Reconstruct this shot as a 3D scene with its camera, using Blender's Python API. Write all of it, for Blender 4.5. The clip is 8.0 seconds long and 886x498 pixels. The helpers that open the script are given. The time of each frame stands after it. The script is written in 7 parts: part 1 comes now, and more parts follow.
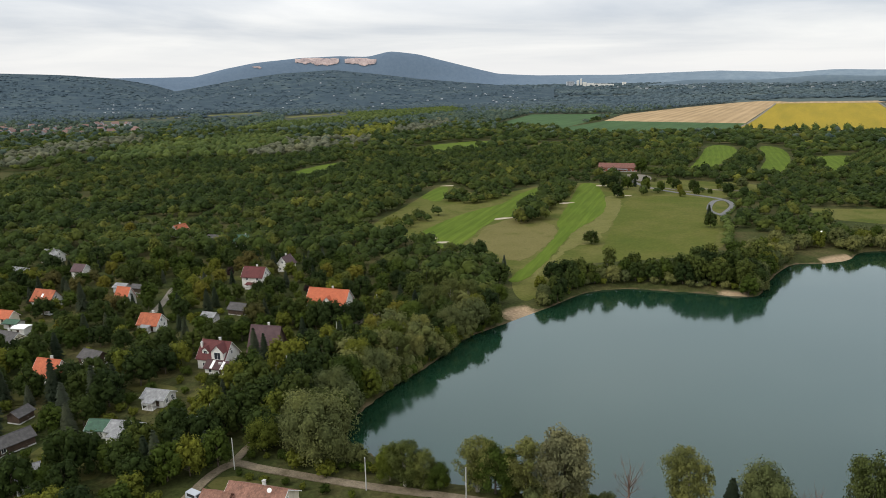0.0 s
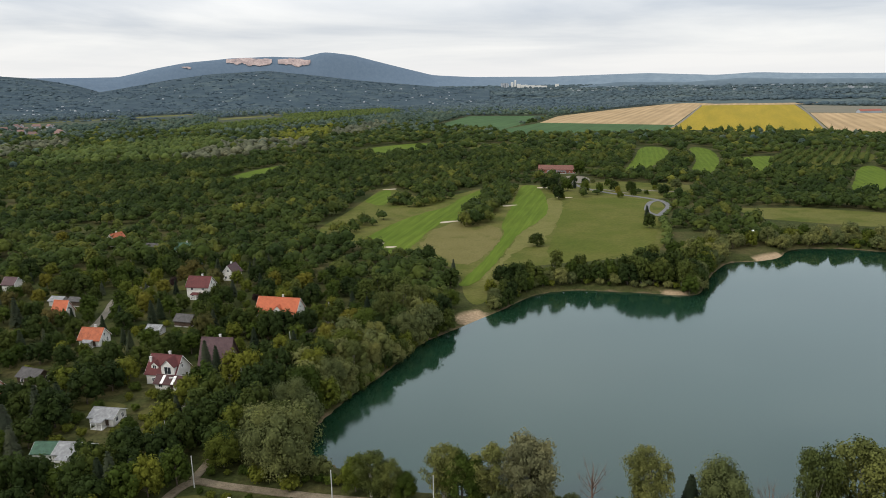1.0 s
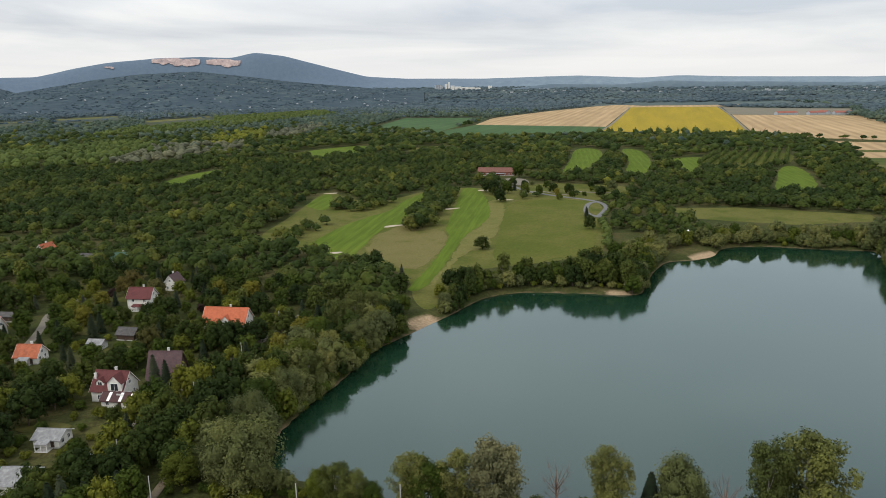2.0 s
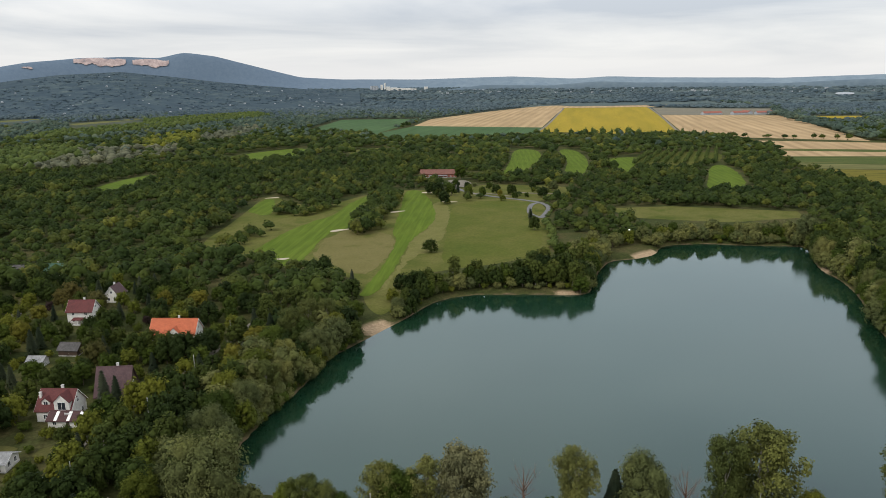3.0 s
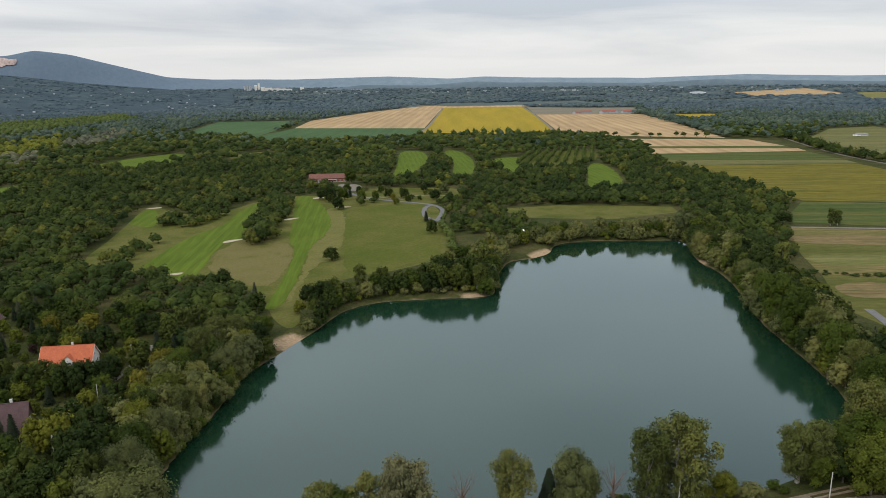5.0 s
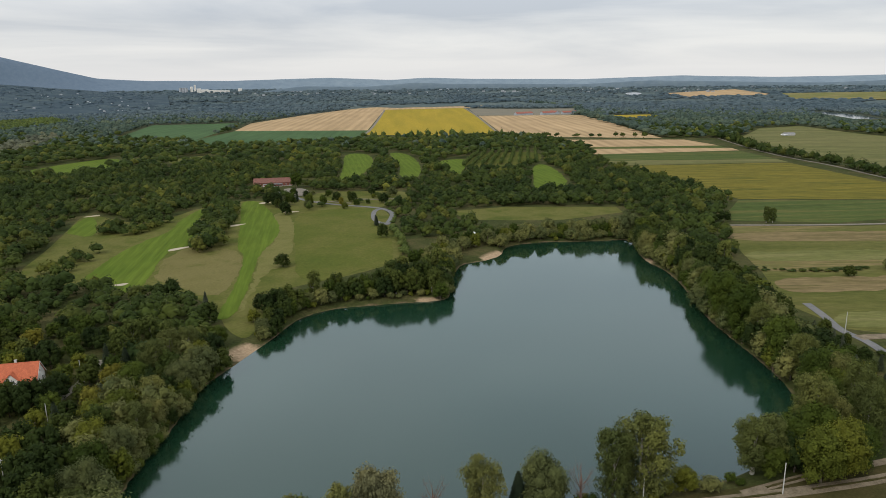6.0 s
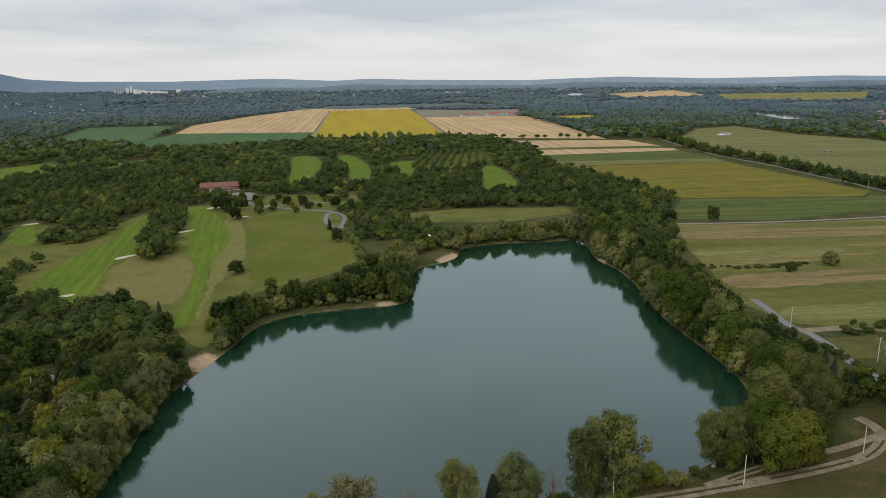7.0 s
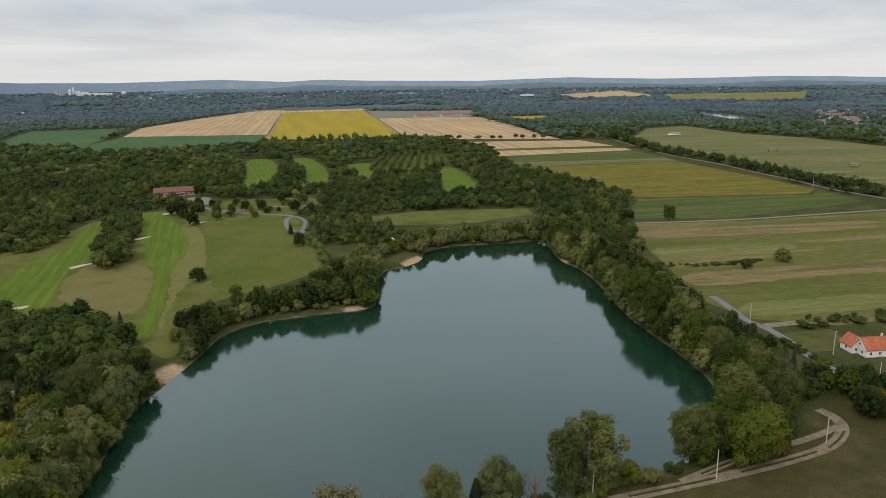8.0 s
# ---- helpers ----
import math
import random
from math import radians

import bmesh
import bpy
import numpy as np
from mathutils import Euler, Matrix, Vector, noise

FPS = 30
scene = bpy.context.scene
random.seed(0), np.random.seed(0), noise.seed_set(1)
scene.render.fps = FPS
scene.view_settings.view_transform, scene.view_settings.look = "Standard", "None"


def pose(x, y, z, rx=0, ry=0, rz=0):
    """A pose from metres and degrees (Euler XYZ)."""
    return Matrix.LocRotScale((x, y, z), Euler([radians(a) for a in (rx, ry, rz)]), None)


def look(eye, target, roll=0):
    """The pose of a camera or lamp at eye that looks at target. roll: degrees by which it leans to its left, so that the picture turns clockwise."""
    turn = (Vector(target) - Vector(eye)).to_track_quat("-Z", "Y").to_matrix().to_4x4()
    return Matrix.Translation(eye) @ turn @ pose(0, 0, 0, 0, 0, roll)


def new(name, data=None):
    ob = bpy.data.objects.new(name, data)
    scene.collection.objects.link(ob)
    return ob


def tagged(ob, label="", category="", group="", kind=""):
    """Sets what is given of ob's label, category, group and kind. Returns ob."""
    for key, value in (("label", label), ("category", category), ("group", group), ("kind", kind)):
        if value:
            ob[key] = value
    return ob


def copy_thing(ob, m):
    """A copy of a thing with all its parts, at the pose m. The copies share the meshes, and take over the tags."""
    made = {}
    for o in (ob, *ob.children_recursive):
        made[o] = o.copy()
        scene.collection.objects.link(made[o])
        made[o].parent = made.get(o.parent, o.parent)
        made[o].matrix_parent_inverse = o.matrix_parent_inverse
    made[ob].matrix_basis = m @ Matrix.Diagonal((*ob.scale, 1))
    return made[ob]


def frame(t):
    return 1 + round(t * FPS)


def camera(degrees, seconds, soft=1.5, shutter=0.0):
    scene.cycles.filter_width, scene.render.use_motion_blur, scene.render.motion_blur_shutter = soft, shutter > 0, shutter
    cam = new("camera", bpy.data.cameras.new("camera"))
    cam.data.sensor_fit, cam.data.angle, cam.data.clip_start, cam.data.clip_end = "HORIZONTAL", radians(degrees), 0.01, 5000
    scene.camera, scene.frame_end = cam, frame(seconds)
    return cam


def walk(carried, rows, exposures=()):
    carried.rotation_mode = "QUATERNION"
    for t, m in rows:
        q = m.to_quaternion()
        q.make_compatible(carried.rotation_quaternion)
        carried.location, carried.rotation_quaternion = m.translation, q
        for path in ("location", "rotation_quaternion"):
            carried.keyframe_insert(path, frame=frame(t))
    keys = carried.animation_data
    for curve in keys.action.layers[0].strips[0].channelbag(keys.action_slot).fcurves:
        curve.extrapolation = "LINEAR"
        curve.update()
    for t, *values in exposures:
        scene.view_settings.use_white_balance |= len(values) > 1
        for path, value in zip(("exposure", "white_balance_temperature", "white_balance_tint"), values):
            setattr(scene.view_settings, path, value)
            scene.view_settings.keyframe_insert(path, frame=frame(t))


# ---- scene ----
cam = camera(64.3, 8.0, soft=0.6)
PATH = [
    (0.0, (0.00, 0.00, 89.99), (-0.00, 97.28, 66.82), -1.06),
    (0.5, (-2.73, -0.06, 91.01), (1.62, 97.12, 67.85), -0.95),
    (1.0, (-5.47, -0.11, 92.06), (3.36, 96.76, 68.89), -0.86),
    (1.5, (-8.27, 0.00, 93.02), (5.09, 96.36, 69.87), -0.73),
    (3.0, (-16.94, 0.90, 95.73), (9.42, 94.55, 72.60), -0.62),
    (3.5, (-19.62, 1.42, 96.70), (10.78, 93.82, 73.47), -0.64),
    (4.0, (-22.29, 2.08, 97.65), (12.08, 93.05, 74.34), -0.63),
    (4.5, (-24.89, 2.90, 98.58), (13.30, 92.32, 75.21), -0.62),
    (6.0, (-31.88, 6.16, 101.16), (17.13, 90.14, 77.84), -0.65),
    (6.5, (-34.49, 7.35, 101.95), (17.83, 89.32, 78.63), -0.62),
    (7.0, (-37.13, 8.75, 102.76), (18.33, 88.64, 79.45), -0.61),
    (7.5, (-39.65, 10.31, 103.52), (18.49, 88.27, 80.22), -0.66),
    (8.0, (-41.98, 11.98, 104.31), (18.65, 88.01, 81.01), -0.70),
]
walk(cam, [(t, look(eye, target, roll)) for t, eye, target, roll in PATH],
     exposures=[(0.0, 0.06), (1.5, 0.03), (3.5, -0.04), (6.0, -0.15), (8.0, -0.19)])

# ---------------------------------------------------------------- sky and sun
SUN_ELEVATION, SUN_AZIMUTH = 42.0, 250.0
world = bpy.data.worlds.new("overcast_sky")
scene.world = world
world.use_nodes = True
wn, wl = world.node_tree.nodes, world.node_tree.links
wn.clear()
w_out = wn.new("ShaderNodeOutputWorld")
w_bg = wn.new("ShaderNodeBackground")
w_sky = wn.new("ShaderNodeTexSky")
w_sky.sky_type = "NISHITA"
w_sky.sun_disc = False
w_sky.sun_elevation = radians(SUN_ELEVATION)
w_sky.sun_rotation = radians(SUN_AZIMUTH)
w_dim = wn.new("ShaderNodeVectorMath")
w_dim.operation = "SCALE"
w_dim.inputs["Scale"].default_value = 0.09
w_co = wn.new("ShaderNodeTexCoord")
w_sep = wn.new("ShaderNodeSeparateXYZ")
w_up = wn.new("ShaderNodeMath")
w_up.operation = "ADD"
w_up.inputs[1].default_value = 0.075
w_max = wn.new("ShaderNodeMath")
w_max.operation = "MAXIMUM"
w_max.inputs[1].default_value = 0.05
w_dx = wn.new("ShaderNodeMath")
w_dx.operation = "DIVIDE"
w_dy = wn.new("ShaderNodeMath")
w_dy.operation = "DIVIDE"
w_xy = wn.new("ShaderNodeCombineXYZ")
w_noise = wn.new("ShaderNodeTexNoise")
w_noise.inputs["Scale"].default_value = 0.33
w_noise.inputs["Detail"].default_value = 7.0
w_noise.inputs["Roughness"].default_value = 0.52
w_noise.inputs["Distortion"].default_value = 0.4
w_ramp = wn.new("ShaderNodeValToRGB")
w_ramp.color_ramp.elements[0].position = 0.37
w_ramp.color_ramp.elements[0].color = (0.62, 0.66, 0.725, 1)
w_ramp.color_ramp.elements[1].position = 0.62
w_ramp.color_ramp.elements[1].color = (0.99, 0.985, 0.975, 1)
w_low = wn.new("ShaderNodeMapRange")
w_low.inputs["From Min"].default_value = 0.0
w_low.inputs["From Max"].default_value = 0.075
w_hor = wn.new("ShaderNodeMix")
w_hor.data_type = "RGBA"
w_hor.inputs[6].default_value = (0.96, 0.955, 0.955, 1)
w_mix = wn.new("ShaderNodeMix")
w_mix.data_type = "RGBA"
w_mix.inputs[0].default_value = 0.86
wl.new(w_co.outputs["Generated"], w_sep.inputs[0])
wl.new(w_sep.outputs["Z"], w_up.inputs[0])
wl.new(w_up.outputs[0], w_max.inputs[0])
wl.new(w_sep.outputs["X"], w_dx.inputs[0])
wl.new(w_max.outputs[0], w_dx.inputs[1])
wl.new(w_sep.outputs["Y"], w_dy.inputs[0])
wl.new(w_max.outputs[0], w_dy.inputs[1])
wl.new(w_dx.outputs[0], w_xy.inputs[0])
wl.new(w_dy.outputs[0], w_xy.inputs[1])
wl.new(w_xy.outputs[0], w_noise.inputs["Vector"])
wl.new(w_noise.outputs["Fac"], w_ramp.inputs[0])
wl.new(w_sep.outputs["Z"], w_low.inputs["Value"])
wl.new(w_low.outputs[0], w_hor.inputs[0])
wl.new(w_ramp.outputs["Color"], w_hor.inputs[7])
wl.new(w_sky.outputs["Color"], w_dim.inputs[0])
wl.new(w_dim.outputs[0], w_mix.inputs[6])
wl.new(w_hor.outputs[2], w_mix.inputs[7])
w_zen = wn.new("ShaderNodeMapRange")
w_zen.inputs["From Min"].default_value = 0.07
w_zen.inputs["From Max"].default_value = 0.42
w_zen.inputs["To Min"].default_value = 1.0
w_zen.inputs["To Max"].default_value = 1.8
wl.new(w_sep.outputs["Z"], w_zen.inputs["Value"])
w_gain = wn.new("ShaderNodeVectorMath")
w_gain.operation = "SCALE"
wl.new(w_mix.outputs[2], w_gain.inputs[0])
wl.new(w_zen.outputs[0], w_gain.inputs["Scale"])
w_cool = wn.new("ShaderNodeMix")
w_cool.data_type, w_cool.blend_type = "RGBA", "MULTIPLY"
w_cool.inputs[7].default_value = (0.985, 1.0, 1.01, 1)
w_high = wn.new("ShaderNodeMapRange")
w_high.inputs["From Min"].default_value = 0.10
w_high.inputs["From Max"].default_value = 0.40
wl.new(w_sep.outputs["Z"], w_high.inputs["Value"])
wl.new(w_high.outputs[0], w_cool.inputs[0])
wl.new(w_gain.outputs[0], w_cool.inputs[6])
wl.new(w_cool.outputs[2], w_bg.inputs["Color"])
w_bg.inputs["Strength"].default_value = 1.0
wl.new(w_bg.outputs[0], w_out.inputs["Surface"])

sun = new("sun", bpy.data.lights.new("sun", "SUN"))
sun.data.energy, sun.data.angle, sun.data.color = 1.7, radians(12), (1.0, 0.95, 0.87)
a, e = radians(SUN_AZIMUTH), radians(SUN_ELEVATION)
sun.matrix_world = look((math.sin(a) * math.cos(e) * 300, math.cos(a) * math.cos(e) * 300, math.sin(e) * 300), (0, 0, 0))

# ---------------------------------------------------------------- materials


def material(name, rough=0.8, spec=0.3):
    m = bpy.data.materials.new(name)
    m.use_nodes = True
    b = m.node_tree.nodes["Principled BSDF"]
    b.inputs["Roughness"].default_value = rough
    b.inputs["Specular IOR Level"].default_value = spec
    return m, m.node_tree.nodes, m.node_tree.links, b


def noise_node(n, l, scale, detail=4.0, rough=0.55, vector=None):
    t = n.new("ShaderNodeTexNoise")
    t.inputs["Scale"].default_value = scale
    t.inputs["Detail"].default_value = detail
    t.inputs["Roughness"].default_value = rough
    if vector is not None:
        l.new(vector, t.inputs["Vector"])
    return t.outputs["Fac"]


def ramp_node(n, l, value, stops):
    r = n.new("ShaderNodeValToRGB")
    while len(r.color_ramp.elements) < len(stops):
        r.color_ramp.elements.new(0.5)
    for el, (p, c) in zip(r.color_ramp.elements, stops):
        el.position, el.color = p, (*c, 1)
    l.new(value, r.inputs[0])
    return r.outputs["Color"]


def mix_node(n, l, fac, c0, c1, blend="MIX"):
    x = n.new("ShaderNodeMix")
    x.data_type, x.blend_type = "RGBA", blend
    for sock, v in ((x.inputs[0], fac), (x.inputs[6], c0), (x.inputs[7], c1)):
        if isinstance(v, (int, float)):
            sock.default_value = v
        elif isinstance(v, tuple):
            sock.default_value = (*v, 1)
        else:
            l.new(v, sock)
    return x.outputs[2]


def bump_node(n, l, b, height, strength, distance):
    k = n.new("ShaderNodeBump")
    k.inputs["Strength"].default_value = strength
    k.inputs["Distance"].default_value = distance
    l.new(height, k.inputs["Height"])
    l.new(k.outputs[0], b.inputs["Normal"])


def place(n):
    return n.new("ShaderNodeNewGeometry").outputs["Position"]


def turned(n, l, vector, degrees, scale=(1, 1, 1)):
    k = n.new("ShaderNodeMapping")
    k.inputs["Rotation"].default_value = (0, 0, radians(degrees))
    l.new(vector, k.inputs["Vector"])
    s = n.new("ShaderNodeMapping")
    s.inputs["Scale"].default_value = scale
    l.new(k.outputs[0], s.inputs["Vector"])
    return s.outputs[0]


def banded(name, stops, angle, across, along, fine, rough=0.93):
    """Mown or drilled ground: uneven bands that run one way, broken by fine tufts."""
    m, n, l, b = material(name, rough, 0.04)
    p = place(n)
    wide = ramp_node(n, l, noise_node(n, l, 1.0, 6, 0.62, turned(n, l, p, angle, (across, along, 1))), stops)
    f = noise_node(n, l, fine, 6, 0.7, turned(n, l, p, angle, (1, 0.25, 1)))
    grey = ramp_node(n, l, f, [(0.3, (0.62, 0.64, 0.6)), (0.7, (1.3, 1.28, 1.25))])
    l.new(mix_node(n, l, 0.8, wide, mix_node(n, l, 1.0, wide, grey, "MULTIPLY")), b.inputs["Base Color"])
    bump_node(n, l, b, f, 0.5, 0.4)
    return m


def patchy(name, stops, scale, fine, fine_amount=0.35, rough=0.95, spec=0.04, bump=0.4, bump_size=0.3):
    """Uneven surface: colours by a wide noise, broken by a fine one."""
    m, n, l, b = material(name, rough, spec)
    p = place(n)
    wide = ramp_node(n, l, noise_node(n, l, scale, 6, 0.62, p), stops)
    f = noise_node(n, l, fine, 5, 0.65, p)
    grey = ramp_node(n, l, f, [(0.3, (0.55, 0.55, 0.55)), (0.7, (1.35, 1.35, 1.3))])
    l.new(mix_node(n, l, fine_amount, wide, mix_node(n, l, 1.0, wide, grey, "MULTIPLY")), b.inputs["Base Color"])
    bump_node(n, l, b, f, bump, bump_size)
    return m


def striped(name, stops, scale, angle, wave, stripe, amount, fine=0.8, bump=0.3):
    """A field or lawn with parallel bands of width 1 / wave."""
    m, n, l, b = material(name, 0.95, 0.04)
    p = place(n)
    wide = ramp_node(n, l, noise_node(n, l, scale, 6, 0.6, p), stops)
    q = turned(n, l, p, angle)
    t = n.new("ShaderNodeTexWave")
    t.inputs["Scale"].default_value = wave
    t.inputs["Distortion"].default_value = 1.2
    t.inputs["Detail"].default_value = 3.0
    t.inputs["Detail Scale"].default_value = 0.6
    l.new(q, t.inputs["Vector"])
    bands = ramp_node(n, l, t.outputs["Fac"], [(0.25, stripe), (0.75, (1.12, 1.12, 1.1))])
    c = mix_node(n, l, amount, wide, mix_node(n, l, 1.0, wide, bands, "MULTIPLY"))
    streak = noise_node(n, l, fine, 5, 0.6, turned(n, l, p, angle, (1, 0.06, 1)))
    grey = ramp_node(n, l, streak, [(0.3, (0.72, 0.72, 0.7)), (0.7, (1.2, 1.2, 1.18))])
    l.new(mix_node(n, l, 0.7, c, mix_node(n, l, 1.0, c, grey, "MULTIPLY")), b.inputs["Base Color"])
    bump_node(n, l, b, streak, bump, 0.3)
    return m


def foliage(name, dark, mid, light, spread=0.20, size=0.09, rough=0.75, own=True, last=None):
    """Leaves: tint from tree to tree, and from leaf to leaf; own: each object has its own tint."""
    m, n, l, b = material(name, rough, 0.06)
    g = n.new("ShaderNodeNewGeometry")
    at = n.new("ShaderNodeAttribute")
    at.attribute_name = "tint"
    oi = n.new("ShaderNodeObjectInfo")
    tint = oi.outputs["Random"] if own else at.outputs["Fac"]
    tree = ramp_node(n, l, tint, [(0.0, dark), (0.5, mid), (0.88, light), (1.0, last or light)])
    leaf = ramp_node(n, l, g.outputs["Random Per Island"], [(0.0, (1 - spread,) * 3), (1.0, (1 + spread, 1 + spread, 1 + spread * 0.7))])
    c = mix_node(n, l, 1.0, tree, leaf, "MULTIPLY")
    big = ramp_node(n, l, noise_node(n, l, size, 3, 0.5, g.outputs["Position"]), [(0.36, (0.80, 0.84, 0.88)), (0.5, (1.0, 1.0, 1.0)), (0.64, (1.18, 1.14, 1.04))])
    l.new(mix_node(n, l, 1.0, c, big, "MULTIPLY"), b.inputs["Base Color"])
    tr = n.new("ShaderNodeBsdfTranslucent")
    l.new(c, tr.inputs["Color"])
    ms = n.new("ShaderNodeMixShader")
    ms.inputs[0].default_value = 0.22
    l.new(b.outputs[0], ms.inputs[1])
    l.new(tr.outputs[0], ms.inputs[2])
    l.new(ms.outputs[0], n["Material Output"].inputs["Surface"])
    return m


def painted(name, colour, grime=0.25, rough=0.8, scale=0.6, spec=0.25):
    m, n, l, b = material(name, rough, spec)
    tc = n.new("ShaderNodeTexCoord").outputs["Object"]
    f = noise_node(n, l, scale, 6, 0.65, tc)
    k = tuple(c * (1 - grime) for c in colour)
    l.new(ramp_node(n, l, f, [(0.35, k), (0.62, colour)]), b.inputs["Base Color"])
    bump_node(n, l, b, noise_node(n, l, scale * 20, 3, 0.6, tc), 0.15, 0.02)
    return m


def tiled(name, colour, worn, course=3.2, grime=0.4):
    """Roof tiles: courses along the eaves, single tiles of uneven colour."""
    m, n, l, b = material(name, 0.75, 0.25)
    tc = n.new("ShaderNodeTexCoord").outputs["Object"]
    br = n.new("ShaderNodeTexBrick")
    br.inputs["Scale"].default_value = course
    br.inputs["Mortar Size"].default_value = 0.012
    br.inputs["Brick Width"].default_value = 0.75
    br.inputs["Row Height"].default_value = 0.85
    br.inputs["Color1"].default_value = (*colour, 1)
    br.inputs["Color2"].default_value = (*worn, 1)
    br.inputs["Mortar"].default_value = (*(c * 0.55 for c in colour), 1)
    l.new(tc, br.inputs["Vector"])
    st = ramp_node(n, l, noise_node(n, l, 0.7, 6, 0.65, tc), [(0.3, (1 - grime,) * 3), (0.65, (1.1, 1.1, 1.1))])
    l.new(mix_node(n, l, 1.0, br.outputs["Color"], st, "MULTIPLY"), b.inputs["Base Color"])
    bump_node(n, l, b, br.outputs["Fac"], 0.4, 0.04)
    return m


LEAF = {
    "broad": foliage("leaves_broad", (0.0297, 0.0462, 0.0076), (0.0526, 0.0730, 0.0119), (0.1005, 0.1077, 0.0155)),
    "dark": foliage("leaves_dark", (0.0182, 0.0296, 0.0078), (0.0285, 0.0431, 0.0101), (0.0483, 0.0612, 0.0127)),
    "willow": foliage("leaves_willow", (0.0710, 0.0833, 0.0315), (0.1000, 0.1099, 0.0384), (0.1346, 0.1347, 0.0454)),
    "poplar": foliage("leaves_poplar", (0.0518, 0.0692, 0.0176), (0.0732, 0.0911, 0.0226), (0.1082, 0.1197, 0.0288)),
    "shore": foliage("leaves_shore_poplar", (0.0625, 0.0761, 0.0214), (0.0885, 0.0997, 0.0281), (0.1228, 0.1254, 0.0384)),
    "yellow": foliage("leaves_yellow", (0.1040, 0.0978, 0.0162), (0.1280, 0.1148, 0.0180), (0.1520, 0.1360, 0.0225)),
    "conifer": foliage("needles", (0.0194, 0.0284, 0.0156), (0.0284, 0.0374, 0.0207), (0.0562, 0.0644, 0.0407)),
    "rust": foliage("leaves_rust", (0.0713, 0.0663, 0.0198), (0.0900, 0.0723, 0.0225), (0.0750, 0.0748, 0.0270)),
    "forest": foliage("leaves_forest", (0.0211, 0.0353, 0.0092), (0.0422, 0.0601, 0.0138), (0.0841, 0.0900, 0.0190), size=0.016, own=False, last=(0.1170, 0.1240, 0.0234)),
    "plantation": foliage("leaves_plantation", (0.0574, 0.0814, 0.0221), (0.0724, 0.0966, 0.0261), (0.0899, 0.1116, 0.0301), size=0.02, own=False),
    "silver": foliage("leaves_silver", (0.0984, 0.0983, 0.0451), (0.1353, 0.1294, 0.0639), (0.1746, 0.1605, 0.0808)),
    "bright": foliage("leaves_bright", (0.0908, 0.1050, 0.0170), (0.1190, 0.1280, 0.0200), (0.1480, 0.1480, 0.0240), size=0.02, own=False),
    "purple": foliage("leaves_purple", (0.0333, 0.0206, 0.0192), (0.0427, 0.0258, 0.0240), (0.0522, 0.0344, 0.0240)),
    # far, slope and distant: bluer, paler leaves, with haze painted into the colour
    "far": foliage("leaves_far_hazed", (0.0469, 0.0714, 0.0580), (0.0640, 0.0909, 0.0676), (0.0912, 0.1142, 0.0773), size=0.006, own=False),
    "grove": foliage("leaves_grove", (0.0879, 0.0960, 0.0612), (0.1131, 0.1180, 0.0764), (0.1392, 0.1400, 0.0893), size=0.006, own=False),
    "slope": foliage("leaves_slope_hazed", (0.0583, 0.0866, 0.1100), (0.0720, 0.1032, 0.1262), (0.0944, 0.1274, 0.1422), 0.12, size=0.004, own=False),
    "distant": foliage("leaves_distant_hazed", (0.0672, 0.0963, 0.1120), (0.0784, 0.1086, 0.1232), (0.0986, 0.1277, 0.1366), 0.12, size=0.0025, own=False),
}
M_BARK = patchy("bark", [(0.3, (0.07, 0.055, 0.042)), (0.7, (0.16, 0.13, 0.10))], 1.2, 9.0)
M_BARK_PALE = patchy("pale_bark", [(0.3, (0.20, 0.18, 0.15)), (0.7, (0.42, 0.39, 0.34))], 1.2, 9.0)
M_TWIG = patchy("dead_twigs", [(0.3, (0.13, 0.085, 0.065)), (0.7, (0.22, 0.15, 0.12))], 1.2, 9.0)
M_WHITE = painted("white_render", (0.64, 0.62, 0.57), 0.22)
M_CREAM = painted("cream_render", (0.62, 0.55, 0.42), 0.25)
M_GREYWALL = painted("grey_render", (0.46, 0.45, 0.43), 0.3)
M_DARKWOOD = painted("dark_boards", (0.075, 0.05, 0.035), 0.4)
M_ORANGE = tiled("orange_tiles", (0.43, 0.115, 0.05), (0.36, 0.095, 0.045), grime=0.2)
M_ORANGE_OLD = tiled("old_orange_tiles", (0.40, 0.115, 0.05), (0.30, 0.09, 0.045))
M_RED = tiled("dark_red_tiles", (0.115, 0.030, 0.028), (0.085, 0.026, 0.025), grime=0.25)
M_BROWNTILE = tiled("brown_red_tiles", (0.17, 0.075, 0.055), (0.13, 0.06, 0.045), 1.6, 0.25)
M_MAROON = tiled("maroon_tiles", (0.070, 0.032, 0.031), (0.055, 0.027, 0.027), grime=0.2)
M_PURPLE = tiled("purple_brown_tiles", (0.095, 0.055, 0.055), (0.075, 0.045, 0.048), grime=0.25)
M_TILE = tiled("weathered_clay_tiles", (0.25, 0.125, 0.085), (0.17, 0.085, 0.06), 2.6)
M_SLATE = tiled("grey_sheet_roof", (0.25, 0.25, 0.245), (0.20, 0.20, 0.20), 1.4)
M_DARKROOF = tiled("dark_sheet_roof", (0.085, 0.08, 0.075), (0.065, 0.06, 0.058), 1.4)
M_GREENROOF = tiled("green_sheet_roof", (0.05, 0.105, 0.065), (0.045, 0.09, 0.06), 1.4)
M_TRIM = painted("white_trim", (0.78, 0.77, 0.74), 0.12)
M_CONCRETE = painted("concrete", (0.46, 0.45, 0.42), 0.25)
M_TIN = painted("weathered_tin", (0.20, 0.19, 0.17), 0.35)
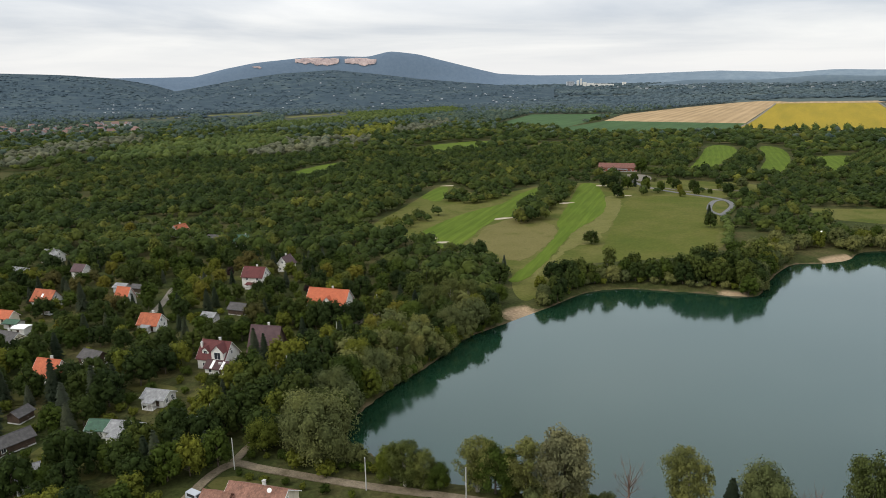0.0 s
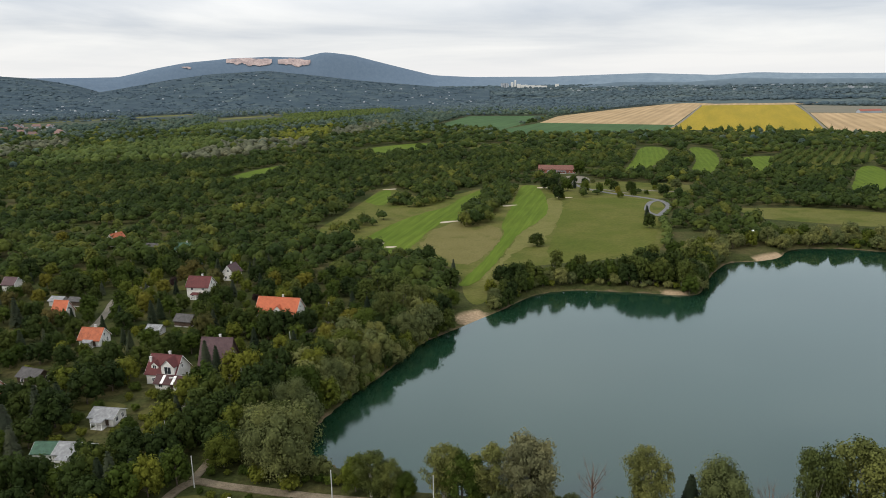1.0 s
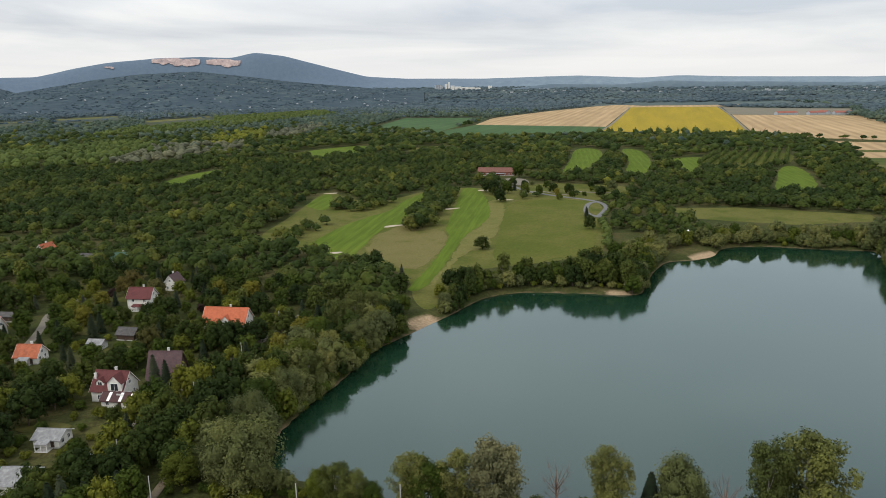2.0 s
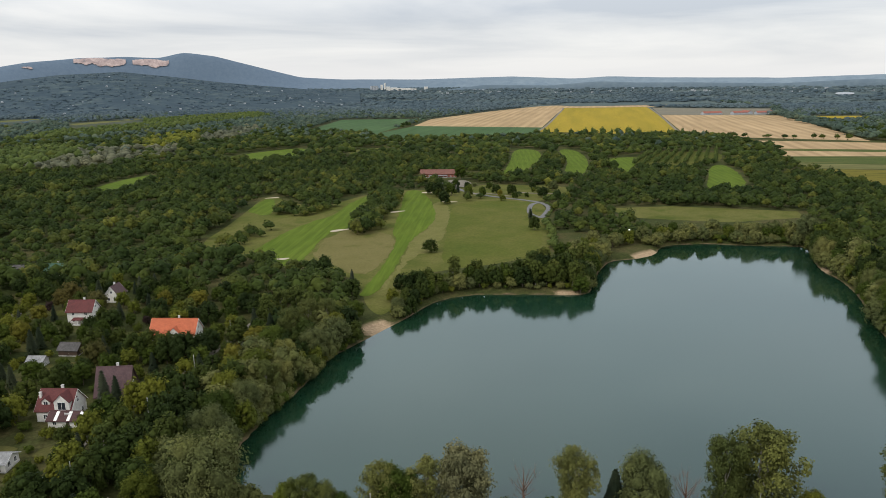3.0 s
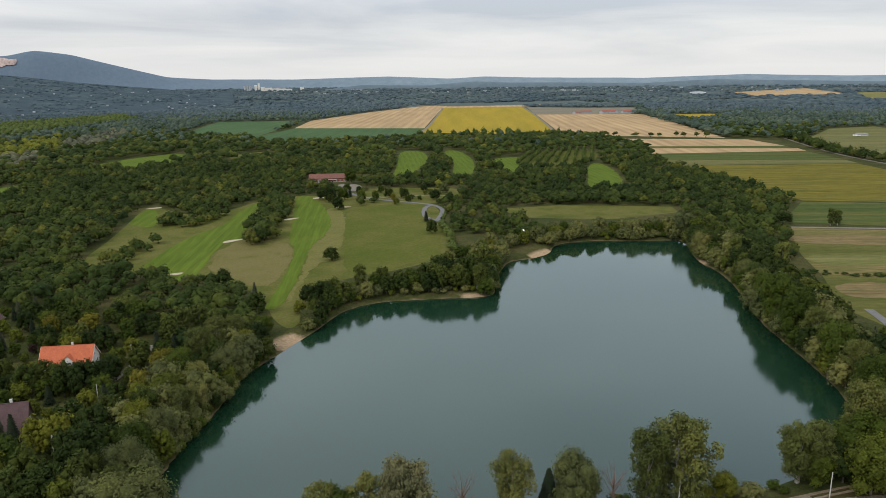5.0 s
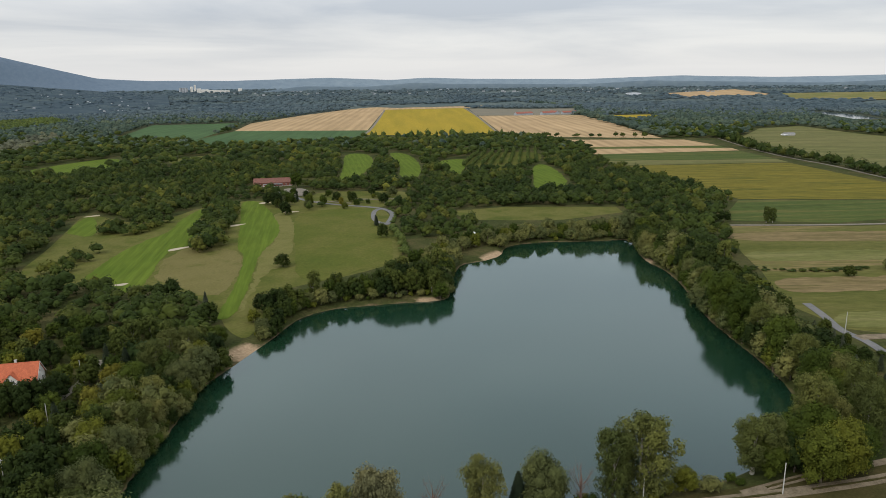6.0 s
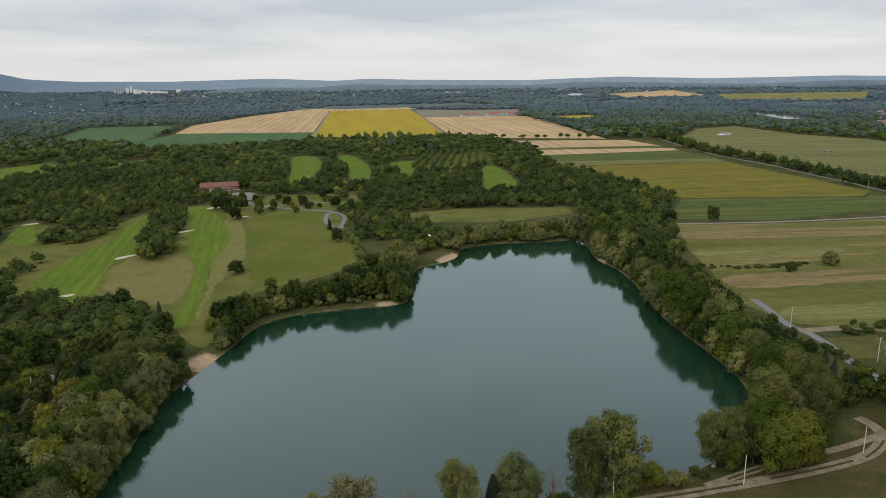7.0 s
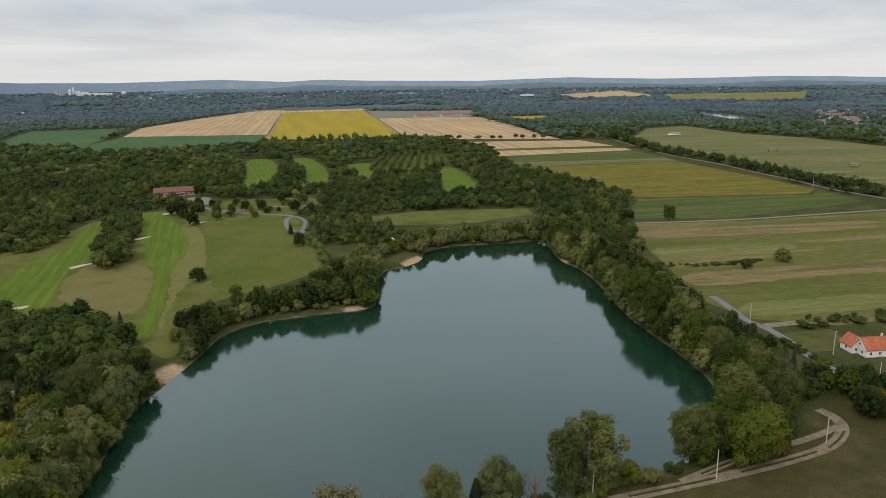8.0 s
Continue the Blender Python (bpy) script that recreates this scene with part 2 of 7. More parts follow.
M_STEEL = painted("galvanised_steel", (0.42, 0.43, 0.44), 0.2, 0.45)
M_TENT = painted("white_canvas", (0.82, 0.82, 0.80), 0.08)
M_TYRE = painted("tyre_rubber", (0.02, 0.02, 0.02), 0.2)
M_CARWHITE = painted("white_car_paint", (0.70, 0.71, 0.72), 0.05, 0.3, spec=0.5)
M_CARSILVER = painted("silver_car_paint", (0.42, 0.44, 0.47), 0.05, 0.3, spec=0.5)
M_BRICKRED = painted("red_brick", (0.28, 0.10, 0.07), 0.35)
M_GLASS, gn, gl, gb = material("window_glass", 0.06, 0.5)
gb.inputs["Base Color"].default_value = (0.025, 0.03, 0.035, 1)

M_FAIRWAY = striped("mown_fairway", [(0.3, (0.0650, 0.0987, 0.0121)), (0.7, (0.0866, 0.1185, 0.0162))], 0.02, 20, 0.05, (0.8447, 0.8733, 0.8151), 0.40, 0.5)
M_RANGE = patchy("driving_range_grass", [(0.28, (0.0554, 0.0740, 0.0125)), (0.45, (0.0710, 0.0828, 0.0157)), (0.58, (0.0901, 0.0916, 0.0222)), (0.72, (0.0659, 0.0811, 0.0146))], 0.016, 0.7, 0.45)
M_ROUGH = patchy("dry_rough_grass", [(0.30, (0.0497, 0.0662, 0.0118)), (0.44, (0.0754, 0.0824, 0.0188)), (0.56, (0.1009, 0.0984, 0.0286)), (0.68, (0.0641, 0.0770, 0.0150))], 0.028, 0.8, 0.45)
M_TAN = patchy("parched_grass", [(0.30, (0.0743, 0.0801, 0.0193)), (0.42, (0.1132, 0.1019, 0.0356)), (0.58, (0.1267, 0.1111, 0.0420)), (0.72, (0.0828, 0.0855, 0.0221))], 0.05, 1.0, 0.45)
M_TAN2 = patchy("trodden_grass", [(0.30, (0.0888, 0.0958, 0.0234)), (0.50, (0.1244, 0.1170, 0.0395)), (0.70, (0.0960, 0.0997, 0.0263))], 0.05, 0.9, 0.45)
M_MEADOW = patchy("meadow_grass", [(0.3, (0.100, 0.108, 0.032)), (0.5, (0.132, 0.128, 0.044)), (0.7, (0.184, 0.152, 0.068))], 0.012, 0.35)
M_HAY = banded("hay_meadow", [(0.36, (0.0684, 0.0746, 0.0185)), (0.47, (0.0866, 0.0881, 0.0246)), (0.545, (0.0980, 0.0927, 0.0296)), (0.585, (0.1596, 0.1220, 0.0567)), (0.62, (0.1003, 0.0949, 0.0308)), (0.70, (0.1368, 0.1198, 0.0493))], -61, 0.035, 0.004, 0.5)
M_STRAW = banded("cut_straw_band", [(0.36, (0.0840, 0.0780, 0.0258)), (0.46, (0.1250, 0.0980, 0.0448)), (0.56, (0.1650, 0.1240, 0.0627)), (0.66, (0.0950, 0.0840, 0.0302))], -61, 0.12, 0.010, 0.5)
M_PALEHAY = banded("pale_cut_grass", [(0.36, (0.0860, 0.0940, 0.0269)), (0.50, (0.1120, 0.1140, 0.0381)), (0.64, (0.1400, 0.1320, 0.0515))], -61, 0.12, 0.010, 0.5)
M_PASTURE = banded("pale_pasture", [(0.36, (0.084, 0.090, 0.030)), (0.5, (0.104, 0.104, 0.038)), (0.64, (0.128, 0.118, 0.048))], -55, 0.03, 0.003, 0.2)
M_WHEAT = striped("wheat_stubble", [(0.3, (0.292, 0.204, 0.112)), (0.7, (0.354, 0.252, 0.143))], 0.006, 28, 0.016, (0.84, 0.84, 0.82), 0.5, 0.05)
M_SUN = banded("sunflower_crop", [(0.36, (0.225, 0.172, 0.021)), (0.5, (0.252, 0.188, 0.0225)), (0.64, (0.282, 0.206, 0.025))], 28, 0.03, 0.002, 0.8)
M_SUNDULL = banded("fading_sunflower_crop", [(0.36, (0.060, 0.066, 0.013)), (0.5, (0.110, 0.096, 0.017)), (0.64, (0.150, 0.120, 0.020))], -63, 0.28, 0.012, 0.35)
M_CROP = striped("green_crop", [(0.3, (0.0433, 0.0791, 0.0341)), (0.7, (0.0559, 0.0960, 0.0396))], 0.006, 28, 0.02, (1.0260, 1.0396, 0.9900), 0.5, 0.1)
M_CROP2 = banded("low_green_crop", [(0.36, (0.0416, 0.0605, 0.0154)), (0.5, (0.0554, 0.0748, 0.0198)), (0.62, (0.0866, 0.0858, 0.0264))], -63, 0.12, 0.006, 0.4)
M_GREYFIELD = patchy("harrowed_field", [(0.3, (0.136, 0.129, 0.102)), (0.7, (0.170, 0.150, 0.109))], 0.006, 0.2)
M_SAND = patchy("bunker_sand", [(0.3, (0.340, 0.286, 0.211)), (0.7, (0.408, 0.354, 0.272))], 0.3, 3.0)
M_ASPHALT = patchy("grey_asphalt", [(0.3, (0.120, 0.120, 0.120)), (0.7, (0.162, 0.159, 0.156))], 0.3, 3.0)
M_GRAVEL = patchy("pale_gravel", [(0.3, (0.139, 0.124, 0.099)), (0.7, (0.198, 0.179, 0.149))], 0.25, 2.2)
M_DIRT = patchy("dry_dirt_track", [(0.3, (0.105, 0.086, 0.055)), (0.5, (0.165, 0.134, 0.094)), (0.7, (0.215, 0.175, 0.125))], 0.35, 2.4, 0.6)
M_LAWN = patchy("garden_lawn", [(0.3, (0.0404, 0.0485, 0.0114)), (0.5, (0.0659, 0.0652, 0.0200)), (0.7, (0.0891, 0.0819, 0.0300))], 0.12, 1.5)
M_DRYFIELD = patchy("dark_dry_grass", [(0.3, (0.0330, 0.0340, 0.0105)), (0.46, (0.0480, 0.0430, 0.0160)), (0.60, (0.0640, 0.0520, 0.0220)), (0.75, (0.0360, 0.0370, 0.0115))], 0.09, 1.4, 0.6)

# ground: undergrowth and soil, sand where it meets the water, painted haze far off
M_GROUND, n, l, b = material("undergrowth_and_soil", 0.95, 0.03)
p = place(n)
gcol = ramp_node(n, l, noise_node(n, l, 0.035, 7, 0.65, p), [(0.32, (0.028, 0.038, 0.012)), (0.48, (0.044, 0.050, 0.017)), (0.62, (0.072, 0.064, 0.027)), (0.75, (0.038, 0.048, 0.015))])
gfine = noise_node(n, l, 0.9, 5, 0.65, p)
gcol = mix_node(n, l, 1.0, gcol, ramp_node(n, l, gfine, [(0.3, (0.6, 0.6, 0.6)), (0.7, (1.3, 1.3, 1.25))]), "MULTIPLY")
gsep = n.new("ShaderNodeSeparateXYZ")
l.new(p, gsep.inputs[0])
gw = n.new("ShaderNodeMath")
gw.operation = "ADD"
l.new(gsep.outputs["Z"], gw.inputs[0])
gnm = n.new("ShaderNodeMath")
gnm.operation = "MULTIPLY"
gnm.inputs[1].default_value = 2.6
l.new(noise_node(n, l, 0.12, 4, 0.6, p), gnm.inputs[0])
l.new(gnm.outputs[0], gw.inputs[1])
gr = n.new("ShaderNodeMapRange")
gr.inputs["From Min"].default_value = 1.05
gr.inputs["From Max"].default_value = 1.75
l.new(gw.outputs[0], gr.inputs["Value"])
sand = ramp_node(n, l, gfine, [(0.3, (0.095, 0.066, 0.040)), (0.7, (0.175, 0.125, 0.078))])
# beyond 1500 m the soil colour fades to blue-grey, standing for haze
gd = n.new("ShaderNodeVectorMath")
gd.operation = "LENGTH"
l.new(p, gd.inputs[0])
ghaze = n.new("ShaderNodeMapRange")
ghaze.inputs["From Min"].default_value = 1500.0
ghaze.inputs["From Max"].default_value = 3000.0
l.new(gd.outputs["Value"], ghaze.inputs["Value"])
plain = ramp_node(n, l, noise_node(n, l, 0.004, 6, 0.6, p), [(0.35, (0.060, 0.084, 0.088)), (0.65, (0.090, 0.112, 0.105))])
gcol = mix_node(n, l, ghaze.outputs[0], gcol, plain)
gcol = mix_node(n, l, gr.outputs[0], sand, gcol)
# open sand beaches
pale_sand = ramp_node(n, l, gfine, [(0.3, (0.22, 0.155, 0.092)), (0.7, (0.36, 0.265, 0.170))])
for spot, reach in (((30, 264, 1), 7.5), ((195, 338, 1), 11.0), ((264, 280, 1), 6.0), ((122, 285, 1), 5.0)):
    away = n.new("ShaderNodeVectorMath")
    away.operation = "DISTANCE"
    away.inputs[1].default_value = spot
    l.new(p, away.inputs[0])
    rough_edge = n.new("ShaderNodeMath")
    rough_edge.operation = "MULTIPLY_ADD"
    rough_edge.inputs[1].default_value = 9.0
    l.new(noise_node(n, l, 0.25, 5, 0.6, p), rough_edge.inputs[0])
    l.new(away.outputs["Value"], rough_edge.inputs[2])
    fade = n.new("ShaderNodeMapRange")
    fade.inputs["From Min"].default_value = reach + 3.0
    fade.inputs["From Max"].default_value = reach + 5.5
    fade.inputs["To Min"].default_value = 1.0
    fade.inputs["To Max"].default_value = 0.0
    l.new(rough_edge.outputs[0], fade.inputs["Value"])
    low = n.new("ShaderNodeMapRange")
    low.inputs["From Min"].default_value = 0.9
    low.inputs["From Max"].default_value = 1.7
    low.inputs["To Min"].default_value = 1.0
    low.inputs["To Max"].default_value = 0.0
    l.new(gsep.outputs["Z"], low.inputs["Value"])
    both = n.new("ShaderNodeMath")
    both.operation = "MULTIPLY"
    l.new(fade.outputs[0], both.inputs[0])
    l.new(low.outputs[0], both.inputs[1])
    gcol = mix_node(n, l, both.outputs[0], gcol, pale_sand)
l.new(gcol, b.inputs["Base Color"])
bump_node(n, l, b, gfine, 0.5, 0.4)

# lake water: dark green body under a nearly smooth surface
M_WATER, n, l, b = material("lake_water", 0.05, 0.5)
b.inputs["IOR"].default_value = 1.50
b.inputs["Specular Tint"].default_value = (0.73, 0.975, 1.0, 1)
p = place(n)
l.new(ramp_node(n, l, noise_node(n, l, 0.012, 3, 0.5, p), [(0.35, (0.0055, 0.0165, 0.0085)), (0.65, (0.0065, 0.021, 0.0125))]), b.inputs["Base Color"])
w_body = n.new("ShaderNodeBsdfDiffuse")
l.new(ramp_node(n, l, noise_node(n, l, 0.012, 3, 0.5, p), [(0.35, (0.0060, 0.0220, 0.0100)), (0.65, (0.0075, 0.0265, 0.0145))]), w_body.inputs["Color"])
w_gloss = n.new("ShaderNodeBsdfGlossy")
w_gloss.inputs["Color"].default_value = (0.855, 0.965, 1.0, 1)
w_fres = n.new("ShaderNodeFresnel")
w_fres.inputs["IOR"].default_value = 1.61
w_both = n.new("ShaderNodeMixShader")
l.new(w_fres.outputs[0], w_both.inputs[0])
l.new(w_body.outputs[0], w_both.inputs[1])
l.new(w_gloss.outputs[0], w_both.inputs[2])
l.new(w_both.outputs[0], n["Material Output"].inputs["Surface"])
rip = noise_node(n, l, 0.55, 3, 0.55, turned(n, l, p, 20, (1, 2.2, 1)))
bump_node(n, l, b, rip, 0.055, 0.08)
w_bump = b.inputs["Normal"].links[0].from_socket
l.new(w_bump, w_gloss.inputs["Normal"])
l.new(w_bump, w_fres.inputs["Normal"])
wr = n.new("ShaderNodeMapRange")
wr.inputs["From Min"].default_value = 0.3
wr.inputs["From Max"].default_value = 0.7
wr.inputs["To Min"].default_value = 0.03
wr.inputs["To Max"].default_value = 0.14
l.new(noise_node(n, l, 0.02, 4, 0.55, p), wr.inputs["Value"])
l.new(wr.outputs[0], w_gloss.inputs["Roughness"])

# wooded hills far away, the blue haze of distance painted into their colour
M_HILL, n, l, b = material("hazy_wooded_hills", 0.95, 0.05)
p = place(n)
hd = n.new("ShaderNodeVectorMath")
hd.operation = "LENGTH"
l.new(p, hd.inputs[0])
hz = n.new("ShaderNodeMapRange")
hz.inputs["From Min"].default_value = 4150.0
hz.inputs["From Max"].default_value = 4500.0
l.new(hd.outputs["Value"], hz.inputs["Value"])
# near slopes bluish, far ones bluer and paler: painted haze by distance
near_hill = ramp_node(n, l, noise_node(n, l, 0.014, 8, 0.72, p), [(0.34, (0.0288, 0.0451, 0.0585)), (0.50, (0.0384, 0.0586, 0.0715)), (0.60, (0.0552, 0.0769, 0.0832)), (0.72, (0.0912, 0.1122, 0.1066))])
hazy_far_hill = ramp_node(n, l, noise_node(n, l, 0.05, 8, 0.74, p), [(0.34, (0.094, 0.130, 0.174)), (0.66, (0.118, 0.156, 0.198))])
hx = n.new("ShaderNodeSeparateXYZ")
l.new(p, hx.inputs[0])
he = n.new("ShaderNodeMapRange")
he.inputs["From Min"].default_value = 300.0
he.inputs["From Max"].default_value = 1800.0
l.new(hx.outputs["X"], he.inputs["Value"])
# eastern hills get a still paler blue, standing for thicker haze
hazy_east_hill = ramp_node(n, l, noise_node(n, l, 0.02, 7, 0.7, p), [(0.34, (0.135, 0.178, 0.215)), (0.66, (0.180, 0.225, 0.255))])
hazy_far_hill = mix_node(n, l, he.outputs[0], hazy_far_hill, hazy_east_hill)
l.new(mix_node(n, l, hz.outputs[0], near_hill, hazy_far_hill), b.inputs["Base Color"])
bump_node(n, l, b, noise_node(n, l, 0.03, 5, 0.6, p), 0.15, 5.0)
M_QUARRY = patchy("quarry_rock", [(0.34, (0.17, 0.165, 0.175)), (0.42, (0.30, 0.235, 0.225)), (0.6, (0.42, 0.33, 0.305)), (0.72, (0.27, 0.22, 0.215))], 0.018, 0.07, 0.6)
# white walls of far buildings, greyed and blued by haze in the colour
M_FARWHITE = painted("hazed_white_walls", (0.34, 0.36, 0.38), 0.2, scale=0.05)
M_FARROOF = painted("far_red_roofs", (0.22, 0.135, 0.115), 0.3, scale=0.05)
M_RIVER, n, l, b = material("river_water", 0.12, 0.5)
b.inputs["Base Color"].default_value = (0.022, 0.034, 0.036, 1)
bump_node(n, l, b, noise_node(n, l, 0.3, 3, 0.5, place(n)), 0.1, 0.1)

# ---------------------------------------------------------------- geometry helpers
rng = np.random.default_rng(7)
BASE = 2.0


def mesh_from(name, verts, faces, tint=None, smooth=False):
    """A mesh from arrays of corners and of equal-sided faces."""
    verts, faces = np.asarray(verts, np.float32), np.asarray(faces, np.int32)
    me = bpy.data.meshes.new(name)
    k = faces.shape[1]
    me.vertices.add(len(verts))
    me.vertices.foreach_set("co", verts.ravel())
    me.loops.add(faces.size)
    me.loops.foreach_set("vertex_index", faces.ravel())
    me.polygons.add(len(faces))
    me.polygons.foreach_set("loop_start", np.arange(0, faces.size, k, dtype=np.int32))
    me.polygons.foreach_set("use_smooth", np.full(len(faces), smooth))
    if tint is not None:
        me.attributes.new("tint", "FLOAT", "POINT").data.foreach_set("value", np.asarray(tint, np.float32))
    me.update(calc_edges=True)
    return me


def thing(name, label, category, m=None, group="", kind=""):
    ob = new(name)
    ob.empty_display_size = 0.3
    if m is not None:
        ob.matrix_world = m
    return tagged(ob, label, category, group, kind)


def part(name, bm, mat, parent, label=""):
    """One mesh object under a thing or a part, in the parent's own axes."""
    if isinstance(bm, bpy.types.Mesh):
        me = bm
    else:
        me = bpy.data.meshes.new(name)
        bm.to_mesh(me)
        bm.free()
    if not me.materials:
        me.materials.append(mat)
    ob = new(name, me)
    if parent is not None:
        ob.parent = parent
    return tagged(ob, label)


def box(bm, x0, y0, z0, x1, y1, z1, bevel=0.0):
    r = bmesh.ops.create_cube(bm, size=1.0)
    for v in r["verts"]:
        v.co = Vector((x0 + (v.co.x + 0.5) * (x1 - x0), y0 + (v.co.y + 0.5) * (y1 - y0), z0 + (v.co.z + 0.5) * (z1 - z0)))
    if bevel:
        es = list({e for v in r["verts"] for e in v.link_edges})
        bmesh.ops.bevel(bm, geom=es, offset=bevel, segments=2, affect="EDGES", profile=0.5)
    return bm


def prism(bm, outline, x0, x1):
    """An outline of (y, z) drawn out along x."""
    a = [bm.verts.new((x0, y, z)) for y, z in outline]
    c = [bm.verts.new((x1, y, z)) for y, z in outline]
    bm.faces.new(a)
    bm.faces.new(c[::-1])
    for i in range(len(a)):
        j = (i + 1) % len(a)
        bm.faces.new((a[j], a[i], c[i], c[j]))
    bmesh.ops.recalc_face_normals(bm, faces=bm.faces)
    return bm


def tube(points, radii, sides=6):
    """Corners and faces of a tapered tube through points."""
    pts = np.asarray(points, float)
    vs, fs = [], []
    for i, (q, r) in enumerate(zip(pts, radii)):
        d = pts[min(i + 1, len(pts) - 1)] - pts[max(i - 1, 0)]
        d /= np.linalg.norm(d) + 1e-9
        u = np.cross(d, (0.3, 0.9, 0.2))
        u /= np.linalg.norm(u)
        w = np.cross(d, u)
        for k in range(sides):
            a = 2 * math.pi * k / sides
            vs.append(q + r * (math.cos(a) * u + math.sin(a) * w))
    for i in range(len(pts) - 1):
        for k in range(sides):
            j = (k + 1) % sides
            fs.append((i * sides + k, i * sides + j, (i + 1) * sides + j, (i + 1) * sides + k))
    return np.array(vs), np.array(fs)


def joined(pieces):
    vs, fs, o = [], [], 0
    for v, f in pieces:
        vs.append(v)
        fs.append(f + o)
        o += len(v)
    return np.concatenate(vs), np.concatenate(fs)


def rounded(poly, times=2):
    """A closed outline with its corners cut round."""
    q = np.asarray(poly, float)
    for _ in range(times):
        nx = np.roll(q, -1, 0)
        q = np.stack([q * 0.75 + nx * 0.25, q * 0.25 + nx * 0.75], 1).reshape(-1, 2)
    return q


def inside(poly, x, y):
    q = np.asarray(poly, float)
    r = np.zeros(np.shape(x), bool)
    x0, y0 = q[-1]
    for x1, y1 in q:
        if y0 != y1:
            r ^= ((y1 > y) != (y0 > y)) & (x < (x0 - x1) * (y - y1) / (y0 - y1) + x1)
        x0, y0 = x1, y1
    return r


def distance(poly, x, y, closed=True):
    q = np.asarray(poly, float)
    best = np.full(np.shape(x), 1e9)
    m = len(q) if closed else len(q) - 1
    for i in range(m):
        a, c = q[i], q[(i + 1) % len(q)]
        d = c - a
        t = np.clip(((x - a[0]) * d[0] + (y - a[1]) * d[1]) / (d @ d + 1e-9), 0, 1)
        best = np.minimum(best, np.hypot(x - a[0] - t * d[0], y - a[1] - t * d[1]))
    return best


def smooth(t):
    t = np.clip(t, 0, 1)
    return t * t * (3 - 2 * t)


# ---------------------------------------------------------------- the plan
SHORE = rounded([
    (-5, 146), (-21, 160), (-28, 169), (-26, 178), (-21, 189), (-14, 202), (-6, 213), (1, 226), (8, 240), (19, 250),
    (31, 260), (42, 271), (53, 284), (64, 294), (80, 297), (100, 291), (114, 286), (129, 280), (135, 286), (146, 304),
    (160, 322), (171, 333), (188, 332), (202, 337), (208, 346), (220, 356), (243, 353), (265, 340), (285, 332),
    (294, 327), (283, 311), (263, 285), (258, 266), (247, 246), (230, 222), (214, 202), (203, 183), (194, 165),
    (182, 143), (172, 130), (158, 119), (137, 112), (118, 109), (98, 113), (78, 119), (55, 128), (30, 137), (10, 142)], 2)


def ground_z(x, y):
    """Height of the ground: a flat plain with the lake's basin, rising far away."""
    x, y = np.asarray(x, float), np.asarray(y, float)
    d = np.hypot(x, y)
    z = np.full(x.shape, BASE)
    near = (x > -80) & (x < 350) & (y > 60) & (y < 410)
    if near.any():
        s = distance(SHORE, x[near], y[near])
        s = np.where(inside(SHORE, x[near], y[near]), -s, s)
        wob = 0.4 * np.sin(x[near] * 0.21) * np.cos(y[near] * 0.17)
        wide_bank = 2.8 + 16 * np.exp(-((x[near] - 29) ** 2 + (y[near] - 262) ** 2) / 110) + 8 * np.exp(-((x[near] - 194) ** 2 + (y[near] - 340) ** 2) / 120)
        z[near] = np.where(s < 0, np.maximum(s * 0.35, -4), BASE * smooth((s + wob * np.minimum(s, 2)) / wide_bank))
    u = np.clip((d - 2800) / 2000, 0, None)
    far = 2800 + 2000 * u + 7200 * u * u
    z = np.where(u > 0, 90 - d * 88 / np.where(u > 0, far, 1), z)
    return z


# one sheet of ground, fine round the lake and coarser towards the horizon
def steps(lo, hi, fine, reach, growth=1.13):
    mid = list(np.arange(lo, hi, fine))
    s, v = fine, mid[-1]
    while v < reach:
        s *= growth
        v += s
        mid.append(v)
    s, v = fine, mid[0]
    while v > -reach:
        s *= growth
        v -= s
        mid.insert(0, v)
    return np.clip(np.array(mid), -4850, 4850)


gx, gy = np.meshgrid(steps(-48, 320, 2.5, 4850), steps(80, 372, 2.5, 4850), indexing="ij")
gz = ground_z(gx, gy)
nx, ny = gx.shape
gi = np.arange(nx * ny).reshape(nx, ny)
gf = np.stack([gi[:-1, :-1], gi[1:, :-1], gi[1:, 1:], gi[:-1, 1:]], -1).reshape(-1, 4)
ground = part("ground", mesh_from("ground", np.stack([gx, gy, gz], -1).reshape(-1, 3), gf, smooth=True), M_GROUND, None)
tagged(ground, "flat river plain of dry soil and undergrowth with sandy lake banks", "ground", kind="structure")


def sheet(name, outline, z, mat, label, category="field", kind="structure", lift=None, side=0.0):
    """A flat piece of ground, with a rim that goes down into the soil."""
    bm = bmesh.new()
    q = np.asarray(outline, float)
    zz = ground_z(q[:, 0], q[:, 1]) + (z - BASE) if lift else np.full(len(q), z)
    top = [bm.verts.new((float(x), float(y), float(h))) for (x, y), h in zip(q, zz)]
    low = [bm.verts.new((float(x), float(y), float(h) - 0.3)) for (x, y), h in zip(q, zz)]
    fc = bm.faces.new(top)
    for i in range(len(top)):
        j = (i + 1) % len(top)
        bm.faces.new((top[j], top[i], low[i], low[j]))
    bmesh.ops.triangulate(bm, faces=[fc])
    bmesh.ops.recalc_face_normals(bm, faces=bm.faces)
    ob = part(name, bm, mat, None)
    return tagged(ob, label, category, kind=kind)


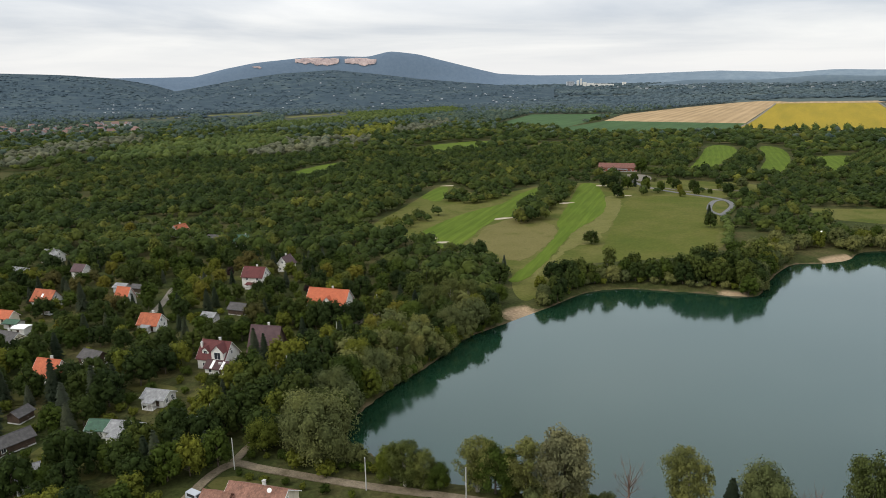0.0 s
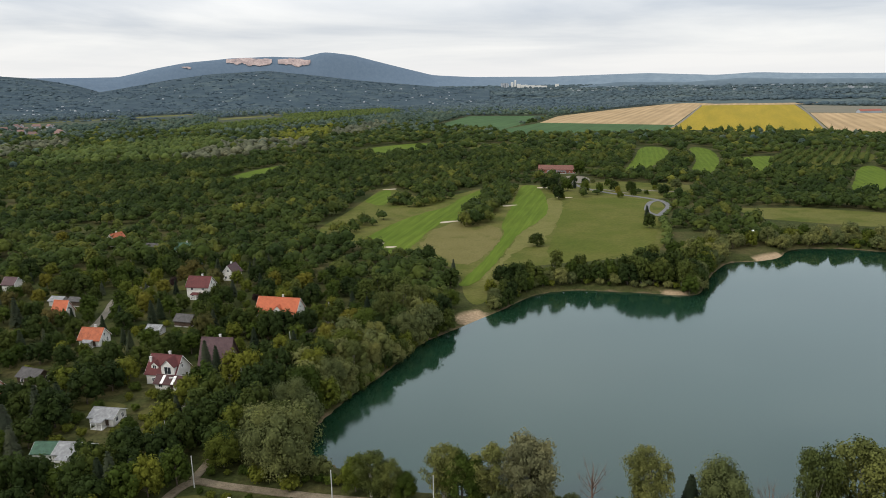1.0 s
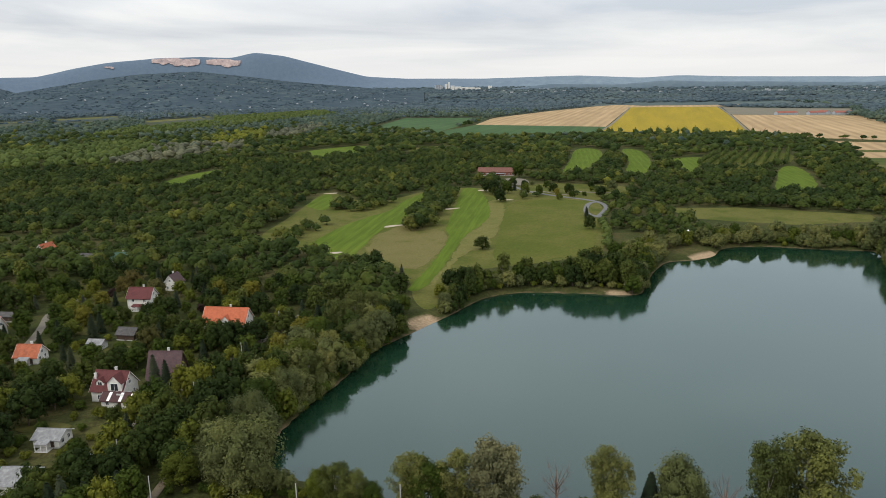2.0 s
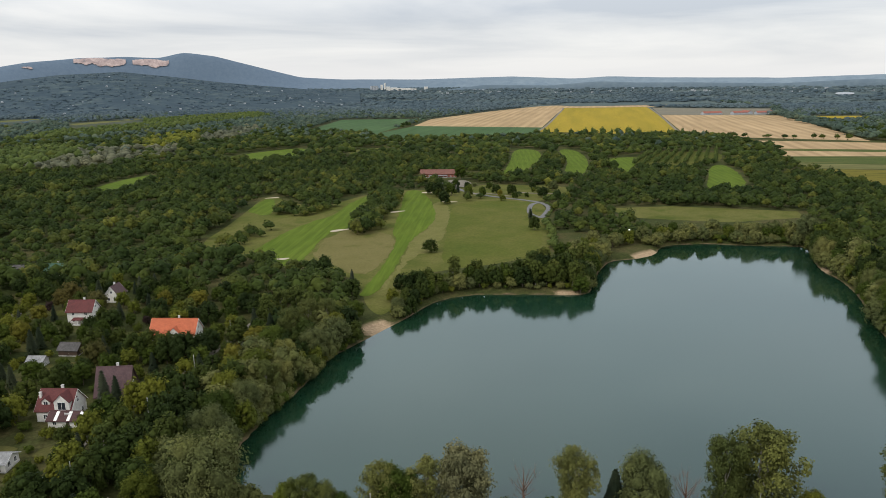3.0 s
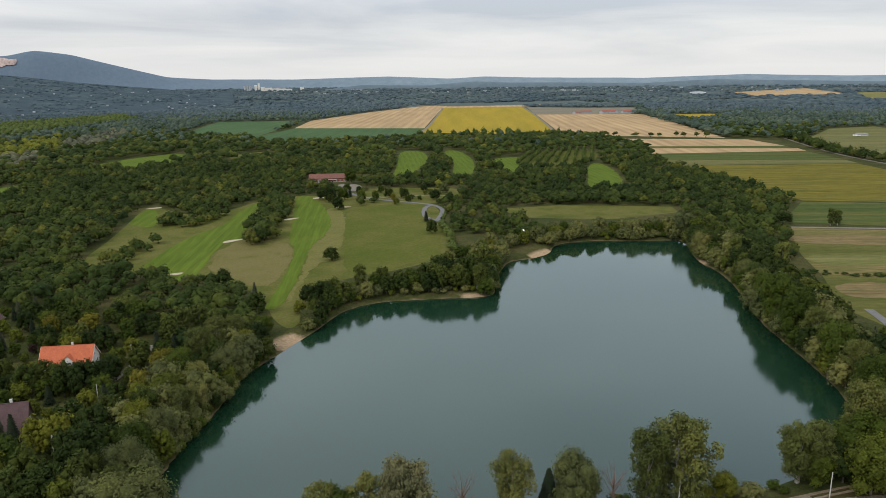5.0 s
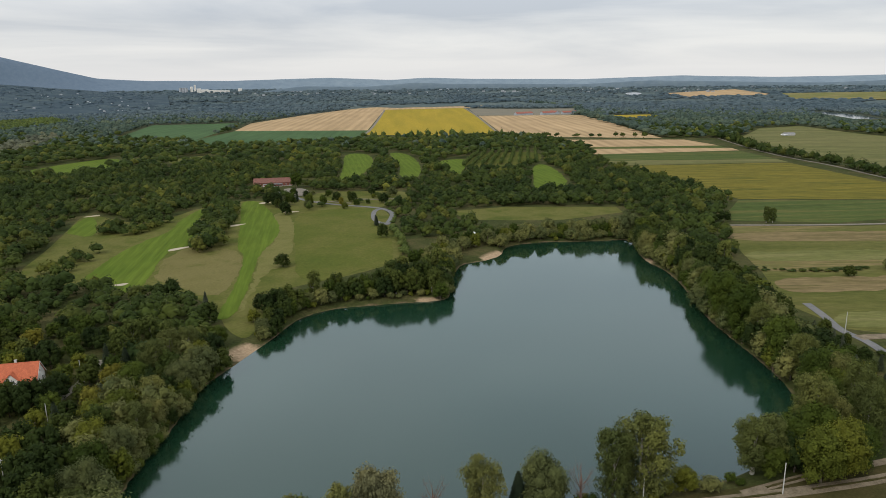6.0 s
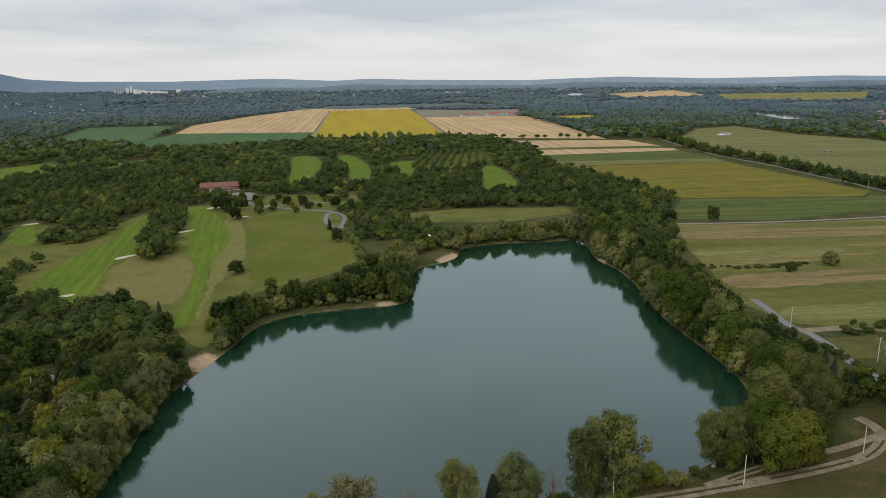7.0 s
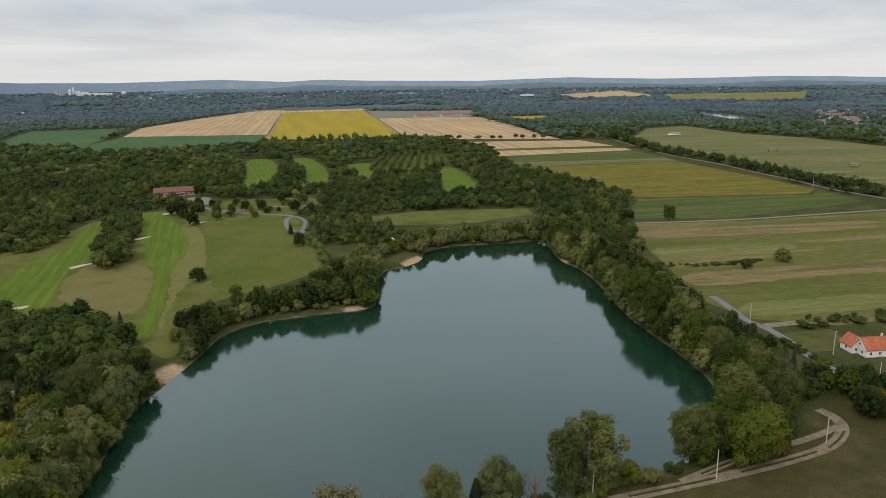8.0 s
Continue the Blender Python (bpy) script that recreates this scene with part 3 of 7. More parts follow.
def ribbon(name, line, width, z, mat, label, category="road", wobble=0.0):
    """A track of even width along a smooth line, drawn on the ground."""
    q = np.asarray(line, float)
    for _ in range(3):
        q = np.concatenate([q[:1], np.stack([q[:-1] * 0.75 + q[1:] * 0.25, q[:-1] * 0.25 + q[1:] * 0.75], 1).reshape(-1, 2), q[-1:]])
    d = np.gradient(q, axis=0)
    d /= np.hypot(d[:, 0], d[:, 1])[:, None] + 1e-9
    nrm = np.stack([-d[:, 1], d[:, 0]], 1)
    w = width / 2 + wobble * np.sin(np.arange(len(q)) * 1.7)
    a, c = q + nrm * w[:, None], q - nrm * w[:, None]
    k = len(q)
    vs = np.zeros((4 * k, 3))
    for i, side in enumerate((a, c)):
        zz = np.maximum(ground_z(side[:, 0], side[:, 1]), 0.15) + (z - BASE)
        vs[i * k:(i + 1) * k] = np.column_stack([side, zz])
        vs[(i + 2) * k:(i + 3) * k] = np.column_stack([side, zz - 0.3])
    i = np.arange(k - 1)
    fs = np.concatenate([np.stack([i, i + 1, k + i + 1, k + i], 1)[:, ::-1], np.stack([i, i + 1, 2 * k + i + 1, 2 * k + i], 1), np.stack([k + i, k + i + 1, 3 * k + i + 1, 3 * k + i], 1)[:, ::-1]])
    return tagged(part(name, mesh_from(name, vs, fs), mat, None), label, category, kind="structure")


# ---------------------------------------------------------------- lake
lake_edge = np.asarray(SHORE)
c0 = lake_edge.mean(0)
bm = bmesh.new()
wide = [bm.verts.new((float(x), float(y), 0.0)) for x, y in c0 + (lake_edge - c0) * 1.03]
bmesh.ops.triangulate(bm, faces=[bm.faces.new(wide)])
bmesh.ops.recalc_face_normals(bm, faces=bm.faces)
for fc in bm.faces:
    if fc.normal.z < 0:
        fc.normal_flip()
lake = tagged(part("water", bm, M_WATER, None), "calm blue-green lake water with faint ripples", "lake", kind="structure")

# ---------------------------------------------------------------- golf course
GOLF = [(-48, 434), (-33, 480), (-18, 540), (-2, 612), (8, 606), (22, 565), (40, 540), (56, 564), (90, 602), (140, 610), (168, 536),
        (205, 524), (206, 505), (190, 455), (172, 416), (146, 352), (106, 338), (83, 336), (66, 332), (52, 306), (40, 282), (32, 272), (29, 292), (33, 318), (25, 350), (10, 374), (-20, 392)]
FAIR_A = [(-17, 404), (-11, 420), (5, 456), (25, 487), (45, 508), (59, 549), (82, 588), (90, 590), (87, 576), (62, 522), (53, 473), (46, 454), (34, 450), (23, 420), (14, 390), (5, 366), (-5, 374), (-13, 390)]
FAIR_A2 = [(-18, 542), (-1, 603), (7, 595), (1, 525), (-7, 523), (-13, 537)]
FAIR_B = [(119, 606), (135, 603), (120, 506), (109, 466), (93, 435), (76, 406), (64, 372), (49, 333), (36, 304), (27, 303), (35, 320), (46, 345), (62, 387), (71, 416), (70, 429), (84, 478), (102, 540)]
TAN_A = [(50, 452), (64, 440), (69, 425), (68, 406), (55, 370), (43, 346), (35, 340), (27, 354), (18, 382), (17, 395), (30, 432), (43, 451)]
PATH_B = [(128, 548), (134, 511), (112, 445), (89, 388), (77, 373), (72, 372), (58, 345), (49, 328), (41, 308), (39, 313), (52, 337), (65, 372), (76, 406), (92, 431), (112, 475)]
RANGE = [(131, 506), (150, 534), (199, 519), (194, 497), (170, 421), (140, 356), (131, 346), (115, 348), (97, 336), (88, 336), (80, 351), (98, 403)]
TAN_B = [(-43, 434), (-30, 478), (-15, 538), (-5, 560), (6, 528), (38, 512), (20, 489), (6, 460), (-12, 419), (-17, 405), (-36, 417)]
CLEARINGS = {
    "fairway_c": [(353, 940), (380, 908), (328, 786), (264, 689), (230, 664), (289, 788)],
    "fairway_d": [(405, 912), (426, 888), (378, 758), (323, 661), (298, 636), (306, 678), (359, 775)],
    "fairway_e": [(473, 663), (502, 680), (470, 610), (401, 508), (358, 510), (423, 595)],
    "fairway_f": [(403, 776), (460, 784), (417, 718), (352, 628), (386, 712)],
    "clearing_rows": [(396, 700), (430, 676), (505, 684), (596, 806), (500, 822)],
    "fairway_g": [(-158, 702), (-138, 772), (-107, 818), (-103, 762), (-138, 674)],
    "clearing_h": [(-12, 1010), (77, 1083), (67, 965), (4, 888), (-50, 945)],
    "clearing_i": [(128, 1000), (190, 1035), (177, 955), (119, 948)],
    "club_yard": [(170, 660), (192, 655), (186, 615), (168, 605)],
    "lawn_park": [(150, 536), (140, 562), (150, 598), (176, 600), (198, 620), (228, 600), (258, 588), (262, 560), (232, 532), (205, 512), (178, 534)],
}
def ragged(poly, amount=1.3):
    """A rounded outline whose edge wanders a little, as mown grass does."""
    q = rounded(poly)
    pts = []
    for a, c in zip(q, np.roll(q, -1, 0)):
        k = max(1, int(np.hypot(*(c - a)) / 3.0))
        pts += [a + (c - a) * i / k for i in range(k)]
    q = np.array(pts)
    w = np.array([noise.noise_vector(Vector((x * 0.16, y * 0.16, 0.5)))[:2] for x, y in q])
    w += 0.5 * np.array([noise.noise_vector(Vector((x * 0.5, y * 0.5, 3.5)))[:2] for x, y in q])
    return q + w * amount


sheet("golf_rough", rounded(GOLF), 2.05, M_ROUGH, "dry yellow-green rough grass of a golf course", "grass")
sheet("parched_grass", ragged(TAN_A, 2.6), 2.09, M_TAN, "parched tan grass between two fairways", "grass")
sheet("parched_grass", ragged(TAN_B, 2.6), 2.09, M_ROUGH, "parched tan grass beside a fairway", "grass")
sheet("fairway", ragged(FAIR_A, 1.0), 2.13, M_FAIRWAY, "mown bright green fairway with faint stripes", "fairway")
sheet("fairway", ragged(FAIR_A2, 1.0), 2.12, M_FAIRWAY, "narrow arm of a mown fairway beside trees", "fairway")
sheet("fairway", ragged(FAIR_B, 1.0), 2.13, M_FAIRWAY, "long mown green fairway running down to the lake", "fairway")
sheet("parched_grass", ragged(PATH_B, 2.6), 2.11, M_TAN2, "strip of tan trodden grass beside a fairway", "grass")
sheet("driving_range", ragged(RANGE, 1.2), 2.13, M_RANGE, "broad olive-green driving range lawn", "lawn")
for key, poly in CLEARINGS.items():
    sheet("clearing" if key[0] == "c" else "fairway", ragged(poly), 2.06, M_GRAVEL if key == "club_yard" else M_RANGE if key == "clearing_rows" else (M_ROUGH if key in ("clearing_i", "clearing_rows", "lawn_park") else M_FAIRWAY),
          "gravel yard before the clubhouse" if key == "club_yard" else "mown green clearing among dark trees", "yard" if key == "club_yard" else "fairway")
for x, y, rx, ry, turn in ((40, 452, 7.5, 2.4, 20), (90, 506, 6, 2.4, 15), (-7, 395, 4.5, 1.8, 10), (139, 535, 6, 2.2, -20), (134, 588, 5, 3, 0), (0, 385, 3.5, 2.2, 0), (5, 604, 6, 2.2, 10)):
    a = np.linspace(0, 2 * math.pi, 18, endpoint=False)
    w = 1 + 0.16 * np.sin(3 * a + x)
    c, s = math.cos(radians(turn)), math.sin(radians(turn))
    ex, ey = rx * w * np.cos(a), ry * w * np.sin(a)
    sheet("sand_bunker", np.column_stack([x + ex * c - ey * s, y + ex * s + ey * c]), 2.18, M_SAND, "pale sand bunker cut into the fairway", "bunker")

# ---------------------------------------------------------------- farmland
PASTURE = [(1206, 897), (1330, 893), (1210, 690), (1190, 560), (1110, 410), (880, 330), (760, 210), (690, 240), (735, 330), (800, 470), (886, 623), (980, 770)]
FIELDS = [
    ("green_crop_field", [(100, 1420), (235, 1850), (450, 1800), (214, 1290)], M_CROP, "dark green crop field", 2.06),
    ("green_crop_field", [(205, 1282), (348, 1512), (585, 1352), (458, 1120), (215, 1150)], M_CROP, "dark green crop field beside stubble", 2.06),
    ("wheat_field", [(346, 1512), (452, 1770), (720, 2110), (1000, 2420), (1180, 2560), (1258, 2670), (1106, 2362), (1003, 2164), (576, 1350)], M_WHEAT, "harvested pale wheat field with tramlines", 2.08),
    ("sunflower_field", [(520, 1244), (592, 1368), (1018, 2180), (1062, 2270), (1340, 2200), (1068, 1700), (702, 1052)], M_SUN, "bright yellow sunflower field in bloom", 2.10),
    ("wheat_field", [(1062, 2276), (1258, 2664), (1806, 2489), (1700, 2290), (1345, 2210)], M_WHEAT, "distant pale stubble field", 2.08),
    ("harrowed_field", [(1330, 2150), (1460, 1975), (1604, 1890), (1280, 1545), (1080, 1712)], M_GREYFIELD, "grey harrowed field", 2.09),
    ("wheat_field", [(708, 1048), (1074, 1696), (1310, 1530), (1100, 1180), (890, 850)], M_WHEAT, "wide golden stubble field with a hedge", 2.08),
    ("wheat_field", [(724, 940), (896, 810), (855, 709), (686, 804)], M_WHEAT, "narrow pale stubble strip", 2.07),
    ("green_crop_field", [(685, 802), (853, 707), (829, 671), (671, 782)], M_CROP2, "narrow green crop strip", 2.07),
    ("wheat_field", [(669, 780), (837, 673), (816, 644), (620, 721)], M_WHEAT, "narrow tan stubble strip", 2.09),
    ("green_crop_field", [(620, 719), (812, 641), (764, 551), (580, 657)], M_CROP2, "green crop strip in dark rows", 2.07),
    ("stubble_strip", [(580, 655), (762, 549), (744, 521), (557, 613)], M_PASTURE, "pale cut strip beside crops", 2.09),
    ("fading_sunflower_field", [(560, 606), (738, 516), (634, 303), (601, 295), (474, 383)], M_SUNDULL, "fading olive-yellow sunflower field in rows", 2.10),
    ("green_crop_field", [(468, 379), (598, 290), (630, 298), (593, 245), (445, 281), (387, 331)], M_CROP2, "low green crop field", 2.07),
    ("hay_meadow", [(372, 316), (441, 270), (560, 214), (640, 180), (520, 60), (330, 95), (262, 128), (243, 156), (252, 190), (290, 228), (318, 262)], M_HAY, "mown hay meadow with straw-coloured bands", 2.06),
    ("pasture", PASTURE, M_PASTURE, "wide pale pasture with small shelters", 2.06),
    ("sunflower_field", [(1349, 1479), (1468, 1428), (1305, 1266), (1200, 1242)], M_SUN, "small yellow sunflower field among woods", 2.08),
    ("meadow_strip", [(238, 432), (244, 468), (292, 460), (364, 412), (352, 392), (293, 394), (262, 414)], M_ROUGH, "dry meadow strip behind the lake shore", 2.07),
    ("dry_field", [(70, 30), (70, 112), (98, 108), (135, 96), (165, 92), (180, 98), (205, 98), (240, 80), (230, 20)], M_DRYFIELD, "dark dry grass field beside a dirt track", 2.05),
    ("garden_lawn", [(236, 138), (256, 128), (240, 112), (222, 122)], M_LAWN, "lawn beside a farmhouse", 2.05),
]
for name, poly, mat, label, z in FIELDS:
    sheet(name, poly, z, mat, label, "field")
for poly, mat, label in (
        ([(351, 303), (402, 275), (459, 238), (520, 205), (500, 190), (430, 224), (369, 262), (338, 284)], M_STRAW, "rough straw-coloured band of cut hay"),
        ([(280, 219), (309, 204), (352, 182), (420, 148), (400, 132), (327, 170), (287, 187), (267, 199)], M_STRAW, "straw-coloured band across the hay meadow"),
        ([(255, 172), (290, 153), (330, 132), (310, 120), (269, 142), (242, 158)], M_PALEHAY, "pale strip of mown grass"),
        ([(318, 262), (352, 244), (400, 216), (385, 200), (330, 228), (306, 244)], M_PALEHAY, "paler mown strip of the hay meadow")):
    sheet("hay_band", ragged(poly, 2.2), 2.10, mat, label, "field")
FAR_STRIPS = [[(-905, 1930), (-744, 2110), (-725, 2040), (-880, 1870)], [(-710, 2190), (-585, 2340), (-560, 2250), (-680, 2110)], [(-430, 1975), (-300, 2200), (-275, 2120), (-400, 1900)]]
STRIP_GAPS = [[(-905, 1930), (-744, 2110), (-620, 1760), (-750, 1590)], [(-710, 2190), (-585, 2340), (-470, 1900), (-590, 1760)], [(-430, 1975), (-300, 2200), (-225, 1800), (-345, 1580)]]
for poly in FAR_STRIPS:
    sheet("far_strip", poly, 2.08, M_PASTURE, "pale distant meadow strip among woods", "field")
for poly, mat in (([(2650, 2470), (3130, 2440), (2850, 2020), (2520, 2200)], M_WHEAT), ([(2950, 2060), (3420, 1590), (2890, 1360), (2620, 1760)], M_MEADOW)):
    sheet("far_field", poly, 5.0, mat, "distant pale field beyond the river woods", "field", lift=True)
OPEN = STRIP_GAPS + [[(1500, 880), (1660, 1050), (1850, 1230), (1935, 1225), (1825, 1055), (1700, 920), (1560, 815)], [(146, 686), (160, 712), (196, 690), (192, 650), (166, 648)], GOLF] + list(CLEARINGS.values()) + [f[1] for f in FIELDS] + [[(2650, 2470), (3130, 2440), (2850, 2020), (2520, 2200)], [(2950, 2060), (3420, 1590), (2890, 1360), (2620, 1760)]]

# ---------------------------------------------------------------- roads and tracks
ROADS = [
    ("dirt_track", [(60, 118), (88, 108), (103, 102), (122, 95), (140, 89), (156, 85), (168, 86.5), (175, 91), (177, 98)], 3.6, M_DIRT, "rutted pale dirt track along the lake"),
    ("dirt_track", [(108, 102), (130, 98.5), (144, 94.5), (159, 90.5), (171, 89)], 2.4, M_DIRT, "narrow side track of dry dirt"),
    ("lane", [(260, 184), (256, 178), (249, 168), (242, 160), (238, 153), (237, 146), (232, 137), (226, 129), (219, 120), (211, 106)], 3.8, M_ASPHALT, "narrow grey asphalt lane past the farmhouse"),
    ("lane", [(237, 147.5), (246, 144), (257, 137)], 5.0, M_DIRT, "dirt turning beside a hay meadow"),
    ("gravel_road", [(-60, 128), (-57, 138), (-55, 147), (-51, 153), (-45, 150), (-36, 147), (-24, 143), (-13, 140), (-1, 137), (25, 130), (60, 118)], 2.5, M_DIRT, "gravel road round the lake shore"),
    ("footpath", [(18, 266), (2, 254), (-8, 234), (-14, 218), (-28, 204), (-40, 190), (-46, 175), (-51, 153)], 2.2, M_DIRT, "worn footpath behind the bank trees"),
    ("village_lane", [(-116, 262), (-117, 283), (-122, 308), (-112, 325)], 3.0, M_GRAVEL, "unpaved village lane between gardens"),
    ("village_lane", [(-66, 186), (-62, 200), (-40, 240), (-26, 262), (-18, 280)], 2.6, M_GRAVEL, "unpaved lane between gardens"),
    ("club_drive", [(164, 640), (166, 605), (168, 575), (182, 545), (200, 522), (207, 505), (204, 485), (190, 462), (180, 448)], 4.0, M_ASPHALT, "asphalt drive of the golf club"),
    ("club_drive", [(207, 507), (198, 506), (186, 484), (178, 462), (182, 448)], 3.6, M_ASPHALT, "looping asphalt drive of the golf club"),
    ("garden_path", [(168, 566), (180, 572), (186, 558), (195, 545)], 2.6, M_GRAVEL, "pale gravel path through the club park"),
    ("garden_path", [(205, 566), (213, 558), (222, 551), (238, 544)], 2.6, M_GRAVEL, "pale gravel path between lawns"),
    ("field_road", [(372, 319), (441, 274), (508, 244), (564, 218), (700, 150)], 3.2, M_GRAVEL, "pale road along a crop field"),
    ("field_road", [(960, 795), (836, 634), (783, 545), (751, 468), (705, 400), (678, 346), (640, 292), (620, 238)], 3.4, M_GRAVEL, "pale farm road beside a hedgerow"),
    ("field_road", [(512, 1230), (590, 1362), (1015, 2180), (1060, 2275)], 5.0, M_GRAVEL, "pale farm road between stubble and sunflowers"),
    ("field_road", [(700, 1046), (1072, 1700), (1350, 2210)], 5.0, M_GRAVEL, "pale farm road between two fields"),
]
for i, (name, line, w, mat, label) in enumerate(ROADS):
    ribbon(name, line, w, 2.16 + 0.012 * i, mat, label)
for line in ([(92, 106.4), (103, 102), (116, 97.2)], [(124, 94.3), (140, 89), (150, 86.4)], [(155, 85.2), (162, 85.4), (168, 86.6)], [(115, 100.6), (130, 98.3), (140, 95.6)]):
    ribbon("grass_strip", line, 0.5, 2.40, M_DRYFIELD, "strip of dry grass between wheel ruts", "grass", 0.08)
a_ = np.linspace(0, 2 * math.pi, 24, endpoint=False)
sheet("pond", np.column_stack([2493 + 26 * np.cos(a_) + 70 * np.sin(a_), 2514 - 26 * np.cos(a_) + 70 * np.sin(a_)]), 9.0, M_RIVER, "small bright pond far off among woods", "pond", lift=True)
sheet("river", [(1640, 960), (1760, 1085), (1870, 1215), (1925, 1215), (1820, 1060), (1700, 930)], 2.08, M_RIVER, "distant stretch of grey river", "river")

# ---------------------------------------------------------------- trees
def ico(subdivisions):
    bm = bmesh.new()
    bmesh.ops.create_icosphere(bm, subdivisions=subdivisions, radius=1.0)
    v = np.array([q.co[:] for q in bm.verts])
    f = np.array([[q.index for q in fc.verts] for fc in bm.faces])
    bm.free()
    return v, f


ICO1, ICO2 = ico(1), ico(2)


def leaf_tris(r, centres, radii, count, size, rise=0.45, tufts=16):
    """Leaf sprays gathered in tufts over several lobes: one slim triangle each."""
    cs, rs = np.asarray(centres, float), np.asarray(radii, float)
    area = rs[:, 0] * rs[:, 1] + rs[:, 0] * rs[:, 2]
    lobe = r.choice(len(cs), len(cs) * tufts, p=area / area.sum())
    d = r.normal(size=(len(lobe), 3))
    d[:, 2] += 0.40
    d /= np.linalg.norm(d, axis=1)[:, None]
    tuft = cs[lobe] + d * rs[lobe] * r.uniform(0.70, 1.12, (len(lobe), 1))
    which = r.integers(len(lobe), size=count)
    pos = tuft[which] + r.normal(size=(count, 3)) * rs[lobe[which]] * 0.20
    nrm = pos - cs[lobe[which]]
    nrm = nrm / rs[lobe[which]]
    nrm /= np.linalg.norm(nrm, axis=1)[:, None] + 1e-6
    nrm = nrm + r.normal(size=(count, 3)) * 0.34 + (0, 0, 0.30)
    nrm /= np.linalg.norm(nrm, axis=1)[:, None]
    side = np.cross(nrm, r.normal(size=(count, 3)))
    side /= np.linalg.norm(side, axis=1)[:, None]
    tip = np.cross(nrm, side)
    tip = np.where(tip[:, 2:] < 0, -tip, tip) + (0, 0, rise * 0.25)
    s = size * r.uniform(0.6, 1.4, (count, 1))
    v = np.stack([pos - side * s * 0.5 - tip * s * 0.35, pos + side * s * 0.5 - tip * s * 0.35, pos + tip * s * 0.65], 1).reshape(-1, 3)
    return v, np.arange(count * 3).reshape(-1, 3)


def crown(r, height, width, count, size, shape="round", core=0.72, rise=0.45):
    """Lobes of a crown, with their leaf clumps and a darker, closed heart in each lobe."""
    cs, rs = [], []
    if shape == "round":
        n_lobes, base = 19, 0.05
        for i in range(n_lobes):
            a, t = i * 2.4 + r.uniform(-0.4, 0.4), r.uniform(0, 1)
            h = base + (1 - base) * (0.2 + 0.66 * (i + 0.5) / n_lobes)
            reach = width * 0.5 * math.sqrt(max(0.02, 1 - ((h - 0.42) / 0.50) ** 2)) * r.uniform(0.50, 0.82)
            rr = width * r.uniform(0.14, 0.23)
            cs.append((math.cos(a) * reach, math.sin(a) * reach, h * height))
            rs.append((rr, rr, rr * r.uniform(0.8, 1.1)))
    elif shape == "tall":
        for i in range(48):
            a = i * 2.4 + r.uniform(-0.5, 0.5)
            h = 0.12 + 0.83 * ((i + 0.5) / 48) ** 0.85
            wide = 0.40 + 0.60 * (h - 0.12) / 0.46 if h < 0.58 else math.sqrt(max(0.02, 1 - ((h - 0.58) / 0.40) ** 2))
            reach = width * 0.5 * wide * r.uniform(0.25, 0.95)
            rr = width * r.uniform(0.085, 0.155)
            cs.append((math.cos(a) * reach, math.sin(a) * reach, h * height))
            rs.append((rr, rr, rr * r.uniform(0.9, 1.35)))
    elif shape == "shrub":
        for i in range(7):
            a = i * 2.4
            reach = width * 0.32 * r.uniform(0.3, 1)
            rr = width * r.uniform(0.2, 0.3)
            cs.append((math.cos(a) * reach, math.sin(a) * reach, height * r.uniform(0.35, 0.68)))
            rs.append((rr, rr, height * r.uniform(0.26, 0.36)))
    cs, rs = np.array(cs), np.array(rs)
    pieces = [leaf_tris(r, cs, rs, count, size, rise, max(16, count // len(cs) // 7))]
    for c, q in zip(cs, rs):
        v = ICO1[0] * q * core * (1 + 0.1 * r.normal(size=(len(ICO1[0]), 1)))
        pieces.append((v + c, ICO1[1]))
    return joined(pieces), cs


def cone_crown(r, height, width, count, size):
    """A conifer: tiers of drooping boughs."""
    t = r.uniform(0, 1, count) ** 0.75
    tiers = np.round(t * 12) / 12 + r.uniform(-0.02, 0.02, count)
    rad = width * 0.5 * (1 - tiers) * (0.35 + 0.65 * r.uniform(0, 1, count) ** 0.5) + 0.05
    a = r.uniform(0, 2 * math.pi, count)
    pos = np.column_stack([np.cos(a) * rad, np.sin(a) * rad, height * (0.08 + 0.92 * tiers) - rad * 0.28])
    out = np.column_stack([np.cos(a), np.sin(a), np.full(count, -0.45)])
    side = np.column_stack([-np.sin(a), np.cos(a), np.zeros(count)])
    s = size * r.uniform(0.7, 1.3, (count, 1))
    v = np.stack([pos - side * s * 0.45, pos + side * s * 0.45, pos + out * s * 0.8, pos - out * s * 0.5 + (0, 0, 0.1)], 1).reshape(-1, 3)
    k = np.arange(count)[:, None] * 4
    leaves = (v, np.concatenate([k + [[0, 1, 2]], k + [[1, 0, 3]]]))
    m = 10
    ang = np.arange(m) * 2 * math.pi / m
    ring = np.column_stack([np.cos(ang) * width * 0.3, np.sin(ang) * width * 0.3, np.full(m, height * 0.08)])
    heart = np.concatenate([ring, [[0, 0, height * 0.92]], [[0, 0, height * 0.06]]])
    hf = np.array([(i, (i + 1) % m, m) for i in range(m)] + [((i + 1) % m, i, m + 1) for i in range(m)])
    return joined([leaves, (heart, hf)])


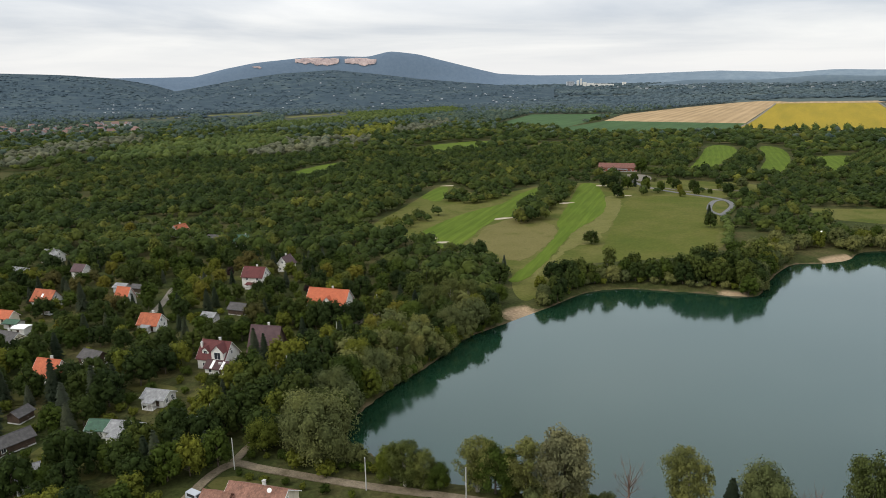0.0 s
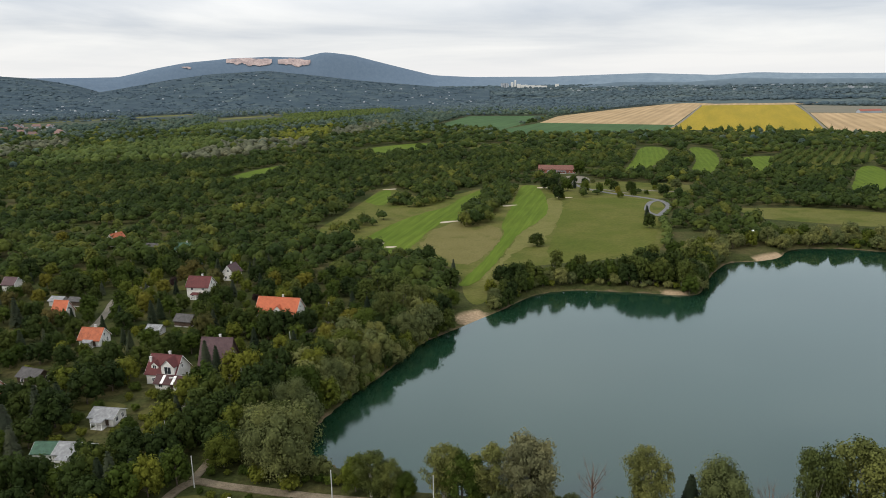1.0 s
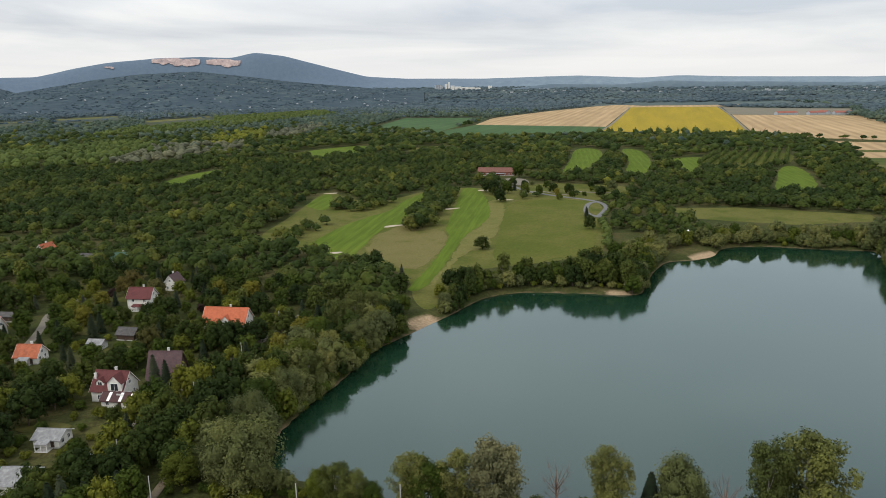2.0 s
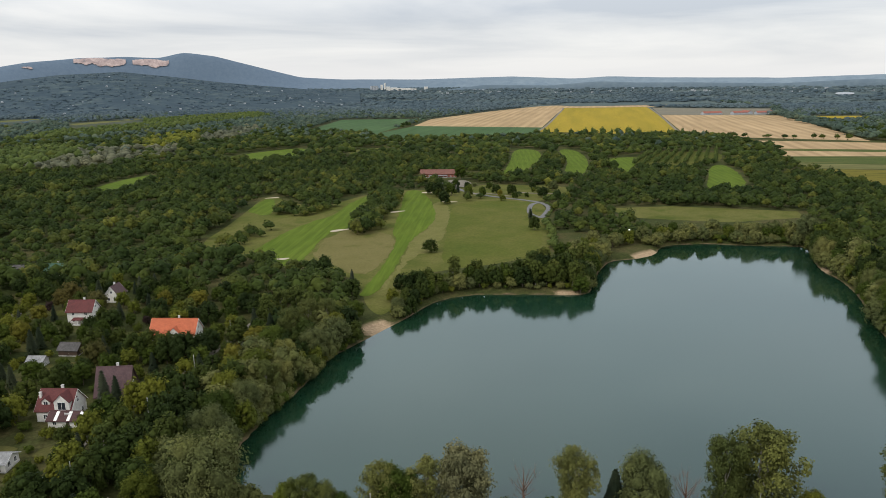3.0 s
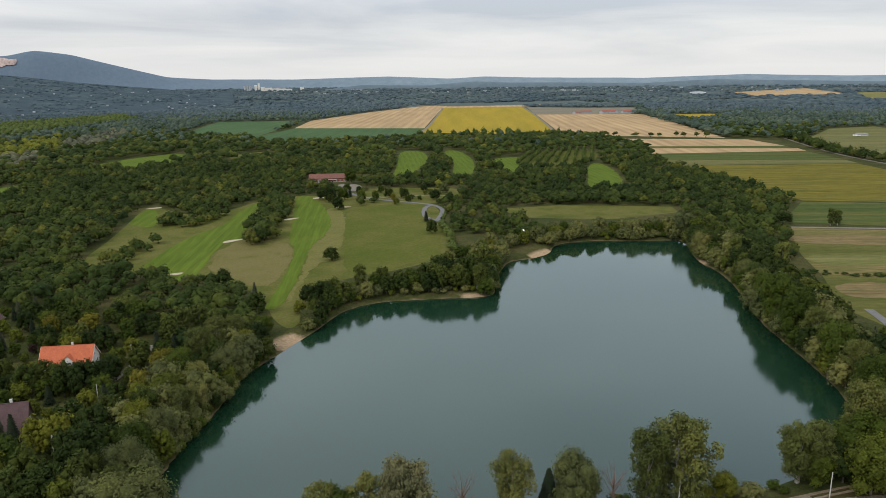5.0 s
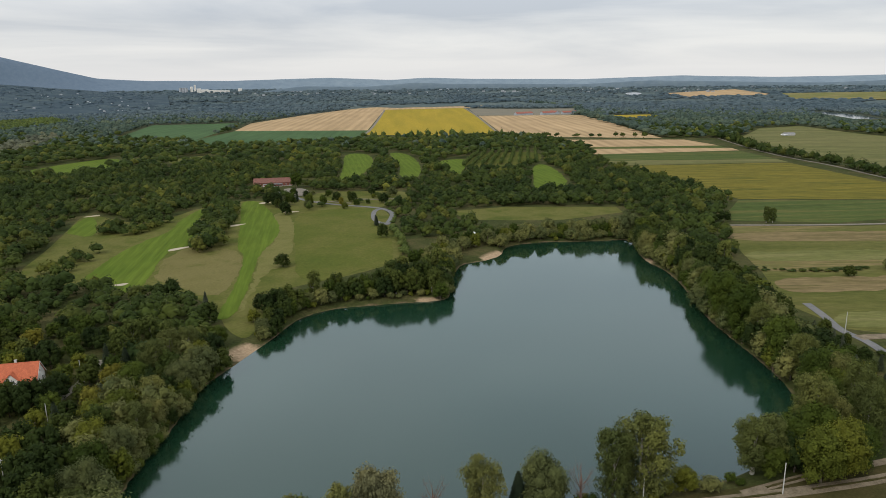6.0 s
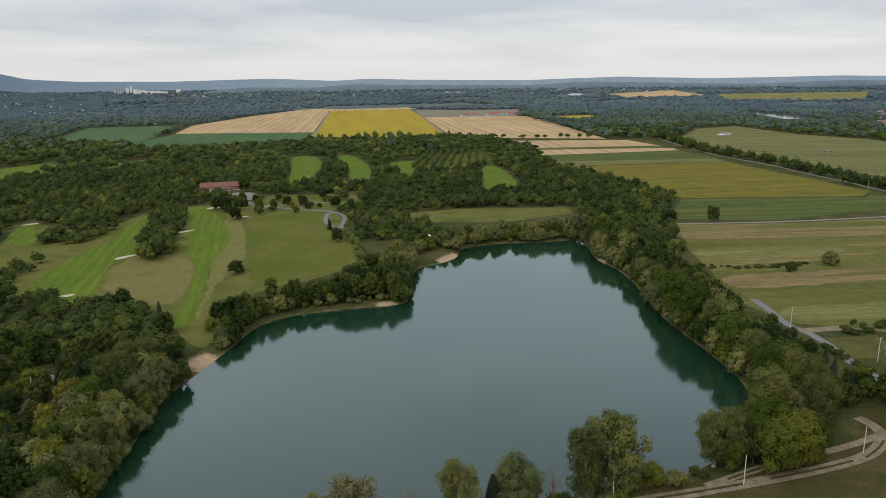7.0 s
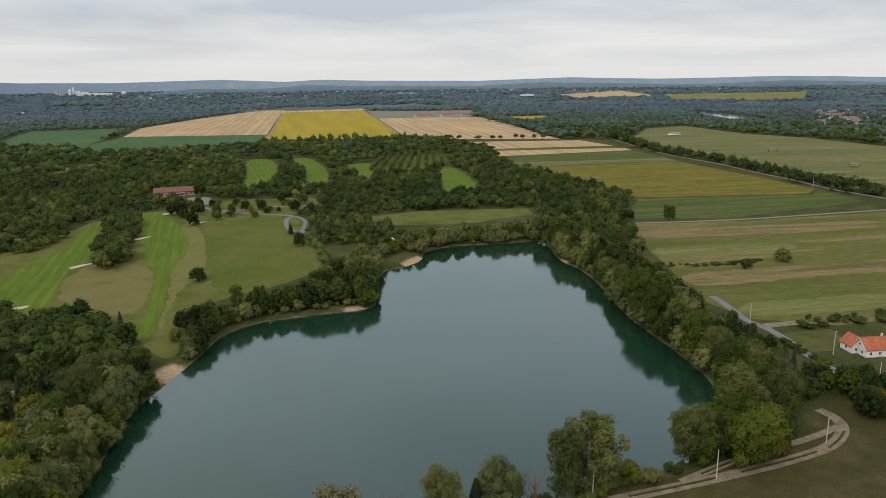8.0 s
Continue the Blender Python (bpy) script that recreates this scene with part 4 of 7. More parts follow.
def limbs(r, height, width, cs, spread=6, stems=1):
    """A tapered trunk (or several stems) with limbs that reach into the lobes."""
    pieces = []
    for k in range(stems):
        off = (r.uniform(-0.35, 0.35) * (k > 0), r.uniform(-0.35, 0.35) * (k > 0))
        lean = r.uniform(-0.05, 0.05, 2) * height + np.array(off) * height * 0.1
        top = 0.85 * height
        pts = [(off[0], off[1], -0.3)] + [(off[0] + lean[0] * t + 0.1 * r.normal(), off[1] + lean[1] * t + 0.1 * r.normal(), top * t) for t in (0.25, 0.5, 0.75, 1.0)]
        rad = height * 0.017
        pieces.append(tube(pts, [rad * 1.5, rad, rad * 0.75, rad * 0.45, rad * 0.15]))
    for c in cs[:: max(1, len(cs) // spread)]:
        z0 = max(0.12 * height, c[2] * 0.55)
        a = np.array((0, 0, z0))
        b = a * 0.5 + np.asarray(c) * 0.5 + (0, 0, -0.03 * height)
        pieces.append(tube([a, b, c], [height * 0.008, height * 0.005, height * 0.0015], 5))
    return joined(pieces)


def tree_template(name, seed, height, width, count, size, shape, leaf, label, bark=M_BARK, stems=1, core=0.72, rise=0.45):
    """One tree as a thing: trunk and crown, kept below the ground until its copies are placed."""
    r = np.random.default_rng(seed)
    root = thing(name, label, "conifer" if shape == "cone" else ("shrub" if shape == "shrub" else "tree"))
    if shape == "cone":
        cv, cf = cone_crown(r, height, width, count, size)
        tv, tf = tube([(0, 0, -0.3), (0, 0, height * 0.5), (0, 0, height * 0.97)], [height * 0.016, height * 0.01, height * 0.002])
    elif shape == "bare":
        cs = [(math.cos(i * 2.4) * width * r.uniform(0.15, 0.45), math.sin(i * 2.4) * width * r.uniform(0.15, 0.45), height * r.uniform(0.45, 1.0)) for i in range(16)]
        tv, tf = limbs(r, height, width, cs, 16, 2)
        tw = []
        for c in cs:
            for _ in range(5):
                d = r.normal(size=3) * (0.10 * width, 0.10 * width, 0.05 * height) + (0, 0, 0.05 * height)
                tw.append(tube([np.array(c) * (0.9, 0.9, 0.86), np.array(c) + d], [height * 0.0022, 0.008], 3))
        cv, cf = joined(tw)
    else:
        (cv, cf), cs = crown(r, height, width, count, size, shape, core, rise)
        tv, tf = limbs(r, height, width, cs, 6, stems)
    part("trunk", mesh_from("trunk", tv, tf), bark, root)
    part("crown" if shape != "bare" else "branches", mesh_from("crown", cv, cf, smooth=True), leaf, root)
    return root


ALL_TREES = []
USED = set()


def plant(template, x, y, scale=1.0, stretch=1.0, label="", group="", turn=None):
    """A copy of a tree, standing on the ground."""
    z = float(ground_z(np.array([x]), np.array([y]))[0])
    z = max(z, -0.4)
    m = pose(x, y, z - 0.05, 0, 0, rng.uniform(0, 360) if turn is None else turn) @ Matrix.Diagonal((scale, scale, scale * stretch, 1))
    if template not in USED:
        USED.add(template)
        template.matrix_world = m
        ob = template
    else:
        ob = copy_thing(template, m)
        ob.matrix_basis = m
    if label or group:
        tagged(ob, label, "", group)
    ALL_TREES.append((x, y))
    return ob


# big trees close to the camera
NEAR_POPLAR = [tree_template("poplar_tree", 11 + i, 18, 12.5, 14000, 0.34, "tall", LEAF["shore"], "tall poplar with an airy olive-green crown on the lake shore", M_BARK_PALE, 3, 0.24, 0.9) for i in range(3)]
NEAR_WILLOW = [tree_template("willow_tree", 21 + i, 15, 15, 13500, 0.40, "round", LEAF["willow"], "broad grey-green willow with billowing crown on the bank", rise=0.2) for i in range(2)]
NEAR_BROAD = [tree_template("broadleaf_tree", 31 + i, 13, 11, 8500, 0.42, "round", LEAF["broad"], "round green broadleaf tree near the lake") for i in range(3)]
NEAR_SILVER = tree_template("silver_tree", 41, 17, 12, 12000, 0.42, "round", LEAF["silver"], "large silvery grey-green tree on the lake shore", rise=0.7)
NEAR_FIR = tree_template("spruce_tree", 43, 11, 6.0, 1800, 0.8, "cone", LEAF["conifer"], "dark green spruce with drooping boughs")
BARE = tree_template("bare_tree", 45, 11, 8, 0, 0, "bare", M_TWIG, "leafless reddish dead tree on the shore", M_TWIG)
# smaller or farther trees
MID_BROAD = [tree_template("broadleaf_tree", 51 + i, 9, 8, 1750, 0.54, "round", LEAF["broad"], "round green broadleaf tree with leafy crown") for i in range(2)]
MID_FRUIT = [tree_template("fruit_tree", 151 + i, 8, 8, 1600, 0.52, "round", LEAF["broad"], "leafy garden fruit tree with a low rounded crown") for i in range(2)]
MID_DARK = [tree_template("dark_tree", 61 + i, 10, 9, 1750, 0.58, "round", LEAF["dark"], "dense dark green tree with rounded crown") for i in range(3)]
MID_WILLOW = [tree_template("willow_tree", 71 + i, 10, 10, 1850, 0.59, "round", LEAF["willow"], "grey-green willow with soft rounded crown", rise=0.2) for i in range(2)]
MID_POPLAR = [tree_template("poplar_tree", 76 + i, 13, 7.5, 2200, 0.50, "tall", LEAF["poplar"], "slender olive-green poplar with upright crown", M_BARK_PALE, 1, 0.66, 0.9) for i in range(2)]
MID_FIR = [tree_template("spruce_tree", 81 + i, 10, 5.0, 800, 0.8, "cone", LEAF["conifer"], "dark blue-green garden spruce with drooping boughs") for i in range(2)]
MID_YELLOW = tree_template("yellowing_tree", 85, 9, 8, 1900, 0.50, "round", LEAF["yellow"], "yellowing broadleaf tree in a garden")
MID_RUST = tree_template("rusty_tree", 86, 9, 9, 1900, 0.50, "round", LEAF["rust"], "brownish dry broadleaf tree in a garden")
MID_PURPLE = tree_template("purple_plum_tree", 87, 6, 5, 1000, 0.42, "round", LEAF["purple"], "small dark purple plum tree in a garden")
SHRUB = [tree_template("shrub", 91 + i, 3.5, 4.5, 620, 0.44, "shrub", LEAF["broad"], "low green shrub with several stems") for i in range(2)]
SHRUB_W = tree_template("willow_shrub", 95, 5.5, 6.5, 1000, 0.50, "shrub", LEAF["willow"], "low grey-green willow shrub at the water")

# the row on the near shore
for t, x, y, s, st in (
    (NEAR_BROAD[2], -13, 143.6, 0.60, 1.1), (NEAR_POPLAR[1], -9.5, 141.5, 0.70, 0.85), (NEAR_POPLAR[2], -5.5, 140.5, 0.62, 0.8), (NEAR_BROAD[0], -2, 139.6, 0.5, 1.0),
    (NEAR_POPLAR[0], 6.5, 138.5, 0.82, 0.85), (NEAR_BROAD[0], 10.5, 137.5, 0.85, 1.05), (NEAR_POPLAR[1], 17, 136.5, 0.85, 0.85),
    (NEAR_SILVER, 25, 134.5, 1.0, 1.0), (BARE, 38, 131.5, 1.0, 1.0), (NEAR_POPLAR[2], 48, 126, 0.88, 1.0), (NEAR_FIR, 56, 123.5, 1.0, 1.0),
    (NEAR_WILLOW[0], 61.5, 121, 0.82, 1.15), (BARE, 70, 118, 1.0, 1.0), (NEAR_POPLAR[0], 77.5, 115, 0.92, 1.2), (NEAR_POPLAR[1], 86, 113.5, 1.35, 0.90), (NEAR_BROAD[1], 97, 110, 0.6, 0.8), (NEAR_POPLAR[0], 118, 107, 1.0, 0.8), (NEAR_POPLAR[1], 124, 107.5, 1.0, 0.8), (NEAR_BROAD[2], 121, 104.5, 0.8, 0.9)):
    plant(t, x, y, s, st)

# willows and trees of the western bank
for t, x, y, s, st in (
    (NEAR_WILLOW[1], -31, 152, 1.15, 1.0), (NEAR_BROAD[0], -45, 158, 0.78, 0.9), (SHRUB_W, -22, 151, 1.1, 1.0), (SHRUB[0], -28, 146, 1.1, 1.0), (SHRUB[1], -36, 150, 1.2, 1.0),
    (NEAR_WILLOW[0], -31, 180, 0.72, 1.1), (NEAR_BROAD[1], -28, 189, 0.85, 1.1), (NEAR_POPLAR[2], -33, 172, 0.7, 0.75),
    (NEAR_WILLOW[1], -22, 197, 0.62, 1.15), (NEAR_BROAD[2], -27, 203, 0.9, 1.0), (NEAR_POPLAR[1], -15, 209, 0.8, 0.8), (NEAR_WILLOW[0], -10, 214, 0.5, 1.2),
    (NEAR_BROAD[0], -18, 220, 0.9, 1.0), (NEAR_POPLAR[0], -8, 225, 0.85, 0.75), (NEAR_WILLOW[1], 2, 236, 0.70, 1.0), (NEAR_POPLAR[2], -4, 248, 0.9, 0.95), (NEAR_POPLAR[1], 3, 258, 0.9, 0.9), (NEAR_BROAD[1], 12, 254, 0.75, 1.0),
    (NEAR_POPLAR[0], 10, 262, 0.85, 0.85), (NEAR_WILLOW[0], 41, 277, 0.45, 0.9), (NEAR_BROAD[2], -12, 240, 1.0, 0.9), (NEAR_BROAD[0], 22, 272, 0.7, 0.9)):
    plant(t, x, y, s, st, group="trees of the western bank")

for t, x, y, s, st in ((MID_WILLOW[0], 70, 302, 0.7, 0.9), (MID_WILLOW[1], 80, 300, 0.6, 0.9), (SHRUB_W, 99, 295.5, 1.0, 1.0), (MID_WILLOW[0], 40.5, 273, 0.62, 0.85), (MID_DARK[0], 55, 302, 1.0, 1.05), (MID_DARK[1], 61, 307, 0.95, 1.0), (MID_WILLOW[1], 172, 344, 0.9, 0.95),
                        (MID_DARK[2], 25, 300, 0.95, 1.0), (MID_FIR[0], 29, 325, 0.7, 1.0), (MID_DARK[1], 19, 350, 0.8, 1.1), (MID_POPLAR[0], -7, 282, 1.05, 1.0), (MID_POPLAR[1], 0, 284, 1.0, 1.0), (MID_POPLAR[0], 5, 277, 0.95, 1.0), (MID_POPLAR[1], 13, 261, 0.85, 0.95), (MID_POPLAR[0], 18, 262, 0.8, 0.95), (MID_POPLAR[1], -12, 275, 1.0, 1.0)):
    plant(t, x, y, s, st, group="trees behind the small bay")
# large trees that lean over the eastern bank
for t, x, y, s, st in (
    (NEAR_WILLOW[0], 268, 285, 0.72, 1.1), (SHRUB_W, 266, 264, 1.2, 1.0), (NEAR_SILVER, 263, 249, 0.72, 0.85), (NEAR_WILLOW[1], 247, 236, 0.6, 1.1), (NEAR_POPLAR[2], 234, 216, 0.80, 0.85),
    (NEAR_BROAD[1], 225, 206, 1.05, 1.0), (NEAR_BROAD[2], 212, 189, 1.25, 1.1), (NEAR_BROAD[0], 205, 175, 1.25, 1.05), (NEAR_POPLAR[1], 199, 162, 0.95, 0.85),
    (NEAR_BROAD[1], 190, 147, 1.15, 1.0), (NEAR_POPLAR[0], 183, 135, 0.9, 0.85), (NEAR_BROAD[2], 174, 124, 1.1, 1.0), (NEAR_SILVER, 299, 332, 0.8, 0.95)):
    plant(t, x - 1.2, y + 0.8, s, st * 1.15, group="trees of the eastern bank")


def along(line, a, c):
    """A random spot beside a line, a to c metres to its outer side."""
    q = np.asarray(line, float)
    d = np.diff(q, axis=0)
    ln = np.hypot(d[:, 0], d[:, 1])
    i = rng.choice(len(ln), p=ln / ln.sum())
    t, o = rng.uniform(0, 1), rng.uniform(a, c)
    nn = np.array([-d[i, 1], d[i, 0]]) / ln[i]
    return q[i] + d[i] * t + nn * o


def strip(line, a, c, count, kinds, lo, hi, gap, group, stretch=(0.9, 1.15)):
    done = 0
    for _ in range(count * 12):
        x, y = along(line, a, c)
        if any((x - u) ** 2 + (y - v) ** 2 < gap * gap for u, v in ALL_TREES) or bool(inside(SHORE, np.array([x]), np.array([y]))[0]):
            continue
        k = kinds[int(rng.integers(len(kinds)))]
        plant(k, float(x), float(y), rng.uniform(lo, hi), rng.uniform(*stretch), group=group)
        done += 1
        if done >= count:
            break


strip([(-34, 160), (-30, 178), (-21, 197), (-12, 210), (-2, 228), (8, 246), (18, 256)], 0, 14, 60, MID_BROAD + MID_WILLOW + MID_DARK, 0.75, 1.15, 4.2, "trees of the western bank")
strip([(46, 281), (62, 297), (80, 301), (100, 295), (114, 290), (131, 284), (139, 290), (148, 308), (158, 324)], 1, 13, 40, MID_BROAD + MID_DARK * 2 + MID_POPLAR, 0.65, 1.1, 5.0, "trees behind the small bay")
strip([(106, 296), (118, 291), (131, 286)], 1, 14, 22, MID_DARK + MID_POPLAR * 2, 0.95, 1.25, 3.8, "trees on the headland")
strip([(160, 326), (168, 338), (190, 348), (206, 352)], 4, 22, 22, MID_BROAD + MID_WILLOW, 0.6, 0.95, 4.5, "trees behind the sand spit")
strip([(208, 350), (222, 360), (245, 357), (268, 344), (294, 332)], 1, 12, 62, [SHRUB_W, MID_WILLOW[0], MID_BROAD[0], SHRUB_W], 0.8, 1.05, 3.2, "shrubs of the far shore")
strip([(207, 182), (197, 162), (185, 140), (174, 126)], 0, 13, 32, MID_BROAD + MID_WILLOW[:1] + MID_DARK * 3, 0.85, 1.4, 4.6, "trees of the eastern bank")
strip([(205, 100), (196, 90), (186, 82)], -6, 6, 14, MID_DARK + MID_BROAD, 0.6, 0.95, 3.8, "young trees by the lane")
strip([(298, 326), (284, 309), (268, 284), (261, 262), (249, 243), (233, 219), (217, 199), (206, 180)], 0, 20, 104, MID_BROAD + MID_WILLOW[:1] + MID_DARK * 2 + MID_POPLAR[:1], 0.85, 1.45, 4.8, "trees of the eastern bank")
strip([(174, 126), (160, 114), (139, 107), (126, 104)], 0, 13, 30, NEAR_BROAD + NEAR_POPLAR[:1] + MID_DARK, 0.8, 1.15, 5.2, "trees of the eastern bank")
strip([(236, 160), (228, 142), (214, 122), (203, 108), (190, 100)], -24, -4, 44, MID_DARK + MID_BROAD + MID_FIR, 0.4, 0.66, 3.8, "young trees by the lane")
# low growth that hangs over the water's edge
EDGE_KINDS = [SHRUB_W, SHRUB[0], SHRUB[1], MID_BROAD[1], MID_WILLOW[0], MID_DARK[0]]
strip([(-27, 168), (-25, 179), (-20, 190), (-13, 202), (-5, 213), (2, 226), (9, 240), (20, 250)], 0.2, 3.0, 44, EDGE_KINDS, 0.65, 1.05, 2.3, "growth along the western water's edge")
strip([(44, 273), (53, 284), (64, 295), (80, 298)], 0.5, 3.0, 12, EDGE_KINDS, 0.5, 0.85, 2.4, "growth along the bay's edge")
strip([(128, 281), (135, 287), (146, 305), (160, 323), (168, 332)], 0.2, 3.0, 22, EDGE_KINDS, 0.6, 1.0, 2.3, "growth along the bay's edge")
strip([(208, 347), (220, 357), (243, 354), (265, 341), (285, 333), (294, 327)], 0.0, 2.5, 40, [SHRUB_W, SHRUB[0], SHRUB_W, MID_WILLOW[1]], 0.6, 0.95, 2.2, "shrubs of the far shore")
strip([(294, 326), (284, 312), (268, 292)], 0.2, 3.0, 16, EDGE_KINDS, 0.6, 1.0, 2.3, "growth along the eastern water's edge")
strip([(247, 245), (230, 221), (214, 201), (203, 182), (194, 164), (182, 142), (172, 129), (158, 118), (137, 111), (124, 109)], 0.2, 3.0, 56, EDGE_KINDS, 0.7, 1.1, 2.7, "growth along the eastern water's edge")
strip([(8, 141), (30, 135.5), (55, 126), (78, 117.5), (98, 111.5), (116, 108)], -4.5, 1.0, 34, SHRUB + [SHRUB_W], 0.5, 0.95, 2.4, "scrub on the near shore")
strip([(178, 103), (190, 106), (202, 112)], -4, 14, 22, MID_DARK + MID_BROAD, 0.6, 0.95, 4.0, "young trees by the lane")
strip([(-50, 150), (-36, 145), (-13, 138), (10, 132), (40, 124)], -3.5, -2.0, 16, SHRUB, 0.35, 0.7, 2.5, "scrub beside the track")
strip([(-48, 154), (-36, 150.5), (-24, 146.5), (-13, 143.5), (0, 140)], 0.5, 3.0, 16, SHRUB, 0.4, 0.8, 2.2, "scrub beside the track")
strip([(42, 271), (53, 284), (64, 294), (80, 297), (100, 291), (114, 286), (129, 280)], 2.4, 7.0, 24, SHRUB + [SHRUB_W], 0.4, 0.8, 3.0, "growth along the bay's edge")
strip([(129, 280), (135, 286), (146, 304), (160, 322), (171, 333)], 1.4, 5.0, 34, SHRUB + [SHRUB_W, MID_BROAD[1]], 0.45, 0.9, 2.0, "growth along the bay's edge")
strip([(294, 327), (283, 311), (263, 285), (258, 266), (247, 246), (230, 222), (214, 202), (203, 183), (194, 165), (182, 143), (172, 130), (158, 119)], 1.2, 5.0, 84, SHRUB + [SHRUB_W, MID_WILLOW[0], MID_BROAD[0]], 0.5, 0.95, 2.4, "growth along the eastern water's edge")
strip([(-28, 169), (-26, 178), (-21, 189), (-14, 202), (-6, 213), (1, 226), (8, 240), (19, 250)], -0.2, 2.0, 60, SHRUB + [SHRUB_W, SHRUB_W], 0.7, 1.15, 1.8, "growth along the western water's edge")
# single trees on the open ground
for t, x, y, s, st, lab in (
    (MID_DARK[0], 81, 375, 0.95, 0.8, "single dense dark round tree on the fairway"), (MID_FIR[0], 174, 453, 0.7, 1.0, ""), (MID_DARK[1], 160, 412, 0.85, 1.1, ""),
    (MID_WILLOW[0], 350, 194, 0.95, 0.8, "pale silvery round bush in the hay meadow"), (MID_DARK[2], 320, 200, 0.7, 0.8, ""), (MID_DARK[1], 384, 326, 1.0, 0.8, ""), (MID_DARK[2], 377, 330, 0.9, 0.8, ""), (MID_POPLAR[0], 405, 308, 1.0, 0.9, ""), (MID_POPLAR[1], 409, 306, 0.9, 0.9, ""),
    (MID_WILLOW[1], 296, 330, 1.35, 1.2, "tall silvery willow at the lake corner"), (MID_YELLOW, -39, 303, 1.0, 1.0, ""), (MID_BROAD[1], 187, 659, 1.5, 1.1, "big light green tree beside the clubhouse"), (MID_DARK[2], 135, 578, 1.1, 1.0, ""), (MID_DARK[0], 138, 566, 1.2, 1.0, ""), (MID_DARK[1], 132, 526, 1.0, 1.1, ""), (MID_BROAD[1], 161, 552, 1.0, 1.2, ""), (MID_BROAD[0], 172, 550, 0.8, 1.2, ""), (MID_YELLOW, 184, 541, 0.6, 1.3, ""), (MID_DARK[2], 198, 552, 0.8, 1.1, ""), (MID_BROAD[0], 150, 566, 1.2, 1.0, ""), (MID_DARK[1], 218, 530, 0.9, 1.0, ""), (MID_FIR[1], 173, 449, 0.75, 0.9, ""),
    (MID_YELLOW, -190, 420, 0.9, 1.0, ""), (BARE, 184, 147, 0.6, 0.5, "bleached dead branches at the water's edge")):
    plant(t, x, y, s, st, label=lab)

for k, (x, y) in enumerate(((137, 560), (136, 528), (157, 545), (181, 570), (187, 558), (147, 612), (203, 558), (218, 536), (181, 526), (199, 602), (160, 580), (214, 514), (192, 590), (210, 585), (228, 575), (222, 560), (240, 560), (150, 590), (172, 590), (206, 536), (194, 532), (232, 588), (168, 612), (184, 606))):
    t = (MID_DARK[0], MID_FRUIT[0], MID_WILLOW[0], MID_FIR[0], MID_DARK[1], MID_FRUIT[1], MID_BROAD[1])[k % 7]
    plant(t, x, y, (0.75, 0.5, 0.65, 0.5, 0.9, 0.4)[k % 6], 1.0, group="park trees by the clubhouse")

